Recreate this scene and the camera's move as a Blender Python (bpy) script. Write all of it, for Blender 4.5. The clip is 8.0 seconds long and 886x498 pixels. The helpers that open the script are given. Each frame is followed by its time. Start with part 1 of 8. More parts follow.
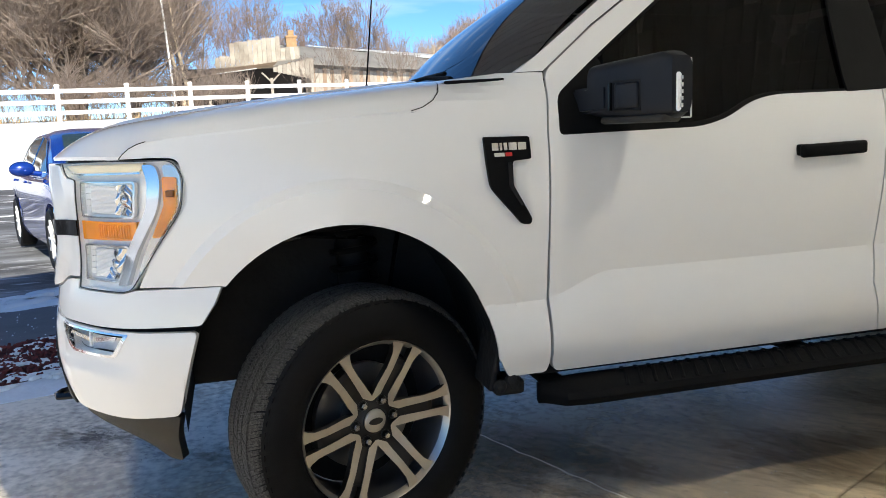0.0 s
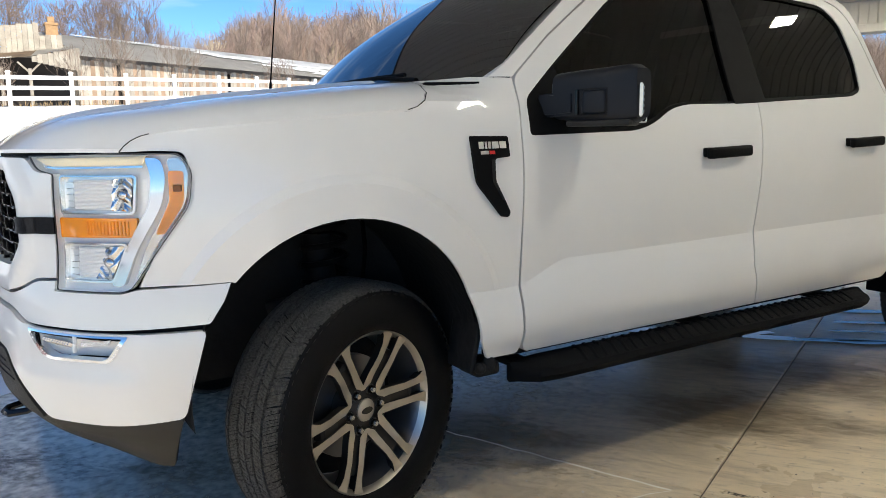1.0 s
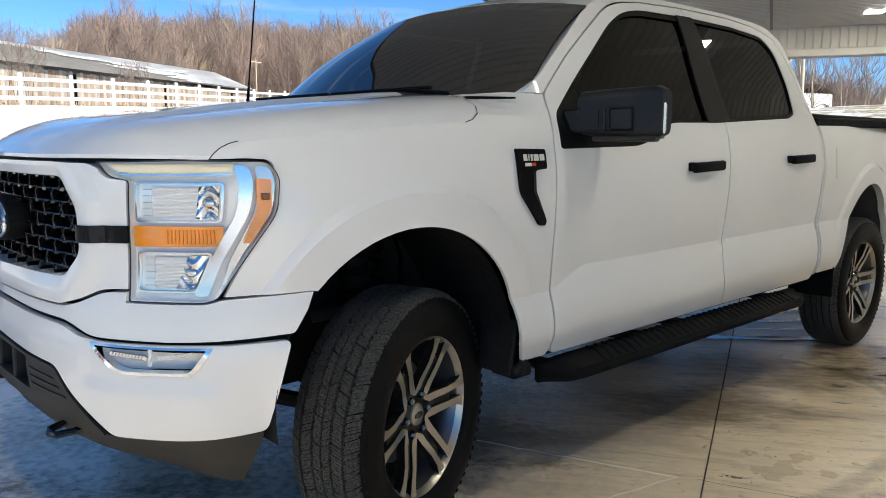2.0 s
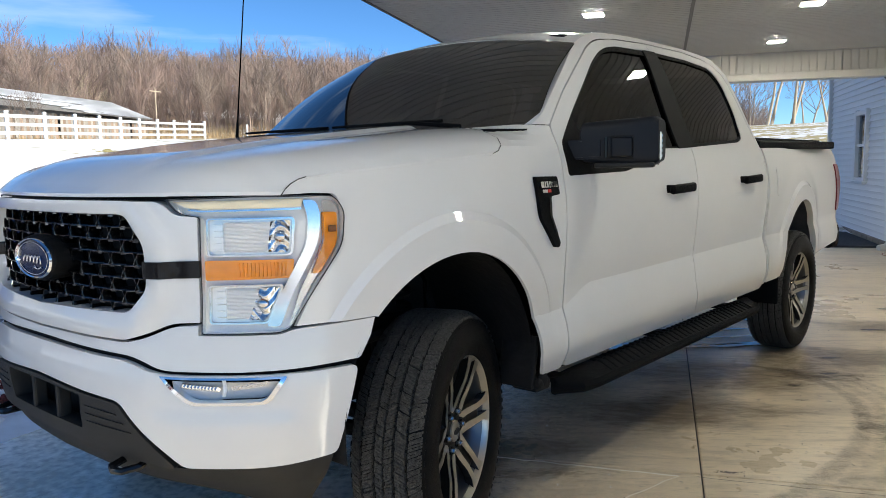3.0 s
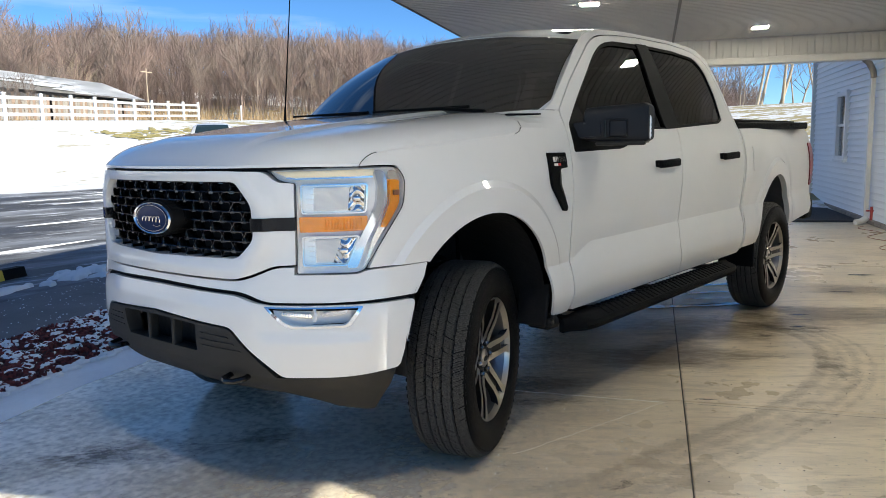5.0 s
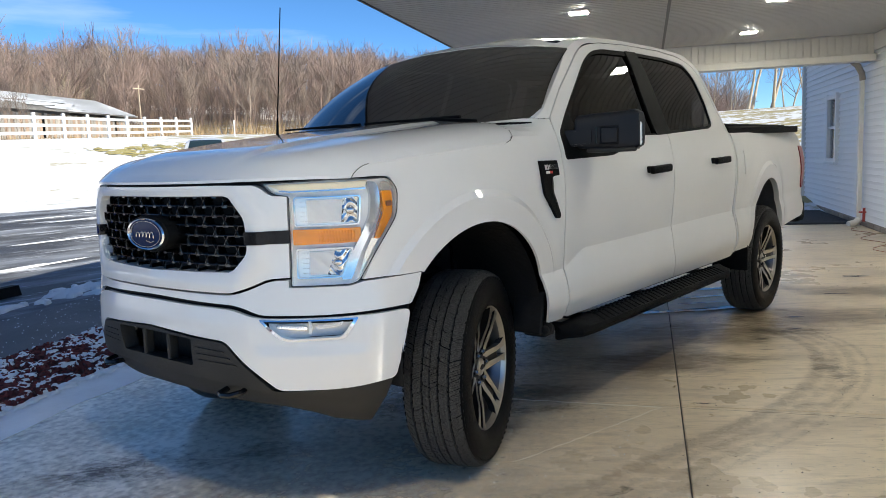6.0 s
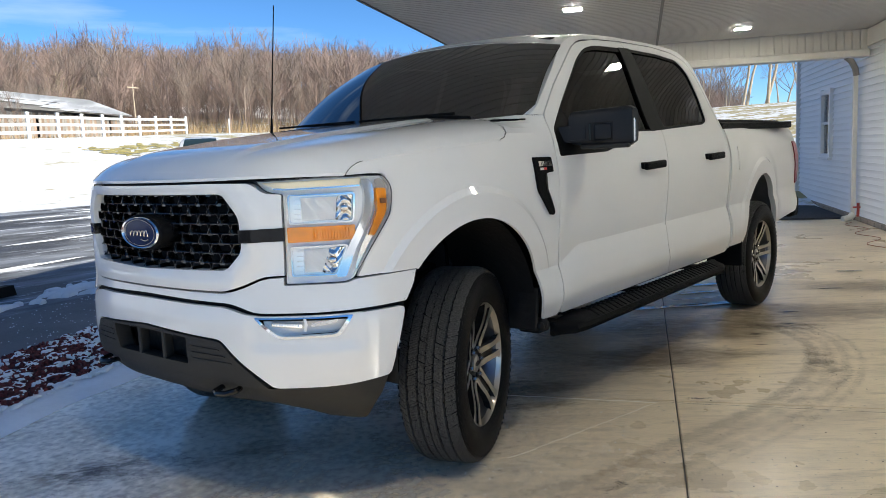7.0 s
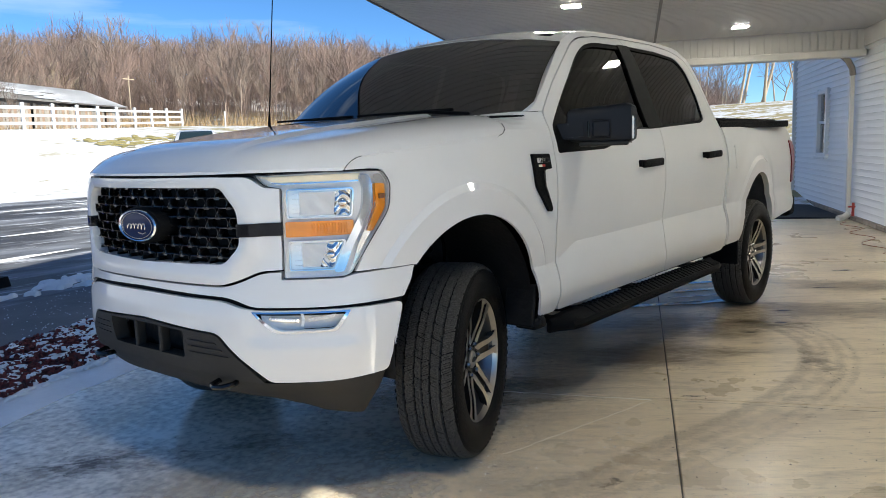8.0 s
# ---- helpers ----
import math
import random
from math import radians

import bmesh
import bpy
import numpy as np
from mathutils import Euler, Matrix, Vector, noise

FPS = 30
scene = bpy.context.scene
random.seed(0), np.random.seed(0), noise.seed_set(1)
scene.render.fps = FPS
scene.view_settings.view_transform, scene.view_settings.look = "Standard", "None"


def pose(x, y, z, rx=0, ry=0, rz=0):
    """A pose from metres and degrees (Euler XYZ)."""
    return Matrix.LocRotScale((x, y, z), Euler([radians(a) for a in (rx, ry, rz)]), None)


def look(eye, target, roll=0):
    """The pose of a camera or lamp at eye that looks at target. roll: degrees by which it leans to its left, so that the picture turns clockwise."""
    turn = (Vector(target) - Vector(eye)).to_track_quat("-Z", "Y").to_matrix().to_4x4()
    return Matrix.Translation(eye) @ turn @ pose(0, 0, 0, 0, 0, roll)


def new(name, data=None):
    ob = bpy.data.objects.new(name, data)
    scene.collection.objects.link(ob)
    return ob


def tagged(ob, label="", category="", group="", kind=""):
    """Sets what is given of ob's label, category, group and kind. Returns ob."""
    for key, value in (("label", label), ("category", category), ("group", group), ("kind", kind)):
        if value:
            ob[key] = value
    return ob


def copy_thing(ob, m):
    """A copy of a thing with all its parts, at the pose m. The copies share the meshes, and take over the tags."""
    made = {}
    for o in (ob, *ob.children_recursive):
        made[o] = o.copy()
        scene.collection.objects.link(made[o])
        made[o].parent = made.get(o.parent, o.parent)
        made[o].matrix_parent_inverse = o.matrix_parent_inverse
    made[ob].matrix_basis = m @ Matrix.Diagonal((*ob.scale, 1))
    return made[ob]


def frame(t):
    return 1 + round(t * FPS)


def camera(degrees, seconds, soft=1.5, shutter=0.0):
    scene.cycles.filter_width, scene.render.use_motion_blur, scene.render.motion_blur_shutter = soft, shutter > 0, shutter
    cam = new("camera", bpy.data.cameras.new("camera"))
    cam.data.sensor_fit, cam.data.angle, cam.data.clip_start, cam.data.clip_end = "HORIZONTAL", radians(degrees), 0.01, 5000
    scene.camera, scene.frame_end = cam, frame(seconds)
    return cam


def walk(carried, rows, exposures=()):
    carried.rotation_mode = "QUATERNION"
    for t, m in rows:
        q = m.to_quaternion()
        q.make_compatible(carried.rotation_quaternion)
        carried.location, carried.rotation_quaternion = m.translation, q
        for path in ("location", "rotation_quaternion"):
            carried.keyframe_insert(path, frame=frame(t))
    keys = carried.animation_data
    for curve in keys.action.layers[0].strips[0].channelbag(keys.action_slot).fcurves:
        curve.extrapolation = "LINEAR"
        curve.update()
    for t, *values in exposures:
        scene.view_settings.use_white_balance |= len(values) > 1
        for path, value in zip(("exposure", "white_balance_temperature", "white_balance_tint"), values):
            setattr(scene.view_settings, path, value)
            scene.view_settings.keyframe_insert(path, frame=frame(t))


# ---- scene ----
cam = camera(60.5, 8.0, soft=0.9)
PATH = [
    (0, (-0.353, -3.124, 1.294), (0.169, -1.217, 0.995), -2.1),
    (0.2, (-0.497, -3.103, 1.284), (0.102, -1.219, 1.001), -1.9),
    (0.5, (-0.7, -3.074, 1.276), (0.047, -1.244, 0.971), -1.6),
    (1, (-0.988, -2.994, 1.298), (0.051, -1.313, 0.991), -0.9),
    (1.5, (-1.269, -2.779, 1.31), (-0.045, -1.225, 1.015), -0.2),
    (1.7, (-1.378, -2.733, 1.304), (-0.107, -1.217, 1.012), 0.1),
    (2.8, (-1.856, -2.553, 1.325), (-0.377, -1.228, 1.088), -0.6),
    (3, (-1.922, -2.504, 1.327), (-0.415, -1.207, 1.108), -1.0),
    (3.5, (-2.124, -2.55, 1.337), (-0.592, -1.281, 1.128), -1.5),
    (4, (-2.382, -2.68, 1.336), (-0.855, -1.414, 1.085), -1.4),
    (4.5, (-2.504, -2.76, 1.324), (-0.989, -1.484, 1.046), -0.8),
    (6, (-2.51, -2.792, 1.319), (-0.984, -1.523, 1.076), -2.3),
    (6.5, (-2.511, -2.799, 1.319), (-0.98, -1.535, 1.073), -2.5),
    (7, (-2.51, -2.8, 1.317), (-0.978, -1.539, 1.067), -2.6),
    (7.5, (-2.514, -2.798, 1.321), (-0.98, -1.54, 1.065), -2.3),
    (8, (-2.517, -2.792, 1.32), (-0.978, -1.541, 1.057), -2.0),
]
EXPOSE = [(0, 1.04, 6850, 6), (1.5, 0.89, 6750, 6), (3.0, 0.77, 6550, 5), (8.0, 0.75, 6550, 5)]
walk(cam, [(t, look(eye, target, roll)) for t, eye, target, roll in PATH], EXPOSE)

# ---- world, sun and large lights ----
world = bpy.data.worlds.new("world")
scene.world = world
world.use_nodes = True
wn = world.node_tree
bg = wn.nodes["Background"]
sky = wn.nodes.new("ShaderNodeTexSky")
sky.sky_type = "NISHITA"
sky.sun_disc = False
SUN_EL, SUN_AZ = radians(31), radians(275)   # azimuth as an angle from +x towards +y
sky.sun_elevation = SUN_EL
sky.sun_rotation = radians(90) - SUN_AZ
sky.altitude = 1200
sky.air_density, sky.dust_density, sky.ozone_density = 0.65, 0.0, 5.0
# a deep winter blue with a few thin wisps of high cloud
deep = wn.nodes.new("ShaderNodeHueSaturation")
deep.inputs["Saturation"].default_value = 1.12
wn.links.new(sky.outputs[0], deep.inputs["Color"])
dirs, wisp_map, wisp, wisp_range, cloud = (wn.nodes.new("ShaderNode" + k) for k in ("TexCoord", "Mapping", "TexNoise", "MapRange", "Mix"))
cloud.data_type = "RGBA"
wisp_map.inputs["Scale"].default_value = (1.2, 1.2, 9.0)
wisp_map.inputs["Rotation"].default_value = (0.12, 0.0, 0.5)
wisp.inputs["Scale"].default_value, wisp.inputs["Detail"].default_value, wisp.inputs["Roughness"].default_value = 1.7, 7, 0.55
wisp_range.inputs[1].default_value, wisp_range.inputs[2].default_value, wisp_range.inputs[4].default_value = 0.55, 0.80, 0.5
wn.links.new(dirs.outputs["Generated"], wisp_map.inputs[0])
wn.links.new(wisp_map.outputs[0], wisp.inputs["Vector"])
wn.links.new(wisp.outputs[0], wisp_range.inputs[0])
wn.links.new(wisp_range.outputs[0], cloud.inputs[0])
wn.links.new(deep.outputs[0], cloud.inputs[6])
cloud.inputs[7].default_value = (6.0, 6.6, 7.2, 1)
wn.links.new(cloud.outputs[2], bg.inputs[0])
bg.inputs[1].default_value = 0.11
sun = new("sun", bpy.data.lights.new("sun", "SUN"))
sun.data.energy, sun.data.angle, sun.data.color = 4.6, radians(0.5), (1.0, 0.93, 0.83)
sd = Vector((math.cos(SUN_EL) * math.cos(SUN_AZ), math.cos(SUN_EL) * math.sin(SUN_AZ), math.sin(SUN_EL)))
sun.matrix_world = look(sd * 60, (0, 0, 0))

# ---- materials ----
def mat(name, color, rough=0.5, metal=0.0, var=0.0, scale=8.0, bump=0.0, bscale=60.0, coat=0.0, col2=None, spec=0.5, stretch=(1, 1, 1), rvar=0.0, rand=0.0, island=0.0, coords="Object"):
    m = bpy.data.materials.new(name)
    m.use_nodes = True
    nt = m.node_tree
    b = nt.nodes["Principled BSDF"]
    b.inputs["Base Color"].default_value = (*color, 1)
    b.inputs["Roughness"].default_value = rough
    b.inputs["Metallic"].default_value = metal
    b.inputs["Coat Weight"].default_value = coat
    b.inputs["Coat Roughness"].default_value = 0.04
    b.inputs["Specular IOR Level"].default_value = spec
    tc = nt.nodes.new("ShaderNodeTexCoord")
    mp = nt.nodes.new("ShaderNodeMapping")
    mp.inputs["Scale"].default_value = stretch
    nt.links.new(tc.outputs[coords], mp.inputs[0])
    def noise_tex(s, d=6):
        n = nt.nodes.new("ShaderNodeTexNoise")
        n.inputs["Scale"].default_value = s
        n.inputs["Detail"].default_value = d
        nt.links.new(mp.outputs[0], n.inputs["Vector"])
        return n
    last = None
    if var or col2:
        n1, n2 = noise_tex(scale), noise_tex(scale * 7.3)
        add = nt.nodes.new("ShaderNodeMath")
        add.operation = "MULTIPLY_ADD"
        add.inputs[1].default_value = 0.35
        nt.links.new(n2.outputs[0], add.inputs[0])
        nt.links.new(n1.outputs[0], add.inputs[2])
        rmp = nt.nodes.new("ShaderNodeMapRange")
        rmp.inputs[1].default_value, rmp.inputs[2].default_value = 0.42, 0.92
        nt.links.new(add.outputs[0], rmp.inputs[0])
        mx = nt.nodes.new("ShaderNodeMix")
        mx.data_type = "RGBA"
        c2 = col2 or tuple(c * (1 - var) for c in color)
        mx.inputs[6].default_value, mx.inputs[7].default_value = (*color, 1), (*c2, 1)
        nt.links.new(rmp.outputs[0], mx.inputs[0])
        last = mx.outputs[2]
        if rvar:
            rr = nt.nodes.new("ShaderNodeMapRange")
            rr.inputs[3].default_value, rr.inputs[4].default_value = rough - rvar, rough + rvar
            nt.links.new(rmp.outputs[0], rr.inputs[0])
            nt.links.new(rr.outputs[0], b.inputs["Roughness"])
    if rand or island:
        src = nt.nodes.new("ShaderNodeObjectInfo").outputs["Random"] if rand else nt.nodes.new("ShaderNodeNewGeometry").outputs["Random Per Island"]
        hv = nt.nodes.new("ShaderNodeHueSaturation")
        mr = nt.nodes.new("ShaderNodeMapRange")
        a = rand or island
        mr.inputs[3].default_value, mr.inputs[4].default_value = 1 - a, 1 + a
        nt.links.new(src, mr.inputs[0])
        nt.links.new(mr.outputs[0], hv.inputs["Value"])
        if last:
            nt.links.new(last, hv.inputs["Color"])
        else:
            hv.inputs["Color"].default_value = (*color, 1)
        last = hv.outputs[0]
    if last:
        nt.links.new(last, b.inputs["Base Color"])
    if bump:
        nb = noise_tex(bscale, 4)
        bp = nt.nodes.new("ShaderNodeBump")
        bp.inputs["Strength"].default_value = bump
        bp.inputs["Distance"].default_value = 0.01
        nt.links.new(nb.outputs[0], bp.inputs["Height"])
        nt.links.new(bp.outputs[0], b.inputs["Normal"])
    return m

def clear_mat(name, tint, ior=1.45, rough=0.0, gloss=(1, 1, 1)):
    m = bpy.data.materials.new(name)
    m.use_nodes = True
    nt = m.node_tree
    nt.nodes.remove(nt.nodes["Principled BSDF"])
    out = nt.nodes["Material Output"]
    tr, gl, fr, mx = (nt.nodes.new("ShaderNodeBsdf" + "Transparent"), nt.nodes.new("ShaderNodeBsdf" + "Glossy"), nt.nodes.new("ShaderNodeFresnel"), nt.nodes.new("ShaderNodeMixShader"))
    tr.inputs[0].default_value = (*tint, 1)
    gl.inputs["Color"].default_value = (*gloss, 1)
    gl.inputs["Roughness"].default_value = rough
    fr.inputs[0].default_value = ior
    nt.links.new(fr.outputs[0], mx.inputs[0])
    nt.links.new(tr.outputs[0], mx.inputs[1])
    nt.links.new(gl.outputs[0], mx.inputs[2])
    nt.links.new(mx.outputs[0], out.inputs[0])
    return m

def glow_mat(name, color, strength):
    m = mat(name, color, 0.6)
    b = m.node_tree.nodes["Principled BSDF"]
    b.inputs["Emission Color"].default_value = (*color, 1)
    b.inputs["Emission Strength"].default_value = strength
    return m

M_paint = mat("white_paint", (0.72, 0.72, 0.715), 0.5, coat=1.0, var=0.03, scale=3, bump=0.01, bscale=220)
M_paint.node_tree.nodes["Principled BSDF"].inputs["Coat Roughness"].default_value = 0.025
M_plastic = mat("black_plastic", (0.006, 0.0062, 0.0068), 0.6, spec=0.06, var=0.3, scale=12, bump=0.2, bscale=900)
M_gloss = mat("gloss_black", (0.005, 0.005, 0.006), 0.12, spec=0.3)
M_mirror = mat("mirror_black", (0.007, 0.009, 0.014), 0.42, spec=0.25, var=0.2, scale=9, bump=0.1, bscale=900)
M_valance = mat("grey_plastic", (0.0100, 0.0098, 0.0095), 0.6, var=0.25, scale=9, bump=0.3, bscale=700)
M_chrome = mat("chrome", (0.82, 0.82, 0.82), 0.07, 1.0)
M_lampframe = mat("lamp_frame_chrome", (0.64, 0.64, 0.64), 0.12, 1.0)
M_satin = mat("satin_reflector", (0.95, 0.94, 0.92), 0.3, 0.0, coat=0.3)
M_rib = mat("ribbed_lens", (0.88, 0.87, 0.85), 0.25, 0.05, coat=0.4)
M_backing = mat("lamp_backing", (0.86, 0.86, 0.84), 0.2, 0.6)
M_amber = mat("amber_lens", (1.0, 0.33, 0.008), 0.14, coat=1.0, var=0.3, scale=20)
M_red = mat("red_lens", (0.20, 0.003, 0.008), 0.3, coat=0.2)
M_lens = clear_mat("clear_lens", (0.99, 0.99, 0.99), 1.13)
M_glass = clear_mat("tinted_glass", (0.025, 0.025, 0.027), 1.42)
M_shield = clear_mat("windshield_glass", (0.04, 0.043, 0.048), 2.35)
M_pane = clear_mat("window_pane", (0.75, 0.78, 0.8), 1.5)
M_rubber = mat("tyre_rubber", (0.005, 0.005, 0.0055), 0.5, spec=0.12, var=0.3, scale=30, bump=0.2, bscale=400)
# the paler second colour paints grit and wet glints as fine specks
M_tread = mat("tread_rubber", (0.007, 0.007, 0.0075), 0.45, spec=0.35, var=0.7, scale=150, bump=1.0, bscale=330, col2=(0.135, 0.13, 0.12))
M_rimface = mat("machined_alloy", (0.50, 0.465, 0.41), 0.28, 0.85, var=0.1, scale=30)
M_grille = mat("grille_black", (0.007, 0.007, 0.0075), 0.13, spec=0.9)
M_rimdark = mat("dark_alloy", (0.018, 0.016, 0.015), 0.38, 0.3, var=0.2, scale=20)
M_barrel = mat("rim_barrel", (0.16, 0.16, 0.165), 0.3, 0.8)
M_steel = mat("nut_steel", (0.5, 0.49, 0.48), 0.25, 1.0)
M_under = mat("underbody_black", (0.012, 0.012, 0.013), 0.7, spec=0.2, var=0.4, scale=10, bump=0.4, bscale=40)
M_dust = mat("dusty_liner", (0.075, 0.075, 0.078), 0.85, var=0.5, scale=6, bump=0.3, bscale=30)
M_cabin = mat("cabin_dark", (0.010, 0.010, 0.011), 0.8, spec=0.2, var=0.3, scale=10)
M_seat = mat("seat_grey", (0.06, 0.07, 0.08), 0.8, var=0.2, scale=20)
M_blue = mat("emblem_blue", (0.006, 0.016, 0.065), 0.25, spec=0.15)
M_redtext = mat("badge_red", (0.55, 0.02, 0.02), 0.4)
M_bluepaint = mat("blue_paint", (0.008, 0.045, 0.30), 0.25, 0.35, coat=1.0, var=0.1, scale=4)
M_carlamp = mat("car_lamp_glass", (0.35, 0.38, 0.42), 0.12, 0.6, coat=1.0)
M_carwhite = mat("far_car_white", (0.7, 0.7, 0.7), 0.3, coat=0.6)

M_concrete = mat("porch_concrete", (0.88, 0.735, 0.51), 0.32, spec=0.6, var=0.0, scale=0.9, bump=0.09, bscale=90, col2=(0.73, 0.61, 0.43), rvar=0.10)
def concrete_nodes():
    nt = M_concrete.node_tree
    b = nt.nodes["Principled BSDF"]
    geo = nt.nodes.new("ShaderNodeNewGeometry")
    def layer(src, scale, lo, hi, color, amount, stretch=(1, 1, 1)):
        mp = nt.nodes.new("ShaderNodeMapping")
        mp.vector_type = "TEXTURE"
        mp.inputs["Scale"].default_value = stretch
        mp.inputs["Rotation"].default_value = (0, 0, radians(-54))
        nt.links.new(geo.outputs["Position"], mp.inputs[0])
        n = nt.nodes.new("ShaderNodeTexNoise")
        n.inputs["Scale"].default_value, n.inputs["Detail"].default_value, n.inputs["Roughness"].default_value = scale, 8, 0.6
        nt.links.new(mp.outputs[0], n.inputs["Vector"])
        r = nt.nodes.new("ShaderNodeMapRange")
        r.interpolation_type = "SMOOTHSTEP"
        r.inputs[1].default_value, r.inputs[2].default_value, r.inputs[4].default_value = lo, hi, amount
        nt.links.new(n.outputs[0], r.inputs[0])
        mx = nt.nodes.new("ShaderNodeMix")
        mx.data_type = "RGBA"
        nt.links.new(r.outputs[0], mx.inputs[0])
        nt.links.new(src, mx.inputs[6])
        mx.inputs[7].default_value = (*color, 1)
        return mx.outputs[2]
    src = b.inputs["Base Color"].links[0].from_socket
    src = layer(src, 0.8, 0.42, 0.74, (0.40, 0.32, 0.22), 0.45)
    src = layer(src, 2.2, 0.46, 0.74, (0.34, 0.26, 0.17), 0.5, (1.6, 0.7, 1))
    src = layer(src, 9, 0.48, 0.72, (0.34, 0.26, 0.175), 0.5, (3.0, 0.55, 1))
    src = layer(src, 30, 0.50, 0.72, (0.36, 0.29, 0.20), 0.5, (2.6, 0.5, 1))
    src = layer(src, 22, 0.62, 0.70, (0.20, 0.165, 0.13), 0.7)
    src = layer(src, 120, 0.60, 0.72, (0.18, 0.15, 0.12), 0.7)
    src = layer(src, 260, 0.56, 0.70, (0.92, 0.86, 0.74), 0.5)
    nt.links.new(src, b.inputs["Base Color"])
concrete_nodes()
M_joint = mat("joint_dark", (0.05, 0.045, 0.04), 0.9)
M_crack = mat("crack_filler", (0.88, 0.85, 0.78), 0.8)
M_wet = mat("water_film", (0.10, 0.10, 0.10), 0.03, spec=0.8)
M_oil = mat("wet_stain", (0.045, 0.036, 0.028), 0.3, var=0.5, scale=25)
M_asphalt = mat("asphalt", (0.045, 0.046, 0.05), 0.7, scale=0.35, bump=0.5, bscale=120, col2=(0.095, 0.097, 0.10), rvar=0.25)
def asphalt_nodes():
    """Wind-blown thin snow and wet patches, drawn out along the lanes."""
    nt = M_asphalt.node_tree
    b = nt.nodes["Principled BSDF"]
    geo = nt.nodes.new("ShaderNodeNewGeometry")
    def field(scale, stretch, lo, hi, top, rough=0.62):
        mp = nt.nodes.new("ShaderNodeMapping")
        mp.inputs["Rotation"].default_value = (0, 0, radians(-14))
        mp.inputs["Scale"].default_value = stretch
        nt.links.new(geo.outputs["Position"], mp.inputs[0])
        n = nt.nodes.new("ShaderNodeTexNoise")
        n.inputs["Scale"].default_value, n.inputs["Detail"].default_value, n.inputs["Roughness"].default_value = scale, 10, rough
        nt.links.new(mp.outputs[0], n.inputs["Vector"])
        r = nt.nodes.new("ShaderNodeMapRange")
        r.inputs[1].default_value, r.inputs[2].default_value, r.inputs[4].default_value = lo, hi, top
        nt.links.new(n.outputs[0], r.inputs[0])
        return r.outputs[0]
    src = b.inputs["Base Color"].links[0].from_socket
    for fac, colour in ((field(0.5, (0.7, 1.7, 1), 0.46, 0.68, 0.45), (0.62, 0.66, 0.72)), (field(1.1, (0.5, 2.2, 1), 0.56, 0.65, 0.85, 0.7), (0.82, 0.84, 0.88))):
        mx = nt.nodes.new("ShaderNodeMix")
        mx.data_type = "RGBA"
        nt.links.new(fac, mx.inputs[0])
        nt.links.new(src, mx.inputs[6])
        mx.inputs[7].default_value = (*colour, 1)
        src = mx.outputs[2]
    nt.links.new(src, b.inputs["Base Color"])
asphalt_nodes()
M_strip = mat("concrete_strip", (0.10, 0.10, 0.105), 0.75, scale=1.5, bump=0.3, bscale=120, col2=(0.16, 0.16, 0.165))
M_mulch_bed = mat("mulch_bed", (0.08, 0.012, 0.012), 0.9, var=0.6, scale=30, bump=0.8, bscale=40)
M_mulch = mat("mulch_chip", (0.12, 0.022, 0.020), 0.85, island=0.6)
M_snow = mat("snow", (0.79, 0.80, 0.82), 0.6, var=0.06, scale=0.8, bump=0.5, bscale=3)
M_snowthin = mat("thin_snow", (0.92, 0.93, 0.95), 0.55, var=0.15, scale=4, bump=0.5, bscale=25)
M_siding = mat("white_siding", (0.84, 0.835, 0.82), 0.5, var=0.05, scale=2, stretch=(0.4, 0.4, 3))
M_trim = mat("white_trim", (0.74, 0.71, 0.65), 0.5, var=0.06, scale=3)
M_ceiling = mat("soffit_vinyl", (0.46, 0.46, 0.465), 0.45, var=0.05, scale=2)
M_pad = mat("dark_pad", (0.03, 0.032, 0.037), 0.8, var=0.4, scale=3, bump=0.4, bscale=60)
M_stone = mat("foundation_stone", (0.30, 0.25, 0.20), 0.85, var=0.3, scale=6, rand=0.2)
M_fence = mat("fence_vinyl", (0.80, 0.80, 0.79), 0.5, var=0.04, scale=2)
M_barnwood = mat("weathered_boards", (0.40, 0.37, 0.32), 0.85, scale=1.2, col2=(0.23, 0.20, 0.17), rand=0.2)
M_barnred = mat("rusty_boards", (0.36, 0.26, 0.185), 0.85, scale=1.0, col2=(0.22, 0.15, 0.105), rand=0.2)
M_barnroof = mat("metal_roof", (0.48, 0.46, 0.43), 0.6, var=0.3, scale=0.6)
M_litter = mat("leaf_litter", (0.24, 0.165, 0.105), 0.9, scale=1.2, col2=(0.13, 0.09, 0.06), bump=0.5, bscale=9)
# near-black for sheets that paint the shade of interiors
M_inner_shade = mat("inner_shade", (0.03, 0.025, 0.022), 0.9)
M_bark = mat("grey_bark", (0.20, 0.155, 0.115), 0.9, var=0.35, scale=6, island=0.25)
M_barklight = mat("pale_bark", (0.56, 0.46, 0.34), 0.9, var=0.25, scale=5)
M_twig = mat("twigs", (0.235, 0.185, 0.152), 0.9, island=0.3)
M_twig_red = mat("reddish_twigs", (0.242, 0.174, 0.146), 0.9, island=0.35)
M_chimney = mat("chimney_brick", (0.40, 0.25, 0.13), 0.85, var=0.3, scale=4)
# brighter than such panels are; makes up for daylight missing under the roof
M_led = glow_mat("led_panel", (1.0, 0.95, 0.86), 90.0)
M_cord = mat("orange_cord", (0.30, 0.08, 0.03), 0.6)
M_yellow = mat("yellow_paint", (0.6, 0.42, 0.03), 0.6, var=0.2, scale=8)
M_redvalve = mat("red_valve", (0.45, 0.05, 0.03), 0.5)

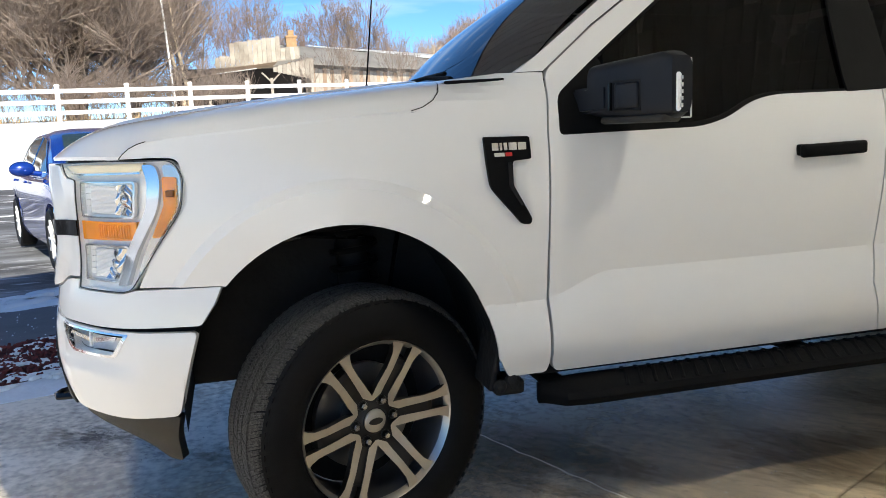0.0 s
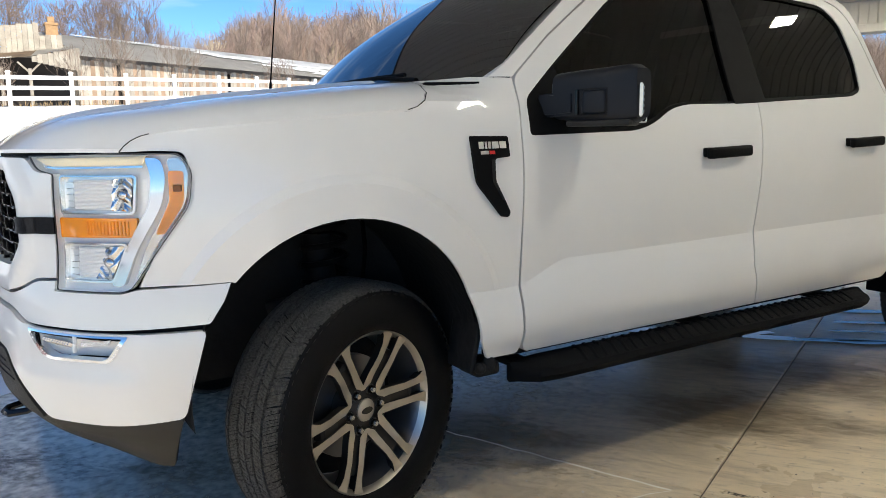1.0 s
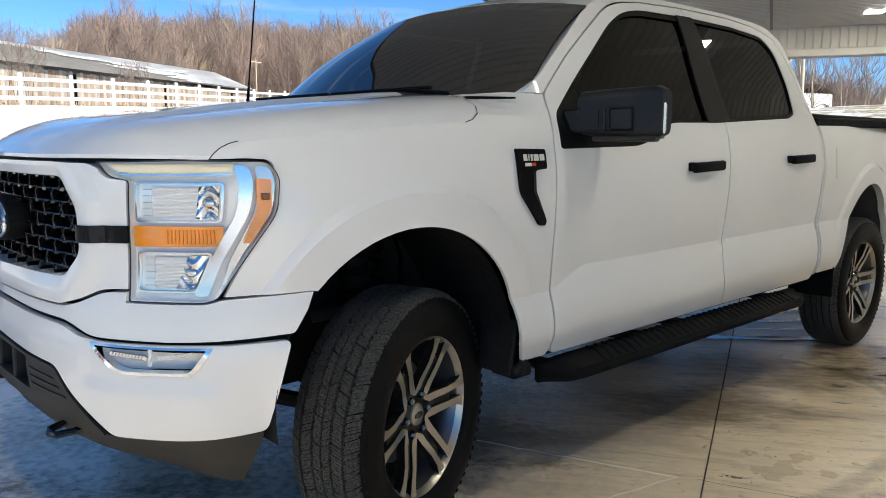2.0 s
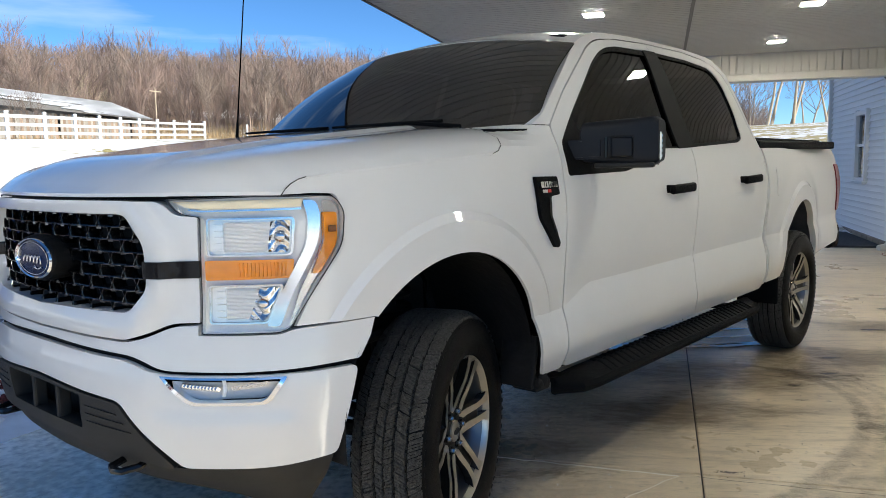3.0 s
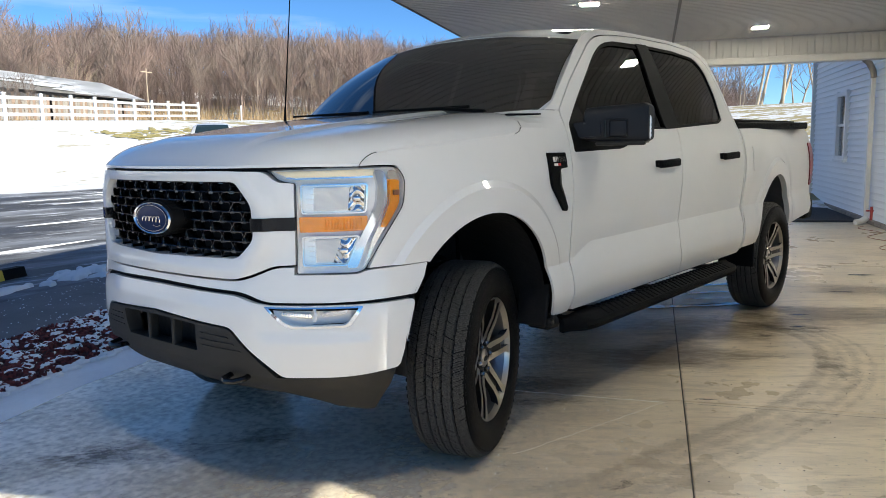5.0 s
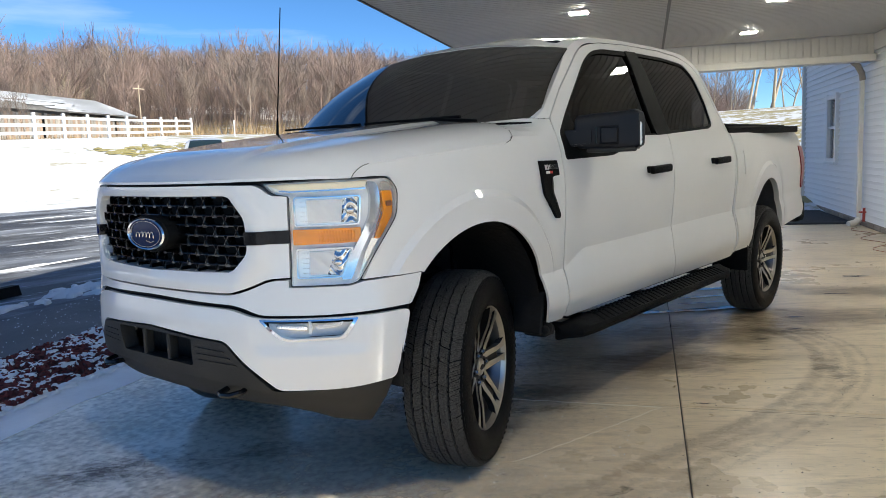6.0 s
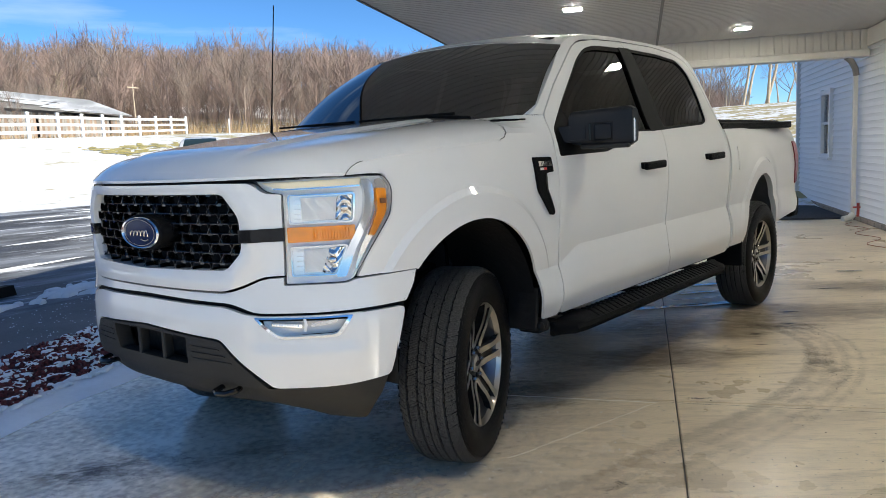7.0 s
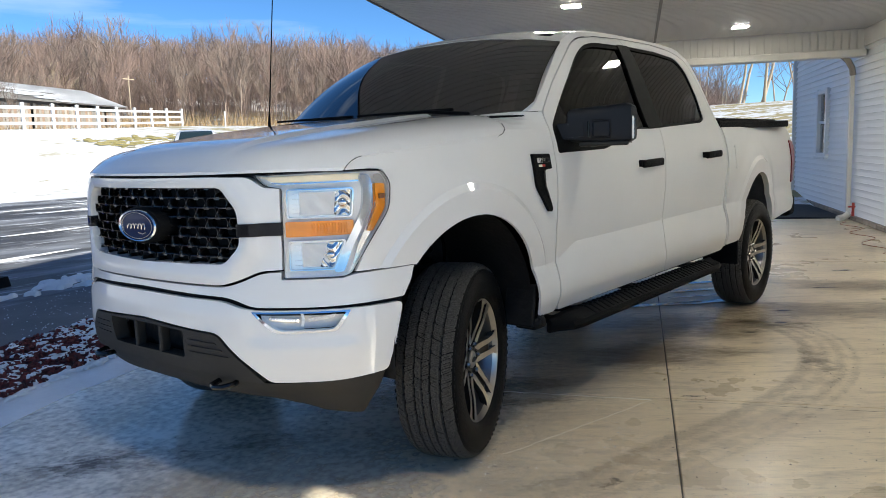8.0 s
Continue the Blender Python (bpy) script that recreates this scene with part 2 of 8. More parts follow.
# ground: snow with grass and earth showing through
M_ground = bpy.data.materials.new("snowy_ground")
M_ground.use_nodes = True
def ground_nodes():
    nt = M_ground.node_tree
    b = nt.nodes["Principled BSDF"]
    geo = nt.nodes.new("ShaderNodeNewGeometry")
    def tex(s, d=8, st=(1, 1, 1)):
        mp = nt.nodes.new("ShaderNodeMapping")
        mp.inputs["Scale"].default_value = st
        nt.links.new(geo.outputs["Position"], mp.inputs[0])
        n = nt.nodes.new("ShaderNodeTexNoise")
        n.inputs["Scale"].default_value, n.inputs["Detail"].default_value = s, d
        nt.links.new(mp.outputs[0], n.inputs["Vector"])
        return n.outputs[0]
    def math2(op, a, b2, c=None):
        n = nt.nodes.new("ShaderNodeMath")
        n.operation = op
        for i, v in enumerate((a, b2, c)):
            if v is None:
                continue
            if isinstance(v, (int, float)):
                n.inputs[i].default_value = v
            else:
                nt.links.new(v, n.inputs[i])
        return n.outputs[0]
    def rng(v, a, b2):
        n = nt.nodes.new("ShaderNodeMapRange")
        n.interpolation_type = "SMOOTHSTEP"
        n.inputs[1].default_value, n.inputs[2].default_value = a, b2
        nt.links.new(v, n.inputs[0])
        return n.outputs[0]
    sep = nt.nodes.new("ShaderNodeSeparateXYZ")
    nt.links.new(geo.outputs["Position"], sep.inputs[0])
    # share of bare grass: much of the far lawns, little of the bank by the road
    lawn = rng(math2("SUBTRACT", sep.outputs[0], math2("MULTIPLY", sep.outputs[1], 0.30)), 3.0, 16.0)
    coarse, fine = tex(0.35, 6), tex(2.2, 8, (0.5, 1.3, 1))
    cover = math2("ADD", math2("MULTIPLY", coarse, 0.7), math2("MULTIPLY", fine, 0.6))
    bare = rng(math2("ADD", cover, math2("MULTIPLY", lawn, 0.16)), 0.78, 0.86)
    grass = nt.nodes.new("ShaderNodeMix")
    grass.data_type = "RGBA"
    grass.inputs[6].default_value, grass.inputs[7].default_value = (0.27, 0.23, 0.09, 1), (0.46, 0.39, 0.21, 1)
    nt.links.new(tex(1.3), grass.inputs[0])
    mx = nt.nodes.new("ShaderNodeMix")
    mx.data_type = "RGBA"
    mx.inputs[6].default_value = (0.74, 0.755, 0.78, 1)
    nt.links.new(bare, mx.inputs[0])
    nt.links.new(grass.outputs[2], mx.inputs[7])
    # leaf litter under the woods
    wood = rng(sep.outputs[2], 7.0, 9.5)
    litter = nt.nodes.new("ShaderNodeMix")
    litter.data_type = "RGBA"
    litter.inputs[6].default_value, litter.inputs[7].default_value = (0.21, 0.14, 0.095, 1), (0.62, 0.58, 0.55, 1)
    nt.links.new(rng(tex(0.06, 8), 0.52, 0.66), litter.inputs[0])
    m2 = nt.nodes.new("ShaderNodeMix")
    m2.data_type = "RGBA"
    nt.links.new(wood, m2.inputs[0])
    nt.links.new(mx.outputs[2], m2.inputs[6])
    nt.links.new(litter.outputs[2], m2.inputs[7])
    nt.links.new(m2.outputs[2], b.inputs["Base Color"])
    b.inputs["Roughness"].default_value = 0.75
    bp = nt.nodes.new("ShaderNodeBump")
    bp.inputs["Strength"].default_value, bp.inputs["Distance"].default_value = 0.6, 0.08
    nt.links.new(tex(1.7, 8), bp.inputs["Height"])
    nt.links.new(bp.outputs[0], b.inputs["Normal"])
ground_nodes()

# ---- mesh helpers ----
from mathutils.geometry import delaunay_2d_cdt

def mesh_ob(name, verts, faces, material, parent=None, label="", smooth=False, matrix=None):
    me = bpy.data.meshes.new(name)
    me.from_pydata([tuple(v) for v in verts], [], faces)
    me.materials.append(material)
    if smooth:
        me.shade_smooth()
    ob = new(name, me)
    if parent:
        ob.parent = parent
    if matrix:
        ob.matrix_basis = matrix
    if label:
        ob["label"] = label
    return ob

def part(name, bm, material, parent=None, label="", smooth=False, matrix=None):
    me = bpy.data.meshes.new(name)
    bm.normal_update()
    bm.to_mesh(me)
    bm.free()
    me.materials.append(material)
    if smooth:
        me.shade_smooth()
        me.set_sharp_from_angle(angle=radians(38))
    ob = new(name, me)
    if parent:
        ob.parent = parent
    if matrix:
        ob.matrix_basis = matrix
    if label:
        ob["label"] = label
    return ob

def empty(name, label, category, m=None, group="", kind=""):
    ob = new(name)
    if m:
        ob.matrix_basis = m
    return tagged(ob, label, category, group, kind)

def add_box(bm, size, m=None, bevel=0.0, seg=2):
    r = bmesh.ops.create_cube(bm, size=1.0, matrix=(m or Matrix()) @ Matrix.Diagonal((*size, 1)))
    if bevel:
        es = {e for v in r["verts"] for e in v.link_edges}
        bmesh.ops.bevel(bm, geom=list(es), offset=bevel, segments=seg, affect="EDGES", profile=0.5)

def box_bm(size, m=None, bevel=0.0, seg=2):
    bm = bmesh.new()
    add_box(bm, size, m, bevel, seg)
    return bm

def lathe(profile, n=64, axis="y", cap=False):
    """Turn (r, h) pairs about an axis."""
    bm = bmesh.new()
    rings = []
    for r, h in profile:
        ring = []
        for i in range(n):
            a = 2 * math.pi * i / n
            c, s = r * math.cos(a), r * math.sin(a)
            ring.append(bm.verts.new((c, h, s) if axis == "y" else (c, s, h)))
        rings.append(ring)
    for a, b in zip(rings, rings[1:]):
        for i in range(n):
            bm.faces.new((a[i], a[(i + 1) % n], b[(i + 1) % n], b[i]))
    if cap:
        bm.faces.new(rings[0])
        bm.faces.new(rings[-1])
    bmesh.ops.recalc_face_normals(bm, faces=bm.faces)
    return bm

def tube(bm, pts, r, n=8, r1=None):
    """A round bar along points, tapering to r1."""
    pts = [Vector(p) for p in pts]
    rings = []
    for i, p in enumerate(pts):
        d = (pts[min(i + 1, len(pts) - 1)] - pts[max(i - 1, 0)]).normalized()
        q = d.to_track_quat("Z", "Y").to_matrix()
        rad = r + ((r1 if r1 is not None else r) - r) * i / (len(pts) - 1)
        rings.append([bm.verts.new(p + q @ Vector((rad * math.cos(2 * math.pi * k / n), rad * math.sin(2 * math.pi * k / n), 0))) for k in range(n)])
    for a, b in zip(rings, rings[1:]):
        for k in range(n):
            bm.faces.new((a[k], a[(k + 1) % n], b[(k + 1) % n], b[k]))
    bm.faces.new(rings[0][::-1])
    bm.faces.new(rings[-1])

def fillet(pts, r=0.02, seg=5):
    """Round the corners of a closed outline; a third number in a point is its own radius."""
    out, n = [], len(pts)
    for i in range(n):
        p = Vector(pts[i][:2])
        rad = pts[i][2] if len(pts[i]) > 2 else r
        a, b = Vector(pts[i - 1][:2]) - p, Vector(pts[(i + 1) % n][:2]) - p
        if rad <= 0 or a.length < 1e-6 or b.length < 1e-6:
            out.append(tuple(p))
            continue
        k = min(rad, a.length * 0.45, b.length * 0.45)
        s, e = p + a.normalized() * k, p + b.normalized() * k
        for j in range(seg + 1):
            t = j / seg
            out.append(tuple((1 - t) ** 2 * s + 2 * t * (1 - t) * p + t * t * e))
    return out

def resample(pts, step):
    out, n = [], len(pts)
    for i in range(n):
        a, b = Vector(pts[i]), Vector(pts[(i + 1) % n])
        k = max(1, int((b - a).length / step + 0.5))
        out += [tuple(a + (b - a) * j / k) for j in range(k)]
    return out

def inside(p, poly):
    x, y = p
    c = False
    for i in range(len(poly)):
        x1, y1 = poly[i - 1]
        x2, y2 = poly[i]
        if (y1 > y) != (y2 > y) and x < (x2 - x1) * (y - y1) / (y2 - y1) + x1:
            c = not c
    return c

def near(p, poly, d):
    px, py = p
    for i in range(len(poly)):
        x1, y1 = poly[i - 1]
        x2, y2 = poly[i]
        dx, dy = x2 - x1, y2 - y1
        L = dx * dx + dy * dy or 1e-9
        t = min(1, max(0, ((px - x1) * dx + (py - y1) * dy) / L))
        if (x1 + t * dx - px) ** 2 + (y1 + t * dy - py) ** 2 < d * d:
            return True
    return False

def panel_data(outline, fn, holes=(), step=0.03, depth=0.02, off=0.0, lines=()):
    """A shaped sheet: the outline in a plane, filled with an even net of points, laid on the surface fn(u, v, off), its edges folded inwards."""
    loops = [resample(list(outline), step * 0.7)] + [resample(list(h), step * 0.7) for h in holes]
    pts, edges = [], []
    for lp in loops:
        o = len(pts)
        pts += lp
        edges += [(o + i, o + (i + 1) % len(lp)) for i in range(len(lp))]
    # folds that the sheet keeps sharp
    folds = []
    for ln in lines:
        run = []
        for p in list(ln) + [None]:
            if p is not None and inside(p, loops[0]) and not near(p, loops[0], 0.008) and not any(inside(p, h) or near(p, h, 0.008) for h in loops[1:]):
                run.append(p)
                continue
            if len(run) > 1:
                o = len(pts)
                pts += run
                edges += [(o + i, o + i + 1) for i in range(len(run) - 1)]
                folds += run
            run = []
    us, vs = [p[0] for p in loops[0]], [p[1] for p in loops[0]]
    nu, nv = int((max(us) - min(us)) / step), int((max(vs) - min(vs)) / step)
    for i in range(1, nu + 1):
        for j in range(1, nv + 1):
            p = (min(us) + i * step, min(vs) + j * step)
            if inside(p, loops[0]) and not any(inside(p, h) for h in loops[1:]) and not any(near(p, lp, step * 0.45) for lp in loops) and not any(abs(p[0] - q[0]) < step * 0.5 and abs(p[1] - q[1]) < step * 0.5 for q in folds):
                pts.append(p)
    v2, _, f2, *_ = delaunay_2d_cdt([Vector(p) for p in pts], edges, [], 0, 1e-6)
    faces = []
    for f in f2:
        if len(f) == 3:
            ab, ac, bc = v2[f[1]] - v2[f[0]], v2[f[2]] - v2[f[0]], v2[f[2]] - v2[f[1]]
            if abs(ab.cross(ac)) < 0.0006 * max(ab.length, ac.length, bc.length):
                continue
        c = sum((v2[i] for i in f), Vector((0, 0))) / len(f)
        if inside(c, loops[0]) and not any(inside(c, h) for h in loops[1:]):
            faces.append(tuple(f))
    verts = [Vector(fn(p[0], p[1], off)) for p in v2]
    f = faces[len(faces) // 2]
    n = (verts[f[1]] - verts[f[0]]).cross(verts[f[2]] - verts[f[0]])
    c = sum((v2[i] for i in f), Vector((0, 0))) / 3
    up = Vector(fn(c[0], c[1], off + 0.02)) - Vector(fn(c[0], c[1], off))
    if n.dot(up) < 0:
        faces = [g[::-1] for g in faces]
    if depth:
        count = {}
        for g in faces:
            for i in range(3):
                e = (g[i], g[(i + 1) % 3])
                count[e] = count.get(e, 0) + 1
        rim = [e for e in count if (e[1], e[0]) not in count]
        low, mid = {}, {}
        for a, b in rim:
            for k in (a, b):
                if k not in low:
                    low[k] = len(verts)
                    verts.append(Vector(fn(v2[k][0], v2[k][1], off - depth)))
                    mid[k] = len(verts)
                    verts.append(verts[k].copy())
            faces.append((mid[b], mid[a], low[a], low[b]))
    return verts, faces

def panel(name, outline, fn, material, parent, holes=(), step=0.03, depth=0.02, off=0.0, label="", both=False, lines=()):
    v, f = panel_data(outline, fn, holes, step, depth, off, lines)
    ob = mesh_ob(name, v, f, material, parent, label, True)
    if lines:
        ob.data.set_sharp_from_angle(angle=radians(16))
    if both:
        mv = [Vector((p.x, -p.y, p.z)) for p in v]
        o2 = mesh_ob(name, mv, [g[::-1] for g in f], material, parent, label, True)
        if lines:
            o2.data.set_sharp_from_angle(angle=radians(16))
    return ob

def ss(a, b, x):
    t = min(1.0, max(0.0, (x - a) / (b - a)))
    return t * t * (3 - 2 * t)

def curve1(xs, ys):
    """A smooth function through a few knots."""
    xs, ys = list(map(float, xs)), list(map(float, ys))
    m = [0.0] * len(xs)
    d = [(ys[i + 1] - ys[i]) / (xs[i + 1] - xs[i]) for i in range(len(xs) - 1)]
    for i in range(1, len(xs) - 1):
        m[i] = 0.0 if d[i - 1] * d[i] <= 0 else 2 * d[i - 1] * d[i] / (d[i - 1] + d[i])
    m[0], m[-1] = d[0], d[-1]
    def f(x):
        if x <= xs[0]:
            return ys[0] + m[0] * (x - xs[0])
        if x >= xs[-1]:
            return ys[-1] + m[-1] * (x - xs[-1])
        i = max(k for k in range(len(xs) - 1) if xs[k] <= x)
        h = xs[i + 1] - xs[i]
        t = (x - xs[i]) / h
        return ((1 + 2 * t) * (1 - t) ** 2 * ys[i] + t * (1 - t) ** 2 * h * m[i] + t * t * (3 - 2 * t) * ys[i + 1] + t * t * (t - 1) * h * m[i + 1])
    return f

# ---- the building's own axes: u along the wall, v away from it ----
TH = radians(24.5)
UX, UY = math.cos(TH), math.sin(TH)
B = Matrix.Rotation(TH, 4, "Z")
def bw(u, v, z=0.0):
    return Vector((u * UX - v * UY, u * UY + v * UX, z))

WALL_V, EDGE_V, END_U, FRONT_U, CEIL = -4.68, 1.12, 9.0, -2.75, 2.82

# ---- ground ----
fence_y = curve1([-60, -30, -6.8, 5, 13.7, 24, 32.7, 60, 120], [26, 26, 28.4, 32.6, 37.4, 45.4, 51.6, 66, 90])
fence_z = curve1([-60, -30, -6.8, 5, 13.7, 24, 32.7, 60, 120], [1.9, 2.0, 2.30, 2.64, 2.98, 3.4, 3.8, 4.5, 6])
field_z = curve1([13, 20, 28, 58, 90, 140, 300], [-0.05, 0.9, 1.9, 3.9, 4.3, 4.0, 4.0])
def ground_h(x, y):
    yf, zf = fence_y(max(-60, min(120, x))), fence_z(max(-60, min(120, x)))
    if y < 19:
        a = 0.3 * ss(6, 19, y)
    elif y < yf:
        t = (y - 19) / (yf - 19)
        a = 0.3 + (zf - 0.3) * (0.25 * t + 0.75 * t * t * (3 - 2 * t)) 
    else:
        d = y - yf
        a = zf + 0.035 * min(d, 95)
        along = 0.55 * x + 0.83 * y
        bear = math.degrees(math.atan2(x, y))
        a += 12.0 * ss(105, 225, along + 7 * math.sin(x * 0.021) + 5 * math.sin(y * 0.05)) * ss(11, 19, bear) * (1 - ss(56, 68, bear))
    b = field_z(max(13, min(300, x))) * (1 - ss(16, 34, y)) if x > 13 else 0
    return max(a, b) - 0.02

def build_ground():
    def axis():
        s = [k / 70 for k in range(-70, 71)]
        return [math.copysign((math.sinh(abs(t) * 5.2) / math.sinh(5.2)) * 2600, t) for t in s]
    xs, ys = [x + 6 for x in axis()], [y + 14 for y in axis()]
    verts = [(x, y, ground_h(x, y)) for y in ys for x in xs]
    n = len(xs)
    faces = [(j * n + i, j * n + i + 1, (j + 1) * n + i + 1, (j + 1) * n + i) for j in range(n - 1) for i in range(n - 1)]
    return tagged(mesh_ob("ground", verts, faces, M_ground, smooth=True), "snow-covered lawns and banks with dry grass showing through", "ground", kind="structure")
build_ground()

def sheet(name, outline, material, lift, label, category, step=0.6, kind="structure"):
    v, f = panel_data(outline, lambda x, y, o: (x, y, ground_h(x, y) + lift + o), (), step, 0.0)
    return tagged(mesh_ob(name, v, f, material, smooth=True), label, category, kind=kind)

def wobble(pts, amp, step, seed):
    """An uneven edge along an outline."""
    out = []
    for p in resample(pts, step):
        q = noise.noise(Vector((p[0] * 1.7, p[1] * 1.7, seed)))
        r = noise.noise(Vector((p[0] * 1.7 + 9, p[1] * 1.7, seed)))
        out.append((p[0] + amp * q, p[1] + amp * r))
    return out

asphalt_edge = [bw(-60, 3.6), bw(26, 3.6), bw(30, 9.0), (46, 25), (30, 21.5), (14, 19.3), (3, 19.4), (-12, 19.0), (-60, 18)]
sheet("road", wobble([(p[0], p[1]) for p in asphalt_edge], 0.5, 1.5, 3), M_asphalt, 0.012, "dark wet asphalt car park with streaks of snow", "road", 1.6)

# porch slab with its sawn joints
def slab():
    root = empty("floor", "stained tan concrete slab of the covered drive", "floor", B, kind="structure")
    us = [-9.0, -4.2, 0.50, 5.2, 9.72]
    vs = [WALL_V, -1.655, 1.95]
    g = 0.007
    for i in range(len(us) - 1):
        for j in range(len(vs) - 1):
            bm = box_bm((us[i + 1] - us[i] - g, vs[j + 1] - vs[j] - g, 0.10), pose((us[i] + us[i + 1]) / 2, (vs[j] + vs[j + 1]) / 2, -0.05), 0.004, 1)
            part("slab", bm, M_concrete, root)
    part("joint_bed", box_bm((14.17, 6.6, 0.06), pose(0.36, -1.365, -0.042)), M_joint, root)
slab()

sheet("mulch_bed", wobble([tuple(bw(u, v)[:2]) for u, v in ((-9, 1.9), (6, 1.95), (6, 2.95), (-9, 2.75))], 0.12, 0.4, 5), M_mulch_bed, 0.016, "bed of red bark mulch under patchy snow", "mulch bed", 0.3)
sheet("concrete_strip", [tuple(bw(u, v)[:2]) for u, v in ((-14, 2.85), (12, 2.95), (12, 4.15), (-14, 4.05))], M_strip, 0.03, "grey worn paved strip beside the mulch", "pavement", 0.6)

# ---- porch roof, beam, lamps ----
def ceiling():
    bm = bmesh.new()
    p, d = 0.1, 0.009
    n = int((END_U - FRONT_U) / p)
    prof = []
    for i in range(n):
        u = FRONT_U + i * p
        prof += [(u, CEIL), (u + p * 0.80, CEIL), (u + p * 0.86, CEIL + d), (u + p * 0.94, CEIL + d)]
    prof.append((END_U, CEIL))
    lo = [bm.verts.new((u, WALL_V, z)) for u, z in prof]
    hi = [bm.verts.new((u, EDGE_V, z)) for u, z in prof]
    for i in range(len(prof) - 1):
        bm.faces.new((lo[i], hi[i], hi[i + 1], lo[i + 1]))
    add_box(bm, (END_U - FRONT_U, EDGE_V - WALL_V, 0.35), pose((END_U + FRONT_U) / 2, (EDGE_V + WALL_V) / 2, CEIL + 0.20))
    ob = part("ceiling", bm, M_ceiling, None, matrix=B)
    tagged(ob, "grey ribbed vinyl soffit of the covered drive", "ceiling", kind="structure")
    seam = part("trim", box_bm((END_U - FRONT_U, 0.035, 0.010), pose((END_U + FRONT_U) / 2, -1.73, CEIL - 0.004), 0.003, 1), mat("seam_grey", (0.13, 0.13, 0.135), 0.5), None, matrix=B)
    tagged(seam, "dark joint strip between the soffit lengths", "trim", kind="structure")
    bm = bmesh.new()
    add_box(bm, (END_U - FRONT_U + 0.1, 0.03, 0.26), pose((END_U + FRONT_U) / 2, EDGE_V + 0.015, CEIL + 0.12), 0.004, 1)
    add_box(bm, (END_U - FRONT_U + 0.1, 0.10, 0.10), pose((END_U + FRONT_U) / 2, EDGE_V + 0.08, CEIL + 0.19), 0.03, 2)
    tagged(part("fascia", bm, mat("dark_fascia", (0.06, 0.055, 0.05), 0.5), None, matrix=B), "dark metal fascia and gutter along the roof edge", "fascia", kind="structure")
ceiling()

def beam():
    root = empty("beam", "cream ribbed vinyl beam across the far end of the covered drive", "beam", B, kind="structure")
    w = EDGE_V - WALL_V
    part("beam_core", box_bm((0.30, w, 0.10), pose(END_U + 0.10, (EDGE_V + WALL_V) / 2, CEIL - 0.335), 0.008), M_trim, root)
    bm = bmesh.new()
    n = int(w / 0.105)
    for i in range(n):
        add_box(bm, (0.012, 0.092, 0.285), pose(END_U - 0.03 + 0.10, WALL_V + (i + 0.5) * w / n, CEIL - 0.14), 0.004, 1)
    part("ribbed_face", bm, M_trim, root)
    part("beam_back", box_bm((0.16, w, 0.40), pose(END_U + 0.165, (EDGE_V + WALL_V) / 2, CEIL - 0.12)), M_trim, root)
beam()

def ceiling_light(u, v):
    root = empty("ceiling_light", "flush lit LED panel in the soffit, lamps and added fills alike", "ceiling light", B @ pose(u, v, CEIL), group="soffit lamps")
    part("frame", box_bm((0.225, 0.225, 0.012), pose(0, 0, -0.006), 0.004, 1), M_trim, root)
    part("diffuser", box_bm((0.19, 0.19, 0.006), pose(0, 0, -0.0145)), M_led, root)
    return root
lamp0 = ceiling_light(5.21, -0.78)
# panels at u 0.62 and -1.98 are unseen, added to brighten truck and floor
LAMPS_AND_FILLS = [(5.41, -2.83), (7.84, -2.83), (7.84, -0.78), (2.82, -0.78), (3.04, -2.83), (0.62, -2.83), (-1.98, -0.78)]
for lu, lv in LAMPS_AND_FILLS:
    copy_thing(lamp0, B @ pose(lu, lv, CEIL))

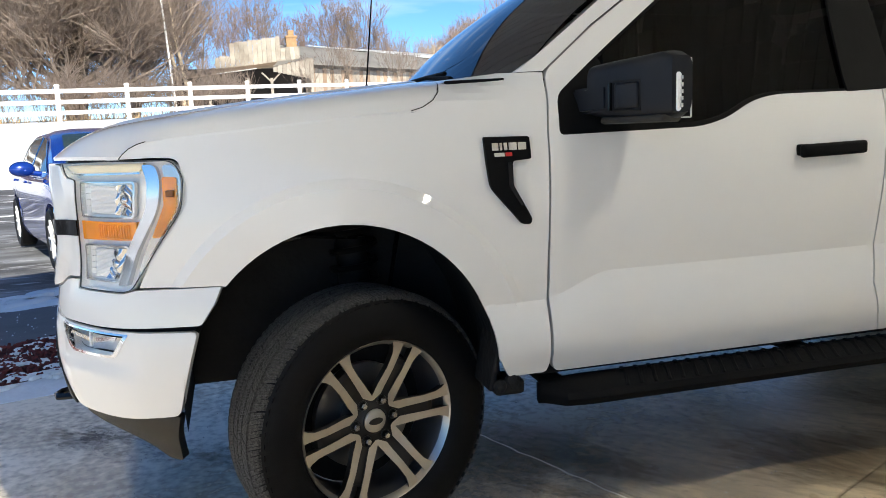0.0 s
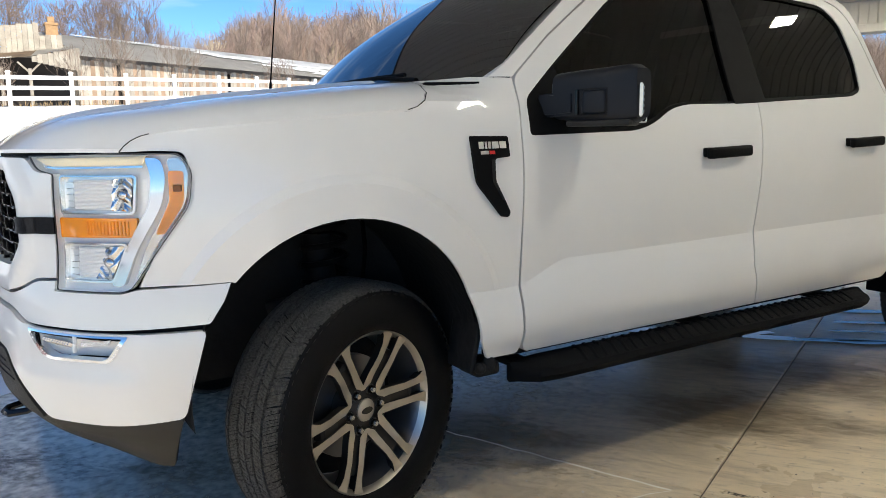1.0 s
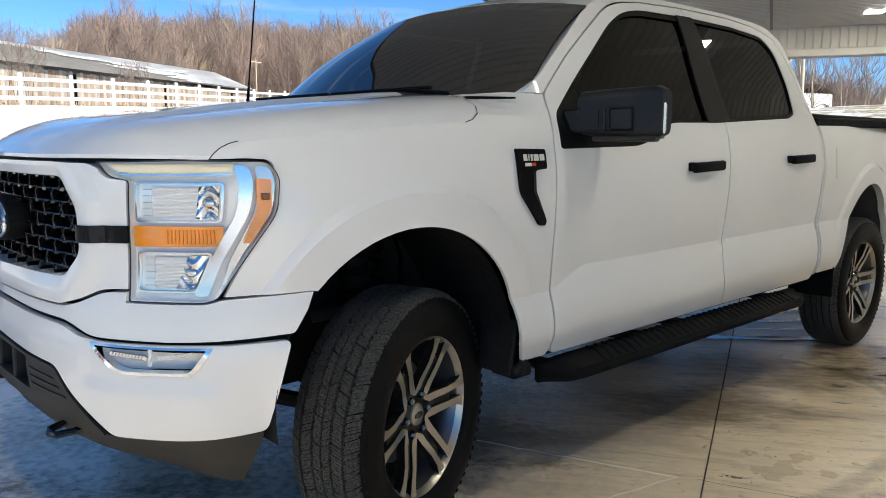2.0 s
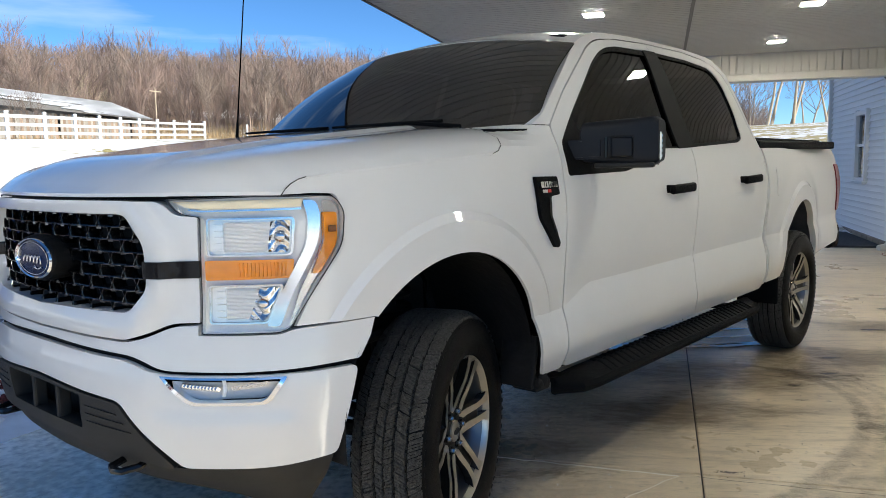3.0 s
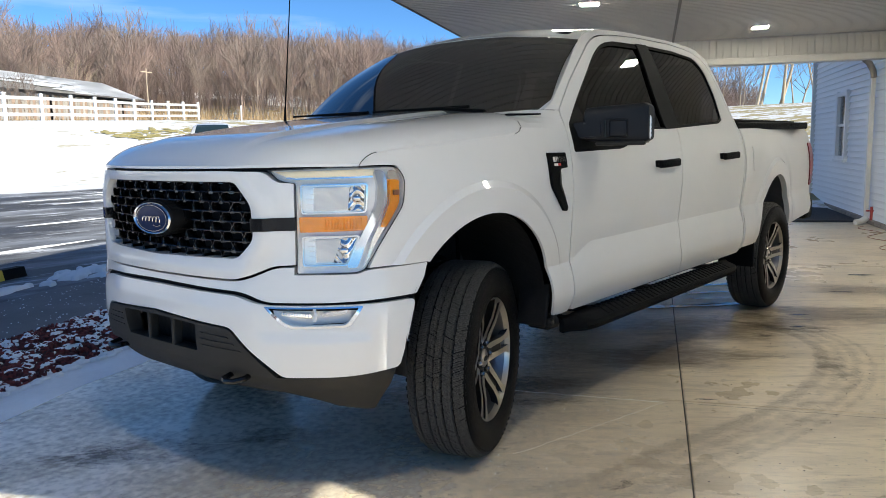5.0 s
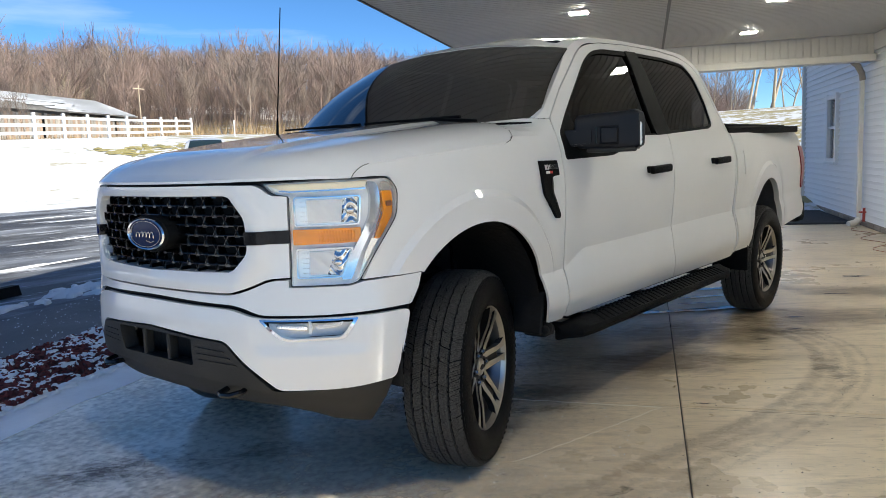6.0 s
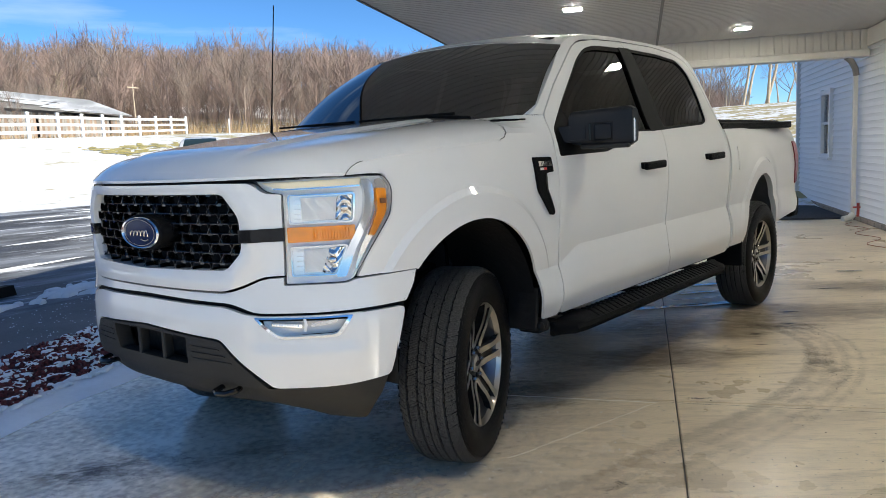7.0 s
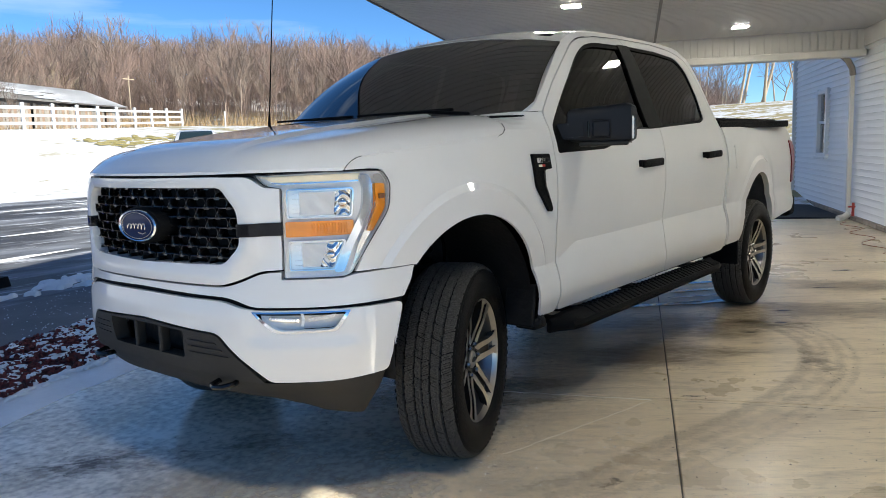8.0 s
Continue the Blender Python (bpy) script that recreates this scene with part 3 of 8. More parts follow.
# ---- the long sided wall with window, downspout ----
def wall():
    root = empty("wall_south", "long wall with white horizontal vinyl siding", "wall", B, kind="structure")
    h, top = 0.1016, 5.2
    w0, w1, z0, z1 = 11.27, 11.90, 0.98, 2.06     # window opening
    part("wall_core", box_bm((16.48, 0.2, top - 0.08), pose(5.93, WALL_V - 0.14, 0.08 + (top - 0.08) / 2)), M_siding, root)
    part("foundation", box_bm((16.48, 0.14, 0.08), pose(5.93, WALL_V - 0.08, 0.04)), M_stone, root)
    n = int((top - 0.08) / h)
    cache = {}
    for i in range(n):
        za = 0.08 + i * h
        spans = [(-2.31, 14.17)]
        if za + h > z0 - 0.02 and za < z1 + 0.02:
            spans = [(-2.31, w0 - 0.06), (w1 + 0.06, 14.17)]
        for a, b in spans:
            L = round(b - a, 3)
            if L not in cache:
                me = bpy.data.meshes.new("siding_board")
                x = L / 2
                # a lapped board: the foot stands proud, with a rounded nose
                pr = [(-0.004, h + 0.004), (0.005, h * 0.6), (0.023, 0.013), (0.028, 0.005), (0.026, 0.0), (-0.008, 0.003)]
                vs = [(-x, y, z) for y, z in pr] + [(x, y, z) for y, z in pr]
                k = len(pr)
                me.from_pydata(vs, [], [(j, j + 1, k + j + 1, k + j) for j in range(k - 1)] + [tuple(range(k))[::-1], tuple(range(k, 2 * k))])
                me.materials.append(M_siding)
                cache[L] = me
            ob = new("siding_board", cache[L])
            ob.parent = root
            ob.matrix_basis = pose((a + b) / 2, WALL_V - 0.035, za)
    for u in (14.17, -2.31):
        part("corner_post", box_bm((0.09, 0.10, top - 0.08), pose(u, WALL_V - 0.01, 0.08 + (top - 0.08) / 2), 0.006), M_trim, root)
    # the return that closes the wall towards the field
    part("end_wall", box_bm((0.2, 7.0, top), pose(14.06, WALL_V - 3.6, top / 2)), M_siding, root)
    for i in range(46):
        ob = part("stone", box_bm((0.33, 0.05, 0.07), pose(-2.2 + i * 0.35, WALL_V - 0.01, 0.035), 0.01, 1), M_stone, root)
    part("frieze_board", box_bm((END_U + 2.28, 0.03, 0.24), pose((END_U - 2.28) / 2, WALL_V + 0.015, CEIL - 0.125), 0.004, 1), M_trim, root)
    win = empty("window_1", "white double-hung window with dark panes in sided wall", "window", B, kind="structure")
    cx, cz, W, H = (w0 + w1) / 2, (z0 + z1) / 2, w1 - w0, z1 - z0
    bm = bmesh.new()
    for dx in (-1, 1):
        add_box(bm, (0.09, 0.07, H + 0.16), pose(cx + dx * (W / 2 + 0.02), WALL_V - 0.0, cz), 0.006)
    for dz in (-1, 1):
        add_box(bm, (W - 0.05, 0.07, 0.08), pose(cx, WALL_V - 0.0, cz + dz * (H / 2 + 0.02)), 0.006)
    part("window_frame", bm, M_fence, win)
    part("meeting_rail", box_bm((W - 0.04, 0.045, 0.05), pose(cx, WALL_V - 0.015, cz + 0.02), 0.005), M_fence, win)
    for dz in (-1, 1):
        part("pane", box_bm((W - 0.06, 0.006, H / 2 - 0.04), pose(cx, WALL_V - 0.025, cz + dz * H / 4)), M_pane, win)
    # dark sheet behind the panes paints the unlit room
    part("room_dark", box_bm((W - 0.05, 0.01, H - 0.02), pose(cx, WALL_V - 0.038, cz)), M_inner_shade, win)
    part("window_sill", box_bm((W + 0.14, 0.09, 0.05), pose(cx, WALL_V + 0.015, z0 - 0.06), 0.008), M_fence, win)
    sp = empty("downspout", "cream metal downspout with an elbow at the roof corner", "downspout", B)
    bm = bmesh.new()
    add_box(bm, (0.085, 0.065, 2.15), pose(END_U + 0.46, WALL_V + 0.06, 1.15), 0.012)
    part("pipe", bm, M_trim, sp)
    bm = bmesh.new()
    tube(bm, [(END_U + 0.42, WALL_V + 0.06, 2.2), (END_U + 0.40, WALL_V + 0.08, 2.30), (END_U + 0.30, WALL_V + 0.16, 2.40), (END_U + 0.18, WALL_V + 0.26, 2.46)], 0.045, 10)
    part("elbow", bm, mat("elbow_brown", (0.30, 0.26, 0.22), 0.5), sp, smooth=True)
    bm = bmesh.new()
    tube(bm, [(END_U + 0.42, WALL_V + 0.06, 0.10), (END_U + 0.40, WALL_V + 0.12, 0.05), (END_U + 0.36, WALL_V + 0.22, 0.03)], 0.05, 10)
    part("foot", bm, M_trim, sp, smooth=True)
    bm = bmesh.new()
    tube(bm, [(END_U + 0.62, WALL_V + 0.03, 0.10), (END_U + 0.62, WALL_V + 0.03, 0.30)], 0.02, 8)
    tube(bm, [(END_U + 0.62, WALL_V + 0.0, 0.24), (END_U + 0.62, WALL_V + 0.10, 0.24)], 0.012, 8)
    tagged(part("water_tap", bm, M_redvalve, None, matrix=B @ pose(-0.55, 0.05, 0.0)), "small red outdoor water tap on the wall", "tap")
    bm = bmesh.new()
    tube(bm, [(END_U + 0.1 - 0.16 * k, WALL_V + 0.16 + 0.12 * math.sin(k * 0.9) + 0.02 * k, 0.008) for k in range(22)], 0.0035, 6)
    tagged(part("extension_cord", bm, M_cord, None, smooth=True, matrix=B), "thin orange extension cord lying along the wall", "cord")
    # upper wall and roof over the long house, out of the sun's way only where it stands
    rf = bmesh.new()
    vs = [(-2.75, WALL_V + 0.45, 5.15), (14.4, WALL_V + 0.45, 5.15), (14.4, WALL_V - 3.6, 7.2), (-2.75, WALL_V - 3.6, 7.2), (14.4, WALL_V - 7.7, 5.15), (-2.75, WALL_V - 7.7, 5.15)]
    vs = [rf.verts.new(p) for p in vs]
    rf.faces.new((vs[0], vs[1], vs[2], vs[3]))
    rf.faces.new((vs[3], vs[2], vs[4], vs[5]))
    bmesh.ops.solidify(rf, geom=rf.faces[:], thickness=0.15)
    tagged(part("roof", rf, M_barnroof, None, matrix=B), "plain grey roof over the sided house", "roof", kind="structure")
    tagged(part("wall_north", box_bm((16.48, 0.2, 5.2), pose(5.93, WALL_V - 7.0, 2.6)), M_siding, None, matrix=B), "plain white wall behind the house", "wall", kind="structure")
    tagged(part("wall_end", box_bm((0.2, 7.0, 5.2), pose(-2.24, WALL_V - 3.6, 2.6)), M_siding, None, matrix=B), "plain white end wall of the house", "wall", kind="structure")
wall()
tagged(part("paved_pad", box_bm((8.5, 4.4, 0.05), pose(14.0, WALL_V + 2.25, 0.0), 0.01, 1), M_pad, None, matrix=B), "dark paved pad behind the concrete slab", "pavement", kind="structure")

# ---- the white pickup truck; it faces -x, its axle line is x = 0 ----
FOLD = 0.846     # height of the sharp crease low on the doors
low_y = curve1([.40, .50, .545, .59, .62, .66, .71, .78, .846], [.90, .942, .960, .975, .984, .988, .986, .975, .960])
high_y = curve1([.846, .95, 1.10, 1.20, 1.30, 1.38, 1.43, 1.854, 1.96], [.960, .969, .977, .972, .955, .93, .905, .725, .655])
def base_y(z):
    return low_y(z) if z < FOLD else high_y(z)
def fold_drop(x):
    # the crease rises a little to the rear and runs down towards the front wheel
    return 0.075 * (1 - ss(0.55, 0.80, x)) - 0.012 * ss(0.8, 2.9, x)
FOLD_LINE = [(x / 100, FOLD - fold_drop(x / 100)) for x in range(40, 332, 2)]
ARCH = ((-0.055, 0.55), (3.694, 0.55))
AW, AH = 0.46, 0.50
def Y(x, z):
    g = fold_drop(x)
    if z < FOLD - g:
        y = low_y(z if z < 0.55 else 0.55 + (z - 0.55) * (FOLD - 0.55) / (FOLD - g - 0.55))
    elif z < 1.10:
        y = high_y(1.10 - (1.10 - z) * (1.10 - FOLD) / (1.10 - FOLD + g))
    else:
        y = high_y(z)
    if x < 0.25:
        y -= 0.126 * ((0.25 - x) / 0.9) ** 2.2
    if x < 0.6 and z > zE(x):
        # above the hood seam the shoulder rolls over towards the hood
        top = max(Hc(x), zE(x) + 0.02)
        k = 1 - ss(0.30, 0.60, x)
        rl = Y(x, zE(x)) * (1 - min(0.9, (z - zE(x)) / (top - zE(x))) ** (1 / 0.6)) ** (1 / 7)
        return (1 - k) * y + k * rl
    if x > 3.1:
        y -= 0.080 * ss(3.1, 4.95, x)
    for cx, cz in ARCH:
        r = math.hypot((x - cx) / AW, (z - cz) / AH) - 1
        y += (0.014 * (1 - min(1, max(0, (r - 0.205) / 0.055))) + 0.012 * (1 - ss(0.22, 0.55, r))) * ss(0.60, 0.92, z)
    return y
def side(x, z, off=0.0):
    return (x, -(Y(x, z) + off), z)

zE = curve1([-0.95, -0.66, -0.60, -0.3, 0.17, 0.6], [1.262, 1.262, 1.296, 1.325, 1.362, 1.385])
Hc = curve1([-1.0, -0.93, -0.86, -0.75, -0.55, -0.3, 0.0, 0.3, 0.6], [1.25, 1.280, 1.332, 1.358, 1.382, 1.415, 1.446, 1.472, 1.482])
PLAN = [(-.938, 0), (-.927, .25), (-.890, .48), (-.847, .60), (-.79, .69), (-.715, .78), (-.65, .838), (-.57, .878), (-.48, .905), (-.35, .935), (-.2, .955), (.1, .97)]
plan_s = [0.0]
for a_, b_ in zip(PLAN, PLAN[1:]):
    plan_s.append(plan_s[-1] + math.hypot(b_[0] - a_[0], b_[1] - a_[1]))
plan_x, plan_y = curve1(plan_s, [p[0] for p in PLAN]), curve1(plan_s, [p[1] for p in PLAN])
nose_x = curve1([p[1] for p in PLAN], [p[0] for p in PLAN])
bulge = curve1([0.40, 0.46, 0.55, 0.66, 0.76, 0.80, 0.84, 0.90, 1.0, 1.12, 1.24, 1.30], [-0.05, 0.0, 0.025, 0.038, 0.034, 0.028, 0.022, 0.008, 0.0, 0.0, -0.008, -0.02])
def front(s, z, off=0.0):
    """A point of the nose: s metres round the front from its middle, at height z."""
    sg, a = (1 if s >= 0 else -1), abs(s)
    x, y = plan_x(a), plan_y(a)
    e = 0.004
    tx, ty = plan_x(a + e) - plan_x(max(0, a - e)), plan_y(a + e) - plan_y(max(0, a - e))
    L = math.hypot(tx, ty)
    nx, ny = -ty / L, tx / L
    o = off + bulge(z) * (1 - 0.25 * ss(0.8, 1.1, a))
    return (x + nx * o, -sg * (y + ny * o), z)   # positive s lies on the driver's side (-y)

def mir(half):
    """Close a right half outline over the middle."""
    return list(half) + [(-p[0], *p[1:]) for p in reversed(half) if abs(p[0]) > 1e-6]

truck = empty("pickup_truck", "white crew-cab pickup truck with black trim parked on concrete", "pickup truck")

def hood_z(x, y):
    d = max(0.0, x - nose_x(min(abs(y), 0.86)))
    yh = Y(x, zE(x)) if x > -0.65 else 0.845
    q = min(1.0, abs(y) / max(yh, 0.3))
    top = 1.262 + (Hc(x) - 1.262) * (1 - math.exp(-d / 0.07))
    z = zE(x) + (top - zE(x)) * (1 - q ** 7) ** 0.6 if top > zE(x) else top
    return z + 0.014 * (1 - ss(0.425, 0.46, abs(y) - 0.04 * (x - 0.3))) * ss(0.03, 0.3, d)

def arch_pts(cx, cz, a0, a1, n=26):
    return [(cx + AW * math.cos(radians(a0 + (a1 - a0) * i / n)), cz + AH * math.sin(radians(a0 + (a1 - a0) * i / n)), 0) for i in range(n + 1)]

def arch_rings(c):
    return [[(c[0] + AW * (1 + k) * math.cos(radians(a)), c[1] + AH * (1 + k) * math.sin(radians(a))) for a in range(4, 177, 2)] for k in (0.205, 0.26)]

def build_body():
    # fenders
    ol = [(-0.647, 1.256, 0), (-0.632, 1.280, 0), (-0.60, 1.294, 0)] + [(x / 100, zE(x / 100) - 0.003, 0) for x in range(-55, 18, 6)]
    ol += [(0.20, 1.372, 0), (0.235, 1.392, 0), (0.262, 1.418, 0), (0.283, 1.446, 0), (0.30, 1.463, 0), (0.47, 1.476, 0), (0.598, 1.472, 0), (0.597, 1.41, 0), (0.582, 1.29, 0), (0.575, 0.97, 0), (0.568, 0.755, 0), (0.573, 0.56, 0.02), (0.565, 0.533, 0.02), (0.44, 0.533, 0.01)]
    ol += arch_pts(*ARCH[0], 6, 137)
    ol += [(-0.405, 0.8945, 0), (-0.627, 0.8935, 0), (-0.573, 1.005, 0.03), (-0.495, 1.112, 0.03), (-0.481, 1.20, 0.03), (-0.495, 1.254, 0.02), (-0.56, 1.258, 0)]
    panel("fender", fillet(ol, 0), side, M_paint, truck, step=0.022, depth=0.012, both=True, lines=arch_rings(ARCH[0]) + [FOLD_LINE])
    # dark ends of the hood's shut line
    for run in ([(-0.652, 1.256), (-0.640, 1.270), (-0.622, 1.285), (-0.598, 1.297), (-0.575, 1.303)], [(0.165, 1.364), (0.20, 1.374), (0.235, 1.394), (0.262, 1.420), (0.283, 1.448), (0.295, 1.464)]):
        strip = [(x - 0.0007, z + 0.0011, 0) for x, z in run] + [(x + 0.0007, z - 0.0013, 0) for x, z in reversed(run)]
        panel("hood_seam", fillet(strip, 0), side, M_under, truck, step=0.05, depth=0.0, off=0.0035, label="dark shut line of the hood", both=True)
    # front doors
    def seam2(k):
        return [(1.842, 1.935, 0), (1.87, 1.80, 0), (1.866, 1.40, 0), (1.842, 1.15, 0), (1.822, 0.83, 0), (1.808, 0.72, 0), (1.84, 0.60, 0), (1.862, 0.537, 0)][::k]
    fr = [(0.577 + 0.006, 0.56, 0.02), (0.575 + 0.003, 0.755, 0), (0.582, 0.97, 0), (0.588, 1.29, 0), (0.603, 1.41, 0), (0.607, 1.474, 0.05), (0.80, 1.622, 0), (0.97, 1.733, 0), (1.16, 1.850, 0.1), (1.29, 1.893, 0.1), (1.5, 1.918, 0)]
    fd = fr + [(p[0] - 0.003, p[1], p[2]) for p in seam2(1)] + [(0.60, 0.533, 0.02)]
    w1 = [(0.630, 1.40, 0.03), (0.622, 1.278, 0.02), (1.12, 1.288, 0.08), (1.22, 1.312, 0.08), (1.33, 1.368, 0.08), (1.42, 1.386, 0.1), (1.856, 1.394, 0), (1.858, 1.80, 0), (1.83, 1.893, 0), (1.45, 1.882, 0.1), (1.29, 1.853, 0.1), (1.15, 1.785, 0.1), (0.82, 1.545, 0.1)]
    panel("front_door", fillet(fd, 0), side, M_paint, truck, holes=[fillet(w1, 0)], step=0.02, depth=0.03, both=True, lines=arch_rings(ARCH[0]) + [FOLD_LINE])
    rd = [(p[0] + 0.003, p[1], p[2]) for p in seam2(-1)] + [(2.30, 1.938, 0), (2.60, 1.917, 0.1), (2.755, 1.86, 0.08), (2.82, 1.70, 0.1), (2.888, 1.43, 0), (2.905, 1.18, 0), (2.875, 0.84, 0), (2.888, 0.76, 0), (2.885, 0.56, 0.02), (2.86, 0.537, 0.02)]
    w2 = [(1.876, 1.396, 0), (2.60, 1.43, 0.04), (2.685, 1.455, 0.03), (2.715, 1.60, 0.05), (2.685, 1.79, 0.06), (2.60, 1.868, 0.06), (2.3, 1.892, 0), (1.862, 1.896, 0), (1.878, 1.80, 0)]
    panel("rear_door", fillet(rd, 0), side, M_paint, truck, holes=[fillet(w2, 0)], step=0.022, depth=0.03, both=True, lines=[FOLD_LINE])
    # A-pillar, roof rail and rear cab edge
    rail = [(0.520, 1.476, 0), (0.600, 1.476, 0), (0.798, 1.628, 0), (0.967, 1.739, 0), (1.157, 1.857, 0.1), (1.288, 1.900, 0.1), (1.5, 1.924, 0), (1.84, 1.941, 0), (2.30, 1.944, 0), (2.60, 1.923, 0.1), (2.763, 1.865, 0.08), (2.827, 1.70, 0.1), (2.895, 1.43, 0), (2.912, 1.18, 0), (2.905, 0.56, 0), (2.918, 0.56, 0), (2.924, 1.18, 0), (2.915, 1.44, 0), (2.865, 1.70, 0.1), (2.82, 1.88, 0.08), (2.70, 1.945, 0.1), (2.3, 1.965, 0), (1.8, 1.963, 0), (1.4, 1.943, 0.1), (1.20, 1.912, 0.1), (1.03, 1.845, 0)]
    panel("roof_rail", fillet(rail, 0), side, M_paint, truck, step=0.02, depth=0.05, both=True)
    # hood
    hp = [(plan_x(s) + 0.004, plan_y(s)) for s in np.linspace(0, 0.915, 24)]
    hp += [(-0.632, Y(-0.632, 1.28) - 0.001)] + [(x / 100, Y(x / 100, zE(x / 100)) - 0.0005) for x in range(-60, 18, 6)]
    hp += [(x, Y(x, z)) for x, z in ((0.196, 1.373), (0.231, 1.393), (0.258, 1.419), (0.279, 1.446))] + [(0.315, 0.78), (0.33, 0.6), (0.29, 0.35), (0.275, 0.0)]
    pts = [(p[0], p[1], 0) for p in hp]
    pts += [(p[0], -p[1], 0) for p in reversed(hp[1:-1])]
    panel("hood", fillet(pts, 0), lambda x, y, o: (x, y, hood_z(x, y) + o), M_paint, truck, step=0.026, depth=0.010)
    gp = [(0, 1.272, 0), (0.60, 1.272, 0), (0.94, 1.272, 0), (1.09, 1.262, 0), (1.09, 1.236, 0), (0.60, 1.222, 0), (0, 1.222, 0)]
    panel("hood_gap", fillet(mir(gp), 0), front, M_under, truck, step=0.06, depth=0.0, off=-0.035)
    # cowl
    cw = [(0.262, 0.0, 0), (0.28, 0.35, 0), (0.32, 0.6, 0), (0.31, 0.80, 0), (0.48, 0.865, 0), (0.50, 0.80, 0), (0.44, 0.6, 0), (0.37, 0.3, 0), (0.345, 0, 0)]
    pts = cw + [(p[0], -p[1], 0) for p in reversed(cw[1:-1])]
    panel("cowl", fillet(pts, 0), lambda x, y, o: (x, y, 1.447 + o + 0.012 * ss(0.5, 0.9, abs(y))), M_plastic, truck, step=0.06, depth=0.03)
    # roof
    r_edge = curve1([0.9, 1.03, 1.20, 1.4, 1.8, 2.3, 2.7, 2.82, 2.9], [1.80, 1.845, 1.912, 1.943, 1.963, 1.965, 1.945, 1.88, 1.80])
    def roof(x, y, o):
        xe = max(1.03, min(2.82, x))
        ye = max(0.3, base_y(r_edge(xe)) - 0.002)
        q = min(1, abs(y) / ye)
        crown = 0.028 + 0.05 * (1 - ss(1.0, 1.45, x)) + 0.03 * ss(2.6, 2.85, x)
        return (x, y, r_edge(x if x > 1.03 else 1.03 + 0.5 * (x - 1.03)) + crown * (1 - q ** 2.4) + o)
    re = [(0.935, 0), (0.945, 0.25), (0.975, 0.5), (1.01, 0.66), (1.035, base_y(1.845))] + [(x, base_y(r_edge(x)) - 0.003) for x in (1.12, 1.2, 1.3, 1.4, 1.6, 1.8, 2.05, 2.3, 2.5, 2.7, 2.78, 2.82)] + [(2.87, 0.55), (2.89, 0.3), (2.895, 0.0)]
    pts = [(p[0], p[1], 0) for p in re] + [(p[0], -p[1], 0) for p in reversed(re[1:-1])]
    panel("roof", fillet(pts, 0), roof, M_paint, truck, step=0.05, depth=0.03)
    # windshield
    bm = bmesh.new()
    n, m = 28, 14
    def ws(a, b, o=0.0):
        q = abs(a)
        bx, by, bz = 0.345 + 0.190 * q ** 2.2, 0.868 * a, 1.452 + 0.02 * q
        tx, ty, tz = 0.938 + 0.10 * q ** 2.2, 0.735 * a, 1.905 - 0.055 * q ** 2.4
        k = 0.030 * math.sin(math.pi * b)
        return (bx + (tx - bx) * b - k * 0.6, by + (ty - by) * b, bz + (tz - bz) * b + k * 0.8 + o)
    g = [[bm.verts.new(ws(-1 + 2 * i / n, j / m)) for i in range(n + 1)] for j in range(m + 1)]
    for j in range(m):
        for i in range(n):
            bm.faces.new((g[j][i], g[j + 1][i], g[j + 1][i + 1], g[j][i + 1]))
    part("windshield", bm, M_shield, truck, "windshield mirroring ribbed soffit and blue sky", True)
    bm = bmesh.new()
    for a0, a1, b0, b1 in ((-1, 1, 0.97, 1.0), (-1, 1, 0.0, 0.05), (-1, -0.965, 0, 1), (0.965, 1, 0, 1)):
        gg = [[bm.verts.new(ws(a0 + (a1 - a0) * i / 20, b0 + (b1 - b0) * j / 12, -0.006)) for i in range(21)] for j in range(13)]
        for j in range(12):
            for i in range(20):
                bm.faces.new((gg[j][i], gg[j + 1][i], gg[j + 1][i + 1], gg[j][i + 1]))
    part("windshield_band", bm, M_gloss, truck, "black ceramic edge", True)
    # side glass and the black pillar between the doors
    gl1 = [(0.60, 1.25, 0), (1.80, 1.36, 0), (1.80, 1.91, 0), (1.25, 1.88, 0), (0.60, 1.45, 0)]
    gl2 = [(1.85, 1.37, 0), (2.74, 1.40, 0), (2.74, 1.90, 0), (1.85, 1.91, 0)]
    for gl in (gl1, gl2):
        panel("side_window", fillet(gl, 0), side, M_glass, truck, step=0.08, depth=0.0, off=-0.014, both=True)
    bp = [(1.715, 1.389, 0), (1.925, 1.398, 0), (1.922, 1.62, 0), (1.905, 1.899, 0), (1.76, 1.895, 0), (1.73, 1.66, 0)]
    panel("pillar_trim", fillet(bp, 0), side, M_plastic, truck, step=0.05, depth=0.010, off=0.002, label="black pillar cover between the windows", both=True)
    for w in (w1, w2):
        # black rubber seal round each opening
        ol = fillet(w, 0)
        cx, cz = sum(p[0] for p in ol) / len(ol), sum(p[1] for p in ol) / len(ol)
        inner = [(q[0] + (cx - q[0]) * 0.045, q[1] + (cz - q[1]) * 0.07) for q in ol]
        panel("window_seal", ol, side, M_plastic, truck, holes=[inner], step=0.04, depth=0.008, off=-0.006, label="black rubber window seal", both=True)
    sail = [(0.632, 1.40, 0.03), (0.625, 1.272, 0.02), (1.0, 1.280, 0.02), (0.84, 1.36, 0.05), (0.80, 1.53, 0.03)]
    panel("mirror_base", fillet(sail, 0), side, M_plastic, truck, step=0.05, depth=0.01, off=-0.005, both=True)
build_body()

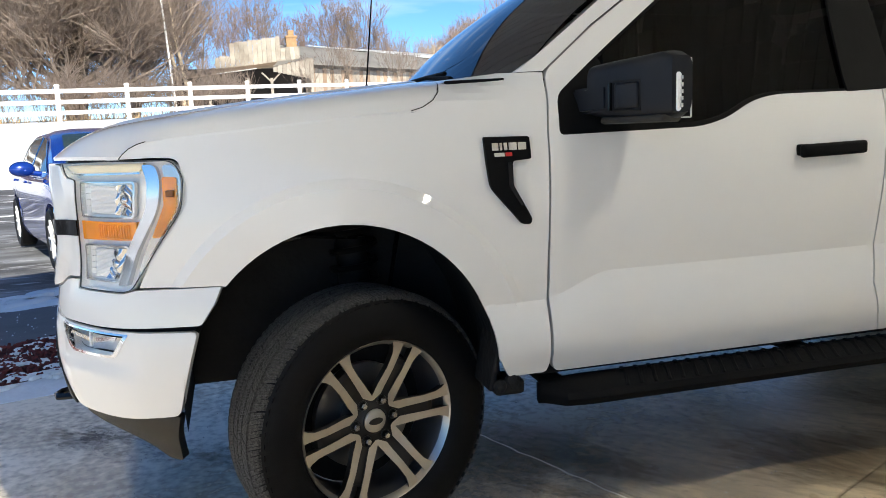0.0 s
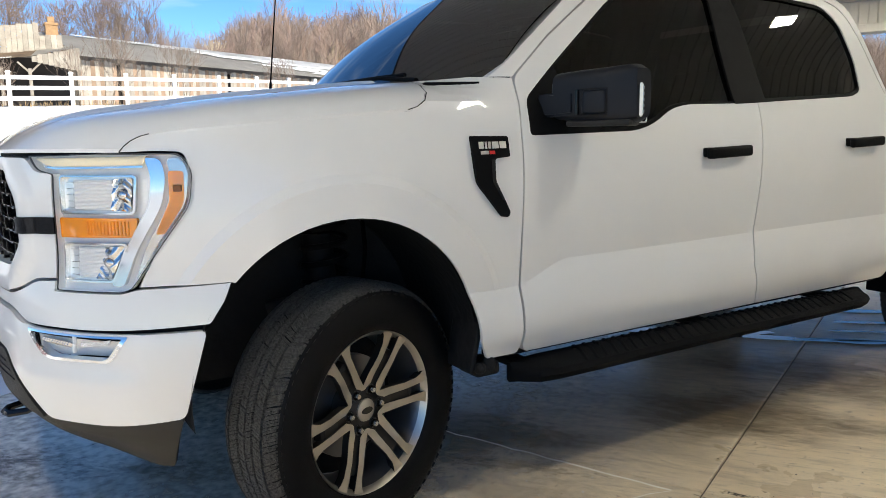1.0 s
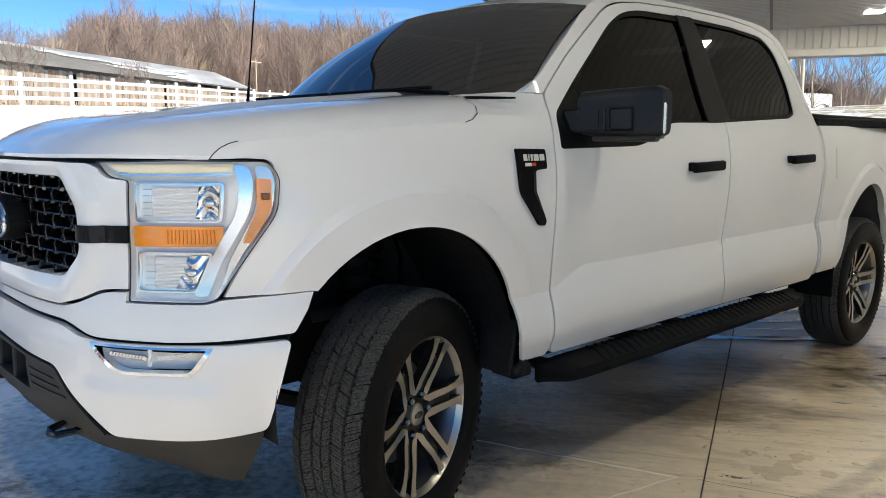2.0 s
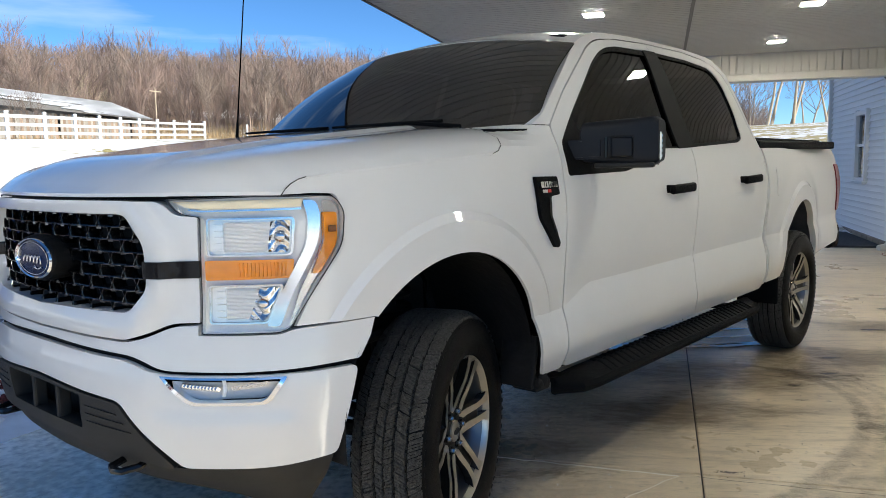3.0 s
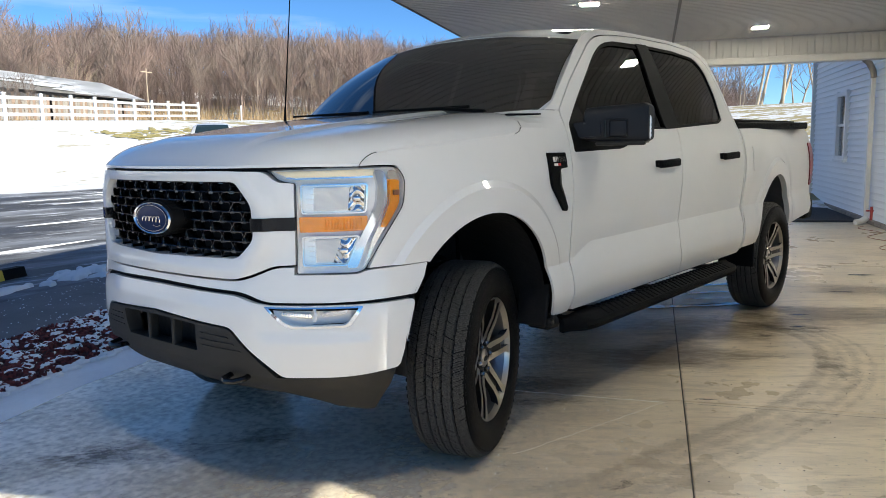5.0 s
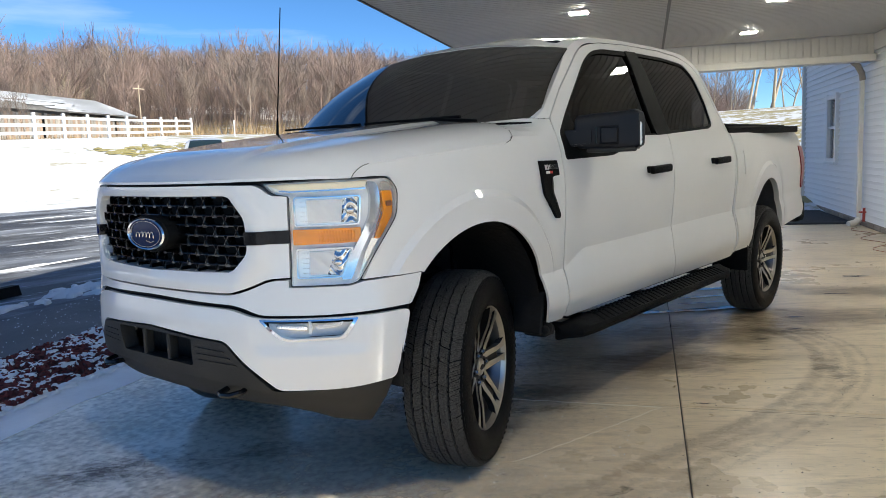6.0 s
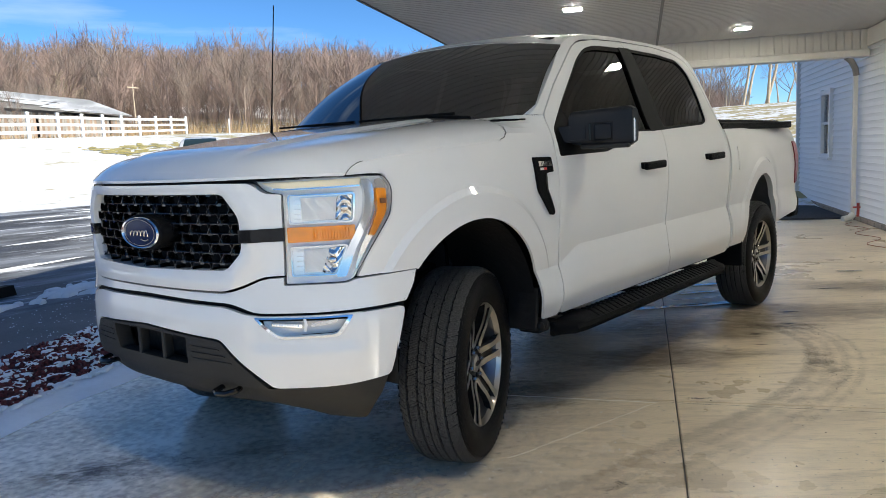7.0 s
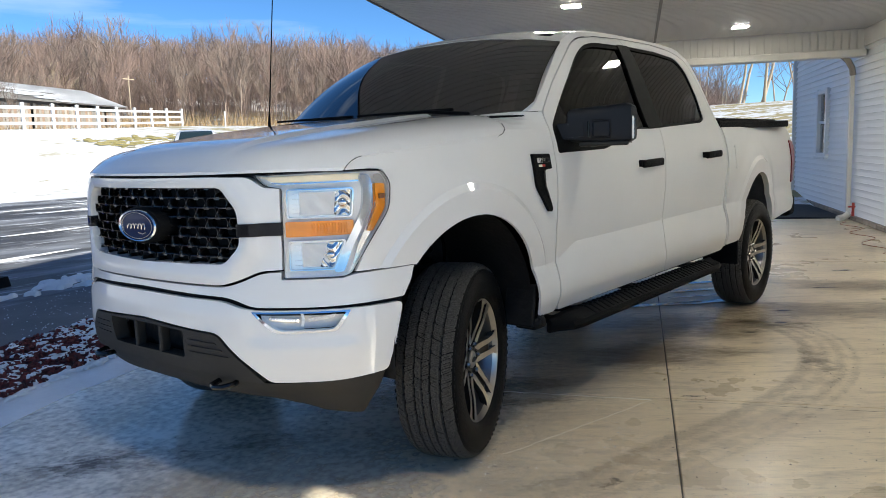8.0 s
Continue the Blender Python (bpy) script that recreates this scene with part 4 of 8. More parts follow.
def build_bed():
    ol = [(2.935, 0.565, 0.02), (2.942, 0.76, 0), (2.93, 0.84, 0), (2.958, 1.18, 0), (2.945, 1.398, 0.01), (4.80, 1.417, 0.03), (4.885, 1.385, 0.06), (4.93, 1.20, 0), (4.945, 0.95, 0), (4.925, 0.72, 0.03), (4.86, 0.66, 0.03)]
    ol += arch_pts(*ARCH[1], 8, 172)
    ol += [(3.22, 0.565, 0.01)]
    panel("bed_side", fillet(ol, 0), side, M_paint, truck, step=0.030, depth=0.04, both=True, lines=arch_rings(ARCH[1]) + [FOLD_LINE])
    fdr = [(3.10, 1.10, 0.02), (3.28, 1.10, 0.02), (3.28, 1.275, 0.02), (3.10, 1.275, 0.02)]
    panel("fuel_door", fillet(fdr, 0.02), side, M_paint, truck, step=0.03, depth=0.004, off=0.004)
    part("bed_rail_cap", box_bm((1.76, 0.075, 0.055), pose(3.80, -0.878, 1.424, 0, -0.5, 0), 0.012), M_plastic, truck)
    part("bed_rail_cap", box_bm((1.76, 0.075, 0.055), pose(3.82, 0.878, 1.430, 0, -0.5, 0), 0.012), M_plastic, truck)
    part("bed_cover", box_bm((1.66, 1.66, 0.030), pose(3.77, 0, 1.456), 0.012), M_plastic, truck, "black roll-up bed cover")
    part("tailgate", box_bm((0.06, 1.66, 0.62), pose(4.90, 0, 1.12), 0.02), M_paint, truck)
    part("bed_front", box_bm((0.04, 1.7, 0.8), pose(2.96, 0, 1.03)), M_paint, truck)
    for sg in (-1, 1):
        lamp = [(4.80, 1.285, 0.02), (4.90, 1.28, 0.02), (4.945, 1.16, 0.02), (4.95, 0.92, 0.02), (4.89, 0.90, 0.02), (4.855, 1.09, 0.02)]
        panel("tail_light", fillet(lamp, 0.02), lambda x, z, o, sg=sg: (x, sg * (Y(x, z) + o), z), M_red, truck, step=0.03, depth=0.03, off=0.008, label="red tail lamp")
    bm = box_bm((0.20, 1.78, 0.20), pose(4.97, 0, 0.69), 0.04)
    part("rear_bumper", bm, M_plastic, truck)
    part("cab_back", box_bm((0.05, 1.6, 0.9), pose(2.87, 0, 0.98)), M_cabin, truck)
    part("rear_window", box_bm((0.01, 1.36, 0.40), pose(2.86, 0, 1.66)), M_glass, truck)
build_bed()

def build_nose():
    # grille surround
    OPEN = [(0.46, 1.207, 0.03), (0.53, 1.125, 0.03), (0.535, 1.0, 0.03), (0.465, 0.930, 0.03), (0, 0.921, 0)]
    op = fillet(mir([(0, 1.207, 0)] + OPEN), 0.02)
    def ring(s, z, o=0.0):
        a = abs(s)
        e = max(a - 0.535, (z - 1.207), (0.925 - z), (a - 0.46) * 0.75 + (z - 1.207) * 0.66 if z > 1.1 else (a - 0.465) * 0.70 + (0.930 - z) * 0.71)
        lift = 0.020 * (1 - ss(0.055, 0.085, abs(e))) * (0.55 + 0.45 * ss(-0.004, 0.012, e))
        return front(s, z, o + lift)
    half = [(0, 1.243, 0), (0.42, 1.245, 0.05), (0.575, 1.241, 0.03), (0.626, 1.204, 0.02), (0.692, 1.199, 0), (0.688, 0.912, 0), (0.61, 0.909, 0.03), (0.52, 0.873, 0.05), (0.46, 0.856, 0.05), (0, 0.855, 0)]
    panel("grille_surround", fillet(mir(half), 0), ring, M_paint, truck, holes=[op], step=0.022, depth=0.06)
    # wing bars beside the grille
    for sg in (-1, 1):
        bar = [(sg * 0.526, 1.031, 0.004), (sg * 0.694, 1.034, 0.004), (sg * 0.694, 1.081, 0.004), (sg * 0.526, 1.078, 0.004)]
        panel("grille_wing", fillet(bar, 0.004), ring, M_gloss, truck, step=0.02, depth=0.03, off=0.004, label="gloss black bar")
    # mesh of the grille: rows of flat hexagonal cells
    bm = bmesh.new()
    pitch, rowh = 0.106, 0.0360
    clamp = lambda q: (max(-0.537, min(0.537, q[0])), max(0.916, min(1.213, q[1])))
    for r in range(9):
        z = 0.926 + (r + 0.25) * rowh
        for c in range(-7, 8):
            s = c * pitch + (pitch / 2 if r % 2 else 0)
            if not inside((max(-0.52, min(0.52, s)), max(0.93, min(1.20, z))), op):
                continue
            ring_pts = []
            # a wide flat cell: outer edge, raised front edge, inner edge, deep back edge
            for w, h, o in ((pitch, rowh, -0.018), (pitch - 0.002, rowh - 0.0014, -0.008), (pitch - 0.006, rowh - 0.0042, -0.0085), (pitch - 0.011, rowh - 0.009, -0.05)):
                a = 0.008
                hexa = [(s - w / 2, z), (s - w / 2 + a, z + h / 2), (s + w / 2 - a, z + h / 2), (s + w / 2, z), (s + w / 2 - a, z - h / 2), (s - w / 2 + a, z - h / 2)]
                ring_pts.append([bm.verts.new(front(*clamp(q), o)) for q in hexa])
            for o1, o2 in zip(ring_pts, ring_pts[1:]):
                for k in range(6):
                    jn = (k + 1) % 6
                    bm.faces.new((o1[k], o1[jn], o2[jn], o2[k]))
            # small square notch plate in the upper bar
            q4 = [clamp((s + dx, z + rowh / 2 + dz)) for dx, dz in ((-0.011, -0.007), (0.011, -0.007), (0.011, 0.003), (-0.011, 0.003))]
            vv = [bm.verts.new(front(*q, -0.012)) for q in q4]
            bm.faces.new(vv)
    bmesh.ops.recalc_face_normals(bm, faces=bm.faces)
    part("grille_mesh", bm, M_grille, truck, "gloss black honeycomb grille")
    panel("grille_back", op, front, M_under, truck, step=0.06, depth=0.0, off=-0.075)
    # oval emblem: a bezel cup, chrome ring, blue field, plain flourish
    e = front(0, 1.062)
    em = new("emblem")
    em.parent = truck
    em.matrix_basis = Matrix.Translation((e[0] - 0.012, 0, 1.062)) @ pose(0, 0, 0, 0, -90, 0) @ Matrix.Rotation(radians(90), 4, "Z")
    def oval(name, prof, material, lab=""):
        b2 = lathe(prof, 56, "z", True)
        b2.transform(Matrix.Diagonal((1.0, 0.46, 1, 1)))
        return part(name, b2, material, em, lab, True)
    oval("bezel", [(0.150, -0.07), (0.158, 0.0), (0.150, 0.014), (0.138, 0.018)], M_plastic)
    oval("ring", [(0.137, 0.010), (0.138, 0.022), (0.131, 0.027), (0.124, 0.024), (0.122, 0.018)], M_chrome, "chrome oval ring")
    oval("field", [(0.1235, 0.015), (0.1235, 0.020), (0.06, 0.0235)], M_blue, "dark blue oval field")
    oval("inner_ring", [(0.112, 0.019), (0.112, 0.0245), (0.108, 0.0245), (0.107, 0.019)], M_chrome)
    b2 = bmesh.new()
    tube(b2, [(-0.070 + 0.14 * k / 60 + 0.006 * math.sin(k * 0.58 + 1.2), 0.012 * math.sin(k * 0.58) * (1 - 0.35 * k / 60) + 0.002, 0.0255) for k in range(61)], 0.0026, 6)
    tube(b2, [(-0.070, 0.024, 0.0255), (-0.045, 0.031, 0.0255), (-0.015, 0.026, 0.0255)], 0.003, 6)
    part("flourish", b2, M_chrome, em, "plain silver flourish", True)
    # front panel between lamps and bumper
    half = [(0, 0.845, 0), (0.455, 0.846, 0.05), (0.522, 0.863, 0.05), (0.612, 0.900, 0.03), (0.684, 0.903, 0), (0.684, 0.876, 0), (0.90, 0.876, 0.01), (0.945, 0.887, 0.01), (1.185, 0.892, 0), (1.165, 0.845, 0), (1.125, 0.785, 0.01), (0.80, 0.779, 0), (0.58, 0.781, 0.03), (0.49, 0.812, 0.05), (0, 0.823, 0)]
    panel("front_panel", fillet(mir(half), 0), front, M_paint, truck, step=0.022, depth=0.03)
    half = [(0, 0.832, 0), (0.49, 0.822, 0.05), (0.58, 0.79, 0.03), (1.13, 0.79, 0), (1.10, 0.745, 0), (0.56, 0.75, 0.05), (0.45, 0.79, 0.05), (0, 0.795, 0)]
    panel("gap_strip", fillet(mir(half), 0), front, M_plastic, truck, step=0.04, depth=0.02, off=-0.018, label="black rubber strip over the bumper")
    # bumper with a lamp opening each side
    fog = [(0.572, 0.764, 0.004), (0.918, 0.763, 0.006), (0.872, 0.690, 0.02), (0.655, 0.687, 0.03)]
    half = [(0, 0.803, 0), (0.46, 0.796, 0.06), (0.56, 0.768, 0.05), (1.115, 0.768, 0.02), (1.095, 0.70, 0.02), (1.045, 0.522, 0.02), (0.85, 0.505, 0.05), (0.63, 0.503, 0.02), (0.525, 0.590, 0.03), (0.435, 0.680, 0.03), (0, 0.703, 0)]
    def bump_fn(s, z, o=0.0):
        r = 0.006 * ss(0.02, 0.06, 0.80 - z)
        w = 1 - ss(0.0, 0.03, max(abs(abs(s) - 0.745) - 0.175, abs(z - 0.722) - 0.055))
        return front(s, z, o + r - 0.010 * w)
    fh = [fillet(fog), fillet([(-p[0], *p[1:]) for p in fog])]
    panel("bumper", fillet(mir(half), 0), bump_fn, M_paint, truck, holes=fh, step=0.020, depth=0.03)
    for sg in (1, -1):
        o = fillet([(sg * p[0], *p[1:]) for p in fog])
        shrink = lambda k: [((q[0] - sg * 0.760) * k + sg * 0.760, (q[1] - 0.731) * (k - 0.08) + 0.731) for q in o]
        fl = new("fog_light")
        fl.parent = truck
        panel("bezel", o, bump_fn, M_chrome, fl, holes=[shrink(0.90)], step=0.02, depth=0.03, off=0.004, label="chrome bezel")
        panel("reflector", shrink(0.91), lambda s, z, o: front(s, z, o + 0.22 * (z - 0.731) - 0.010 * ss(0.73, 0.76, abs(s))), mat("fog_reflector", (0.86, 0.85, 0.82), 0.2, 0.25), fl, step=0.02, depth=0.0, off=-0.026)
        bm = bmesh.new()
        for k in range(11):
            # a stepped row of small reflector facets, falling away outwards
            p = Vector(front(sg * (0.640 + k * 0.0095), 0.738 - 0.0007 * k, -0.014))
            add_box(bm, (0.014, 0.0075, 0.013), Matrix.Translation(p) @ pose(0, 0, 0, 0, 35, sg * -18), 0.0015, 1)
        part("led_row", bm, M_lampframe, fl)
        bm = bmesh.new()
        tube(bm, [front(sg * 0.752, 0.757, -0.012), front(sg * 0.757, 0.735, -0.008), front(sg * 0.751, 0.712, -0.012)], 0.006, 8)
        part("divider", bm, M_satin, fl, "", True)
        wing = [(sg * 0.772, 0.738), (sg * 0.868, 0.751), (sg * 0.860, 0.738), (sg * 0.776, 0.727)]
        panel("side_reflector", wing, front, M_lampframe, fl, step=0.02, depth=0.004, off=-0.012)
        panel("lens", shrink(0.905), front, M_lens, fl, step=0.03, depth=0.0, off=-0.004)
    # dark lower insert, air intake, lip
    half = [(0, 0.696, 0), (0.43, 0.673, 0.02), (0.52, 0.583, 0.02), (0.61, 0.498, 0.02), (0.30, 0.522, 0), (0, 0.524, 0)]
    hole = fillet(mir([(0, 0.682, 0), (0.262, 0.674, 0.012), (0.250, 0.568, 0.012), (0, 0.572, 0)]), 0.01)
    panel("lower_insert", fillet(mir(half), 0), front, M_valance, truck, holes=[hole], step=0.025, depth=0.06, off=0.010)
    back = fillet(mir([(0, 0.72, 0), (0.36, 0.71, 0), (0.35, 0.53, 0), (0, 0.53, 0)]), 0)
    panel("intake_back", back, front, M_under, truck, step=0.06, depth=0, off=-0.095)
    for s in (-0.088, 0.088):
        bm = bmesh.new()
        a, b_ = Vector(front(s, 0.682, -0.02)), Vector(front(s, 0.568, -0.02))
        add_box(bm, (0.045, 0.020, 0.13), Matrix.Translation((a + b_) / 2), 0.008)
        part("intake_bar", bm, M_valance, truck)
    for sg in (1, -1):
        for k in range(3):
            z = 0.648 - 0.024 * k
            ln = [(sg * 0.285, z), (sg * (0.425 + 0.026 * k), z - 0.006), (sg * (0.425 + 0.026 * k), z - 0.010), (sg * 0.285, z - 0.004)]
            panel("insert_rib", ln, front, M_valance, truck, step=0.02, depth=0.004, off=0.014)
    half = [(0, 0.528, 0), (0.30, 0.526, 0), (0.50, 0.510, 0.04), (0.61, 0.494, 0.03), (0.85, 0.499, 0.05), (1.040, 0.516, 0.01), (0.985, 0.338, 0.012), (0.80, 0.350, 0.02), (0.72, 0.385, 0.03), (0.60, 0.425, 0.05), (0.0, 0.445, 0)]
    def lip_fn(s, z, o=0.0):
        return front(s, z, o - 0.006 - 0.22 * max(0, 0.50 - z) * (1 - ss(0.72, 0.95, abs(s))))
    panel("air_dam", fillet(mir(half), 0), lip_fn, M_valance, truck, step=0.03, depth=0.04, label="dark grey plastic air dam under the bumper")
    for sg in (1, -1):
        bm = bmesh.new()
        p = Vector(front(sg * 0.43, 0.487, 0.0))
        tube(bm, [p + Vector((0.06, 0.035, 0.02)), p + Vector((0.0, 0.045, 0.0)), p + Vector((-0.045, 0.03, -0.004)), p + Vector((-0.055, 0.0, -0.005)), p + Vector((-0.045, -0.03, -0.004)), p + Vector((0, -0.045, 0)), p + Vector((0.06, -0.035, 0.02))], 0.011, 8)
        part("tow_hook", bm, M_gloss, truck, "black steel tow hook", True)
build_nose()

def build_headlight(sg):
    h = new("headlight")
    h.parent = truck
    def P(pts, r=0.01):
        return fillet([(sg * p[0], *p[1:]) for p in pts], r)
    outer = [(0.592, 1.247, 0.005), (0.85, 1.253, 0), (1.075, 1.250, 0.03), (1.103, 1.205, 0.02), (1.093, 1.112, 0.03), (1.012, 1.003, 0.03), (0.930, 0.888, 0.03), (0.90, 0.880, 0.01), (0.693, 0.880, 0.006), (0.698, 1.197, 0.01), (0.637, 1.208, 0.02)]
    panel("rim", P([(p[0], p[1], p[2]) for p in outer]), front, mat("lamp_edge", (0.018, 0.018, 0.019), 0.3), h, holes=[P([(0.603, 1.2445, 0.005), (0.85, 1.2505, 0), (1.0735, 1.2475, 0.03), (1.1005, 1.2045, 0.02), (1.0905, 1.1125, 0.03), (1.0095, 1.005, 0.03), (0.9285, 0.890, 0.02), (0.90, 0.882, 0.01), (0.695, 0.882, 0.006), (0.700, 1.199, 0.01), (0.639, 1.210, 0.02)])], step=0.02, depth=0.003, off=0.001, label="thin black edge")
    panel("housing", P(outer), front, mat("lamp_housing", (0.93, 0.92, 0.90), 0.28, 0.0), h, step=0.03, depth=-0.024, off=-0.028)
    # bright C-shaped trim: the top bar and the slanting side bar
    top = [(0.618, 1.240, 0.003), (0.985, 1.244, 0), (0.975, 1.222, 0), (0.70, 1.219, 0), (0.665, 1.222, 0.01)]
    panel("light_bar_top", P(top), front, mat("warm_light_bar", (0.92, 0.80, 0.56), 0.3, 0.0), h, step=0.02, depth=0.02, off=-0.008, label="pale gold light bar")
    line_ = [(0.668, 1.2205, 0.002), (0.70, 1.2165, 0), (0.975, 1.2195, 0), (0.976, 1.2145, 0), (0.70, 1.2115, 0), (0.660, 1.2165, 0.002)]
    panel("trim_line", P(line_), front, M_chrome, h, step=0.02, depth=0.006, off=-0.006, label="thin chrome line under the light bar")
    sidebar = [(0.980, 1.240, 0.01), (1.022, 1.238, 0.02), (1.033, 1.19, 0.03), (1.020, 1.115, 0.03), (0.945, 0.99, 0.02), (0.905, 0.896, 0.01), (0.868, 0.897, 0.01), (0.912, 0.99, 0.02), (0.985, 1.115, 0.02), (0.995, 1.19, 0.02)]
    panel("light_bar_side", P(sidebar), lambda s, z, o: front(s, z, o + 0.0025 * math.sin((abs(s) - 0.9) * 40)), mat("lamp_bar_chrome", (0.60, 0.61, 0.63), 0.12, 1.0), h, step=0.015, depth=0.02, off=-0.007, label="chrome side bar")
    smoke = [(1.035, 1.238, 0.02), (1.075, 1.238, 0.02), (1.092, 1.20, 0.02), (1.082, 1.116, 0.03), (1.0, 1.008, 0.02), (0.935, 0.905, 0.01), (0.965, 0.99, 0.02), (1.035, 1.115, 0.03), (1.048, 1.19, 0.02)]
    panel("corner_reflector", P(smoke), front, mat("smoked_reflector", (0.62, 0.58, 0.53), 0.14, 0.7), h, step=0.02, depth=0.0, off=-0.014)
    # upper and lower lamp pockets with ribbed lenses
    for z0, z1, sh, s1, s2 in ((1.090, 1.195, 0.0, 0.958, 0.918), (0.905, 1.012, 0.030, 0.922, 0.848)):
        s0 = 0.712
        pk = [(s0, z1, 0.012), (s1, z1, 0.015), (s2 + 0.03, z0, 0.015), (s0, z0, 0.012)]
        ink = [(s0 + 0.005, z1 - 0.0045, 0.010), (s1 - 0.007, z1 - 0.0045, 0.012), (s2 + 0.024, z0 + 0.0045, 0.012), (s0 + 0.005, z0 + 0.0045, 0.010)]
        panel("lamp_frame", P(pk), front, M_lampframe, h, holes=[P(ink)], step=0.015, depth=0.016, off=-0.008, label="chrome lamp frame")
        panel("lamp_back", P(ink), front, M_backing, h, step=0.02, depth=0.0, off=-0.022)
        bm = bmesh.new()
        nrib = 22
        for k in range(nrib):
            z = z0 + 0.012 + (z1 - z0 - 0.024) * (k + 0.5) / nrib
            hh = (z1 - z0 - 0.024) / nrib * 0.5
            ea = s0 + 0.046
            eb = s1 - 0.062 - sh * 0.5 + 0.018 * math.sin(math.pi * (k + 0.5) / nrib)
            ro = []
            for i in range(9):
                s = sg * (ea + (eb - ea) * i / 8)
                ro.append([bm.verts.new(front(s, z - hh, -0.0175)), bm.verts.new(front(s, z, -0.0145)), bm.verts.new(front(s, z + hh, -0.0175))])
            for i in range(8):
                for j in range(2):
                    bm.faces.new((ro[i][j], ro[i + 1][j], ro[i + 1][j + 1], ro[i][j + 1]))
        part("ribbed_lens", bm, M_rib, h, "clear ribbed lamp glass")
        # ladder of small steps at the inner edge
        bm = bmesh.new()
        for k in range(5):
            z = z0 + 0.018 + k * (z1 - z0 - 0.03) / 4.4
            p = Vector(front(sg * (s0 + 0.032), z, -0.018))
            add_box(bm, (0.003, 0.026, 0.0014), Matrix.Translation(p) @ pose(0, 0, 0, 0, 0, sg * 38))
        part("ladder", bm, M_lampframe, h)
        # faceted chrome reflector beside the ribbed glass, with a round bulb cap
        rf = [(s1 - 0.070, z1 - 0.010, 0.008), (s1 - 0.012, z1 - 0.008, 0.010), (s2 + 0.018, z0 + 0.008, 0.010), (s2 - 0.040 + sh * 0.4, z0 + 0.010, 0.008)]
        zc = (z0 + z1) / 2
        panel("reflector", P(rf), lambda s, z, o, zc=zc: front(s, z, o + 0.0030 * math.sin((z - zc) * 190 + 4.0 * math.sin(abs(s) * 60)) + 0.004 * math.sin(abs(s) * 110)), M_lampframe, h, step=0.006, depth=0.0, off=-0.0125, label="faceted chrome reflector")
        bm = bmesh.new()
        p = Vector(front(sg * (s1 - 0.045 - sh * 0.6), zc, -0.013))
        bmesh.ops.create_icosphere(bm, subdivisions=3, radius=1.0, matrix=Matrix.Translation(p) @ pose(0, 0, 0, 0, 0, sg * 38) @ Matrix.Diagonal((0.008, 0.017, 0.015, 1)))
        part("bulb", bm, M_lampframe, h, "", True)
    amber = [(0.704, 1.025, 0.006), (0.945, 1.028, 0.008), (0.952, 1.080, 0.008), (0.704, 1.080, 0.006)]
    panel("turn_signal", P(amber), front, M_amber, h, step=0.015, depth=0.03, off=-0.010, label="amber turn signal")
    bm = bmesh.new()
    for k in range(13):
        s = 0.80 + k * 0.0105
        p = Vector(front(sg * s, 1.053, -0.0085))
        add_box(bm, (0.004, 0.004, 0.038), Matrix.Translation(p), 0.001, 1)
    part("signal_rib", bm, M_amber, h)
    mark = [(1.040, 1.205, 0.008), (1.080, 1.203, 0.008), (1.078, 1.118, 0.02), (1.022, 1.035, 0.006), (0.998, 1.035, 0.006), (1.040, 1.125, 0.01)]
    panel("side_marker", P(mark), front, M_amber, h, step=0.015, depth=0.02, off=-0.006, label="amber side marker")
    bm = bmesh.new()
    p = Vector(front(sg * 1.062, 1.158, -0.002))
    add_box(bm, (0.012, 0.022, 0.018), Matrix.Translation(p) @ pose(0, 0, 0, 0, 0, sg * 70), 0.002, 1)
    part("marker_socket", bm, mat("brown_socket", (0.18, 0.06, 0.01), 0.4), h)
    panel("lens_cover", P(outer), front, M_lens, h, step=0.03, depth=0.0, off=-0.001, label="clear lens cover")
build_headlight(1)
build_headlight(-1)

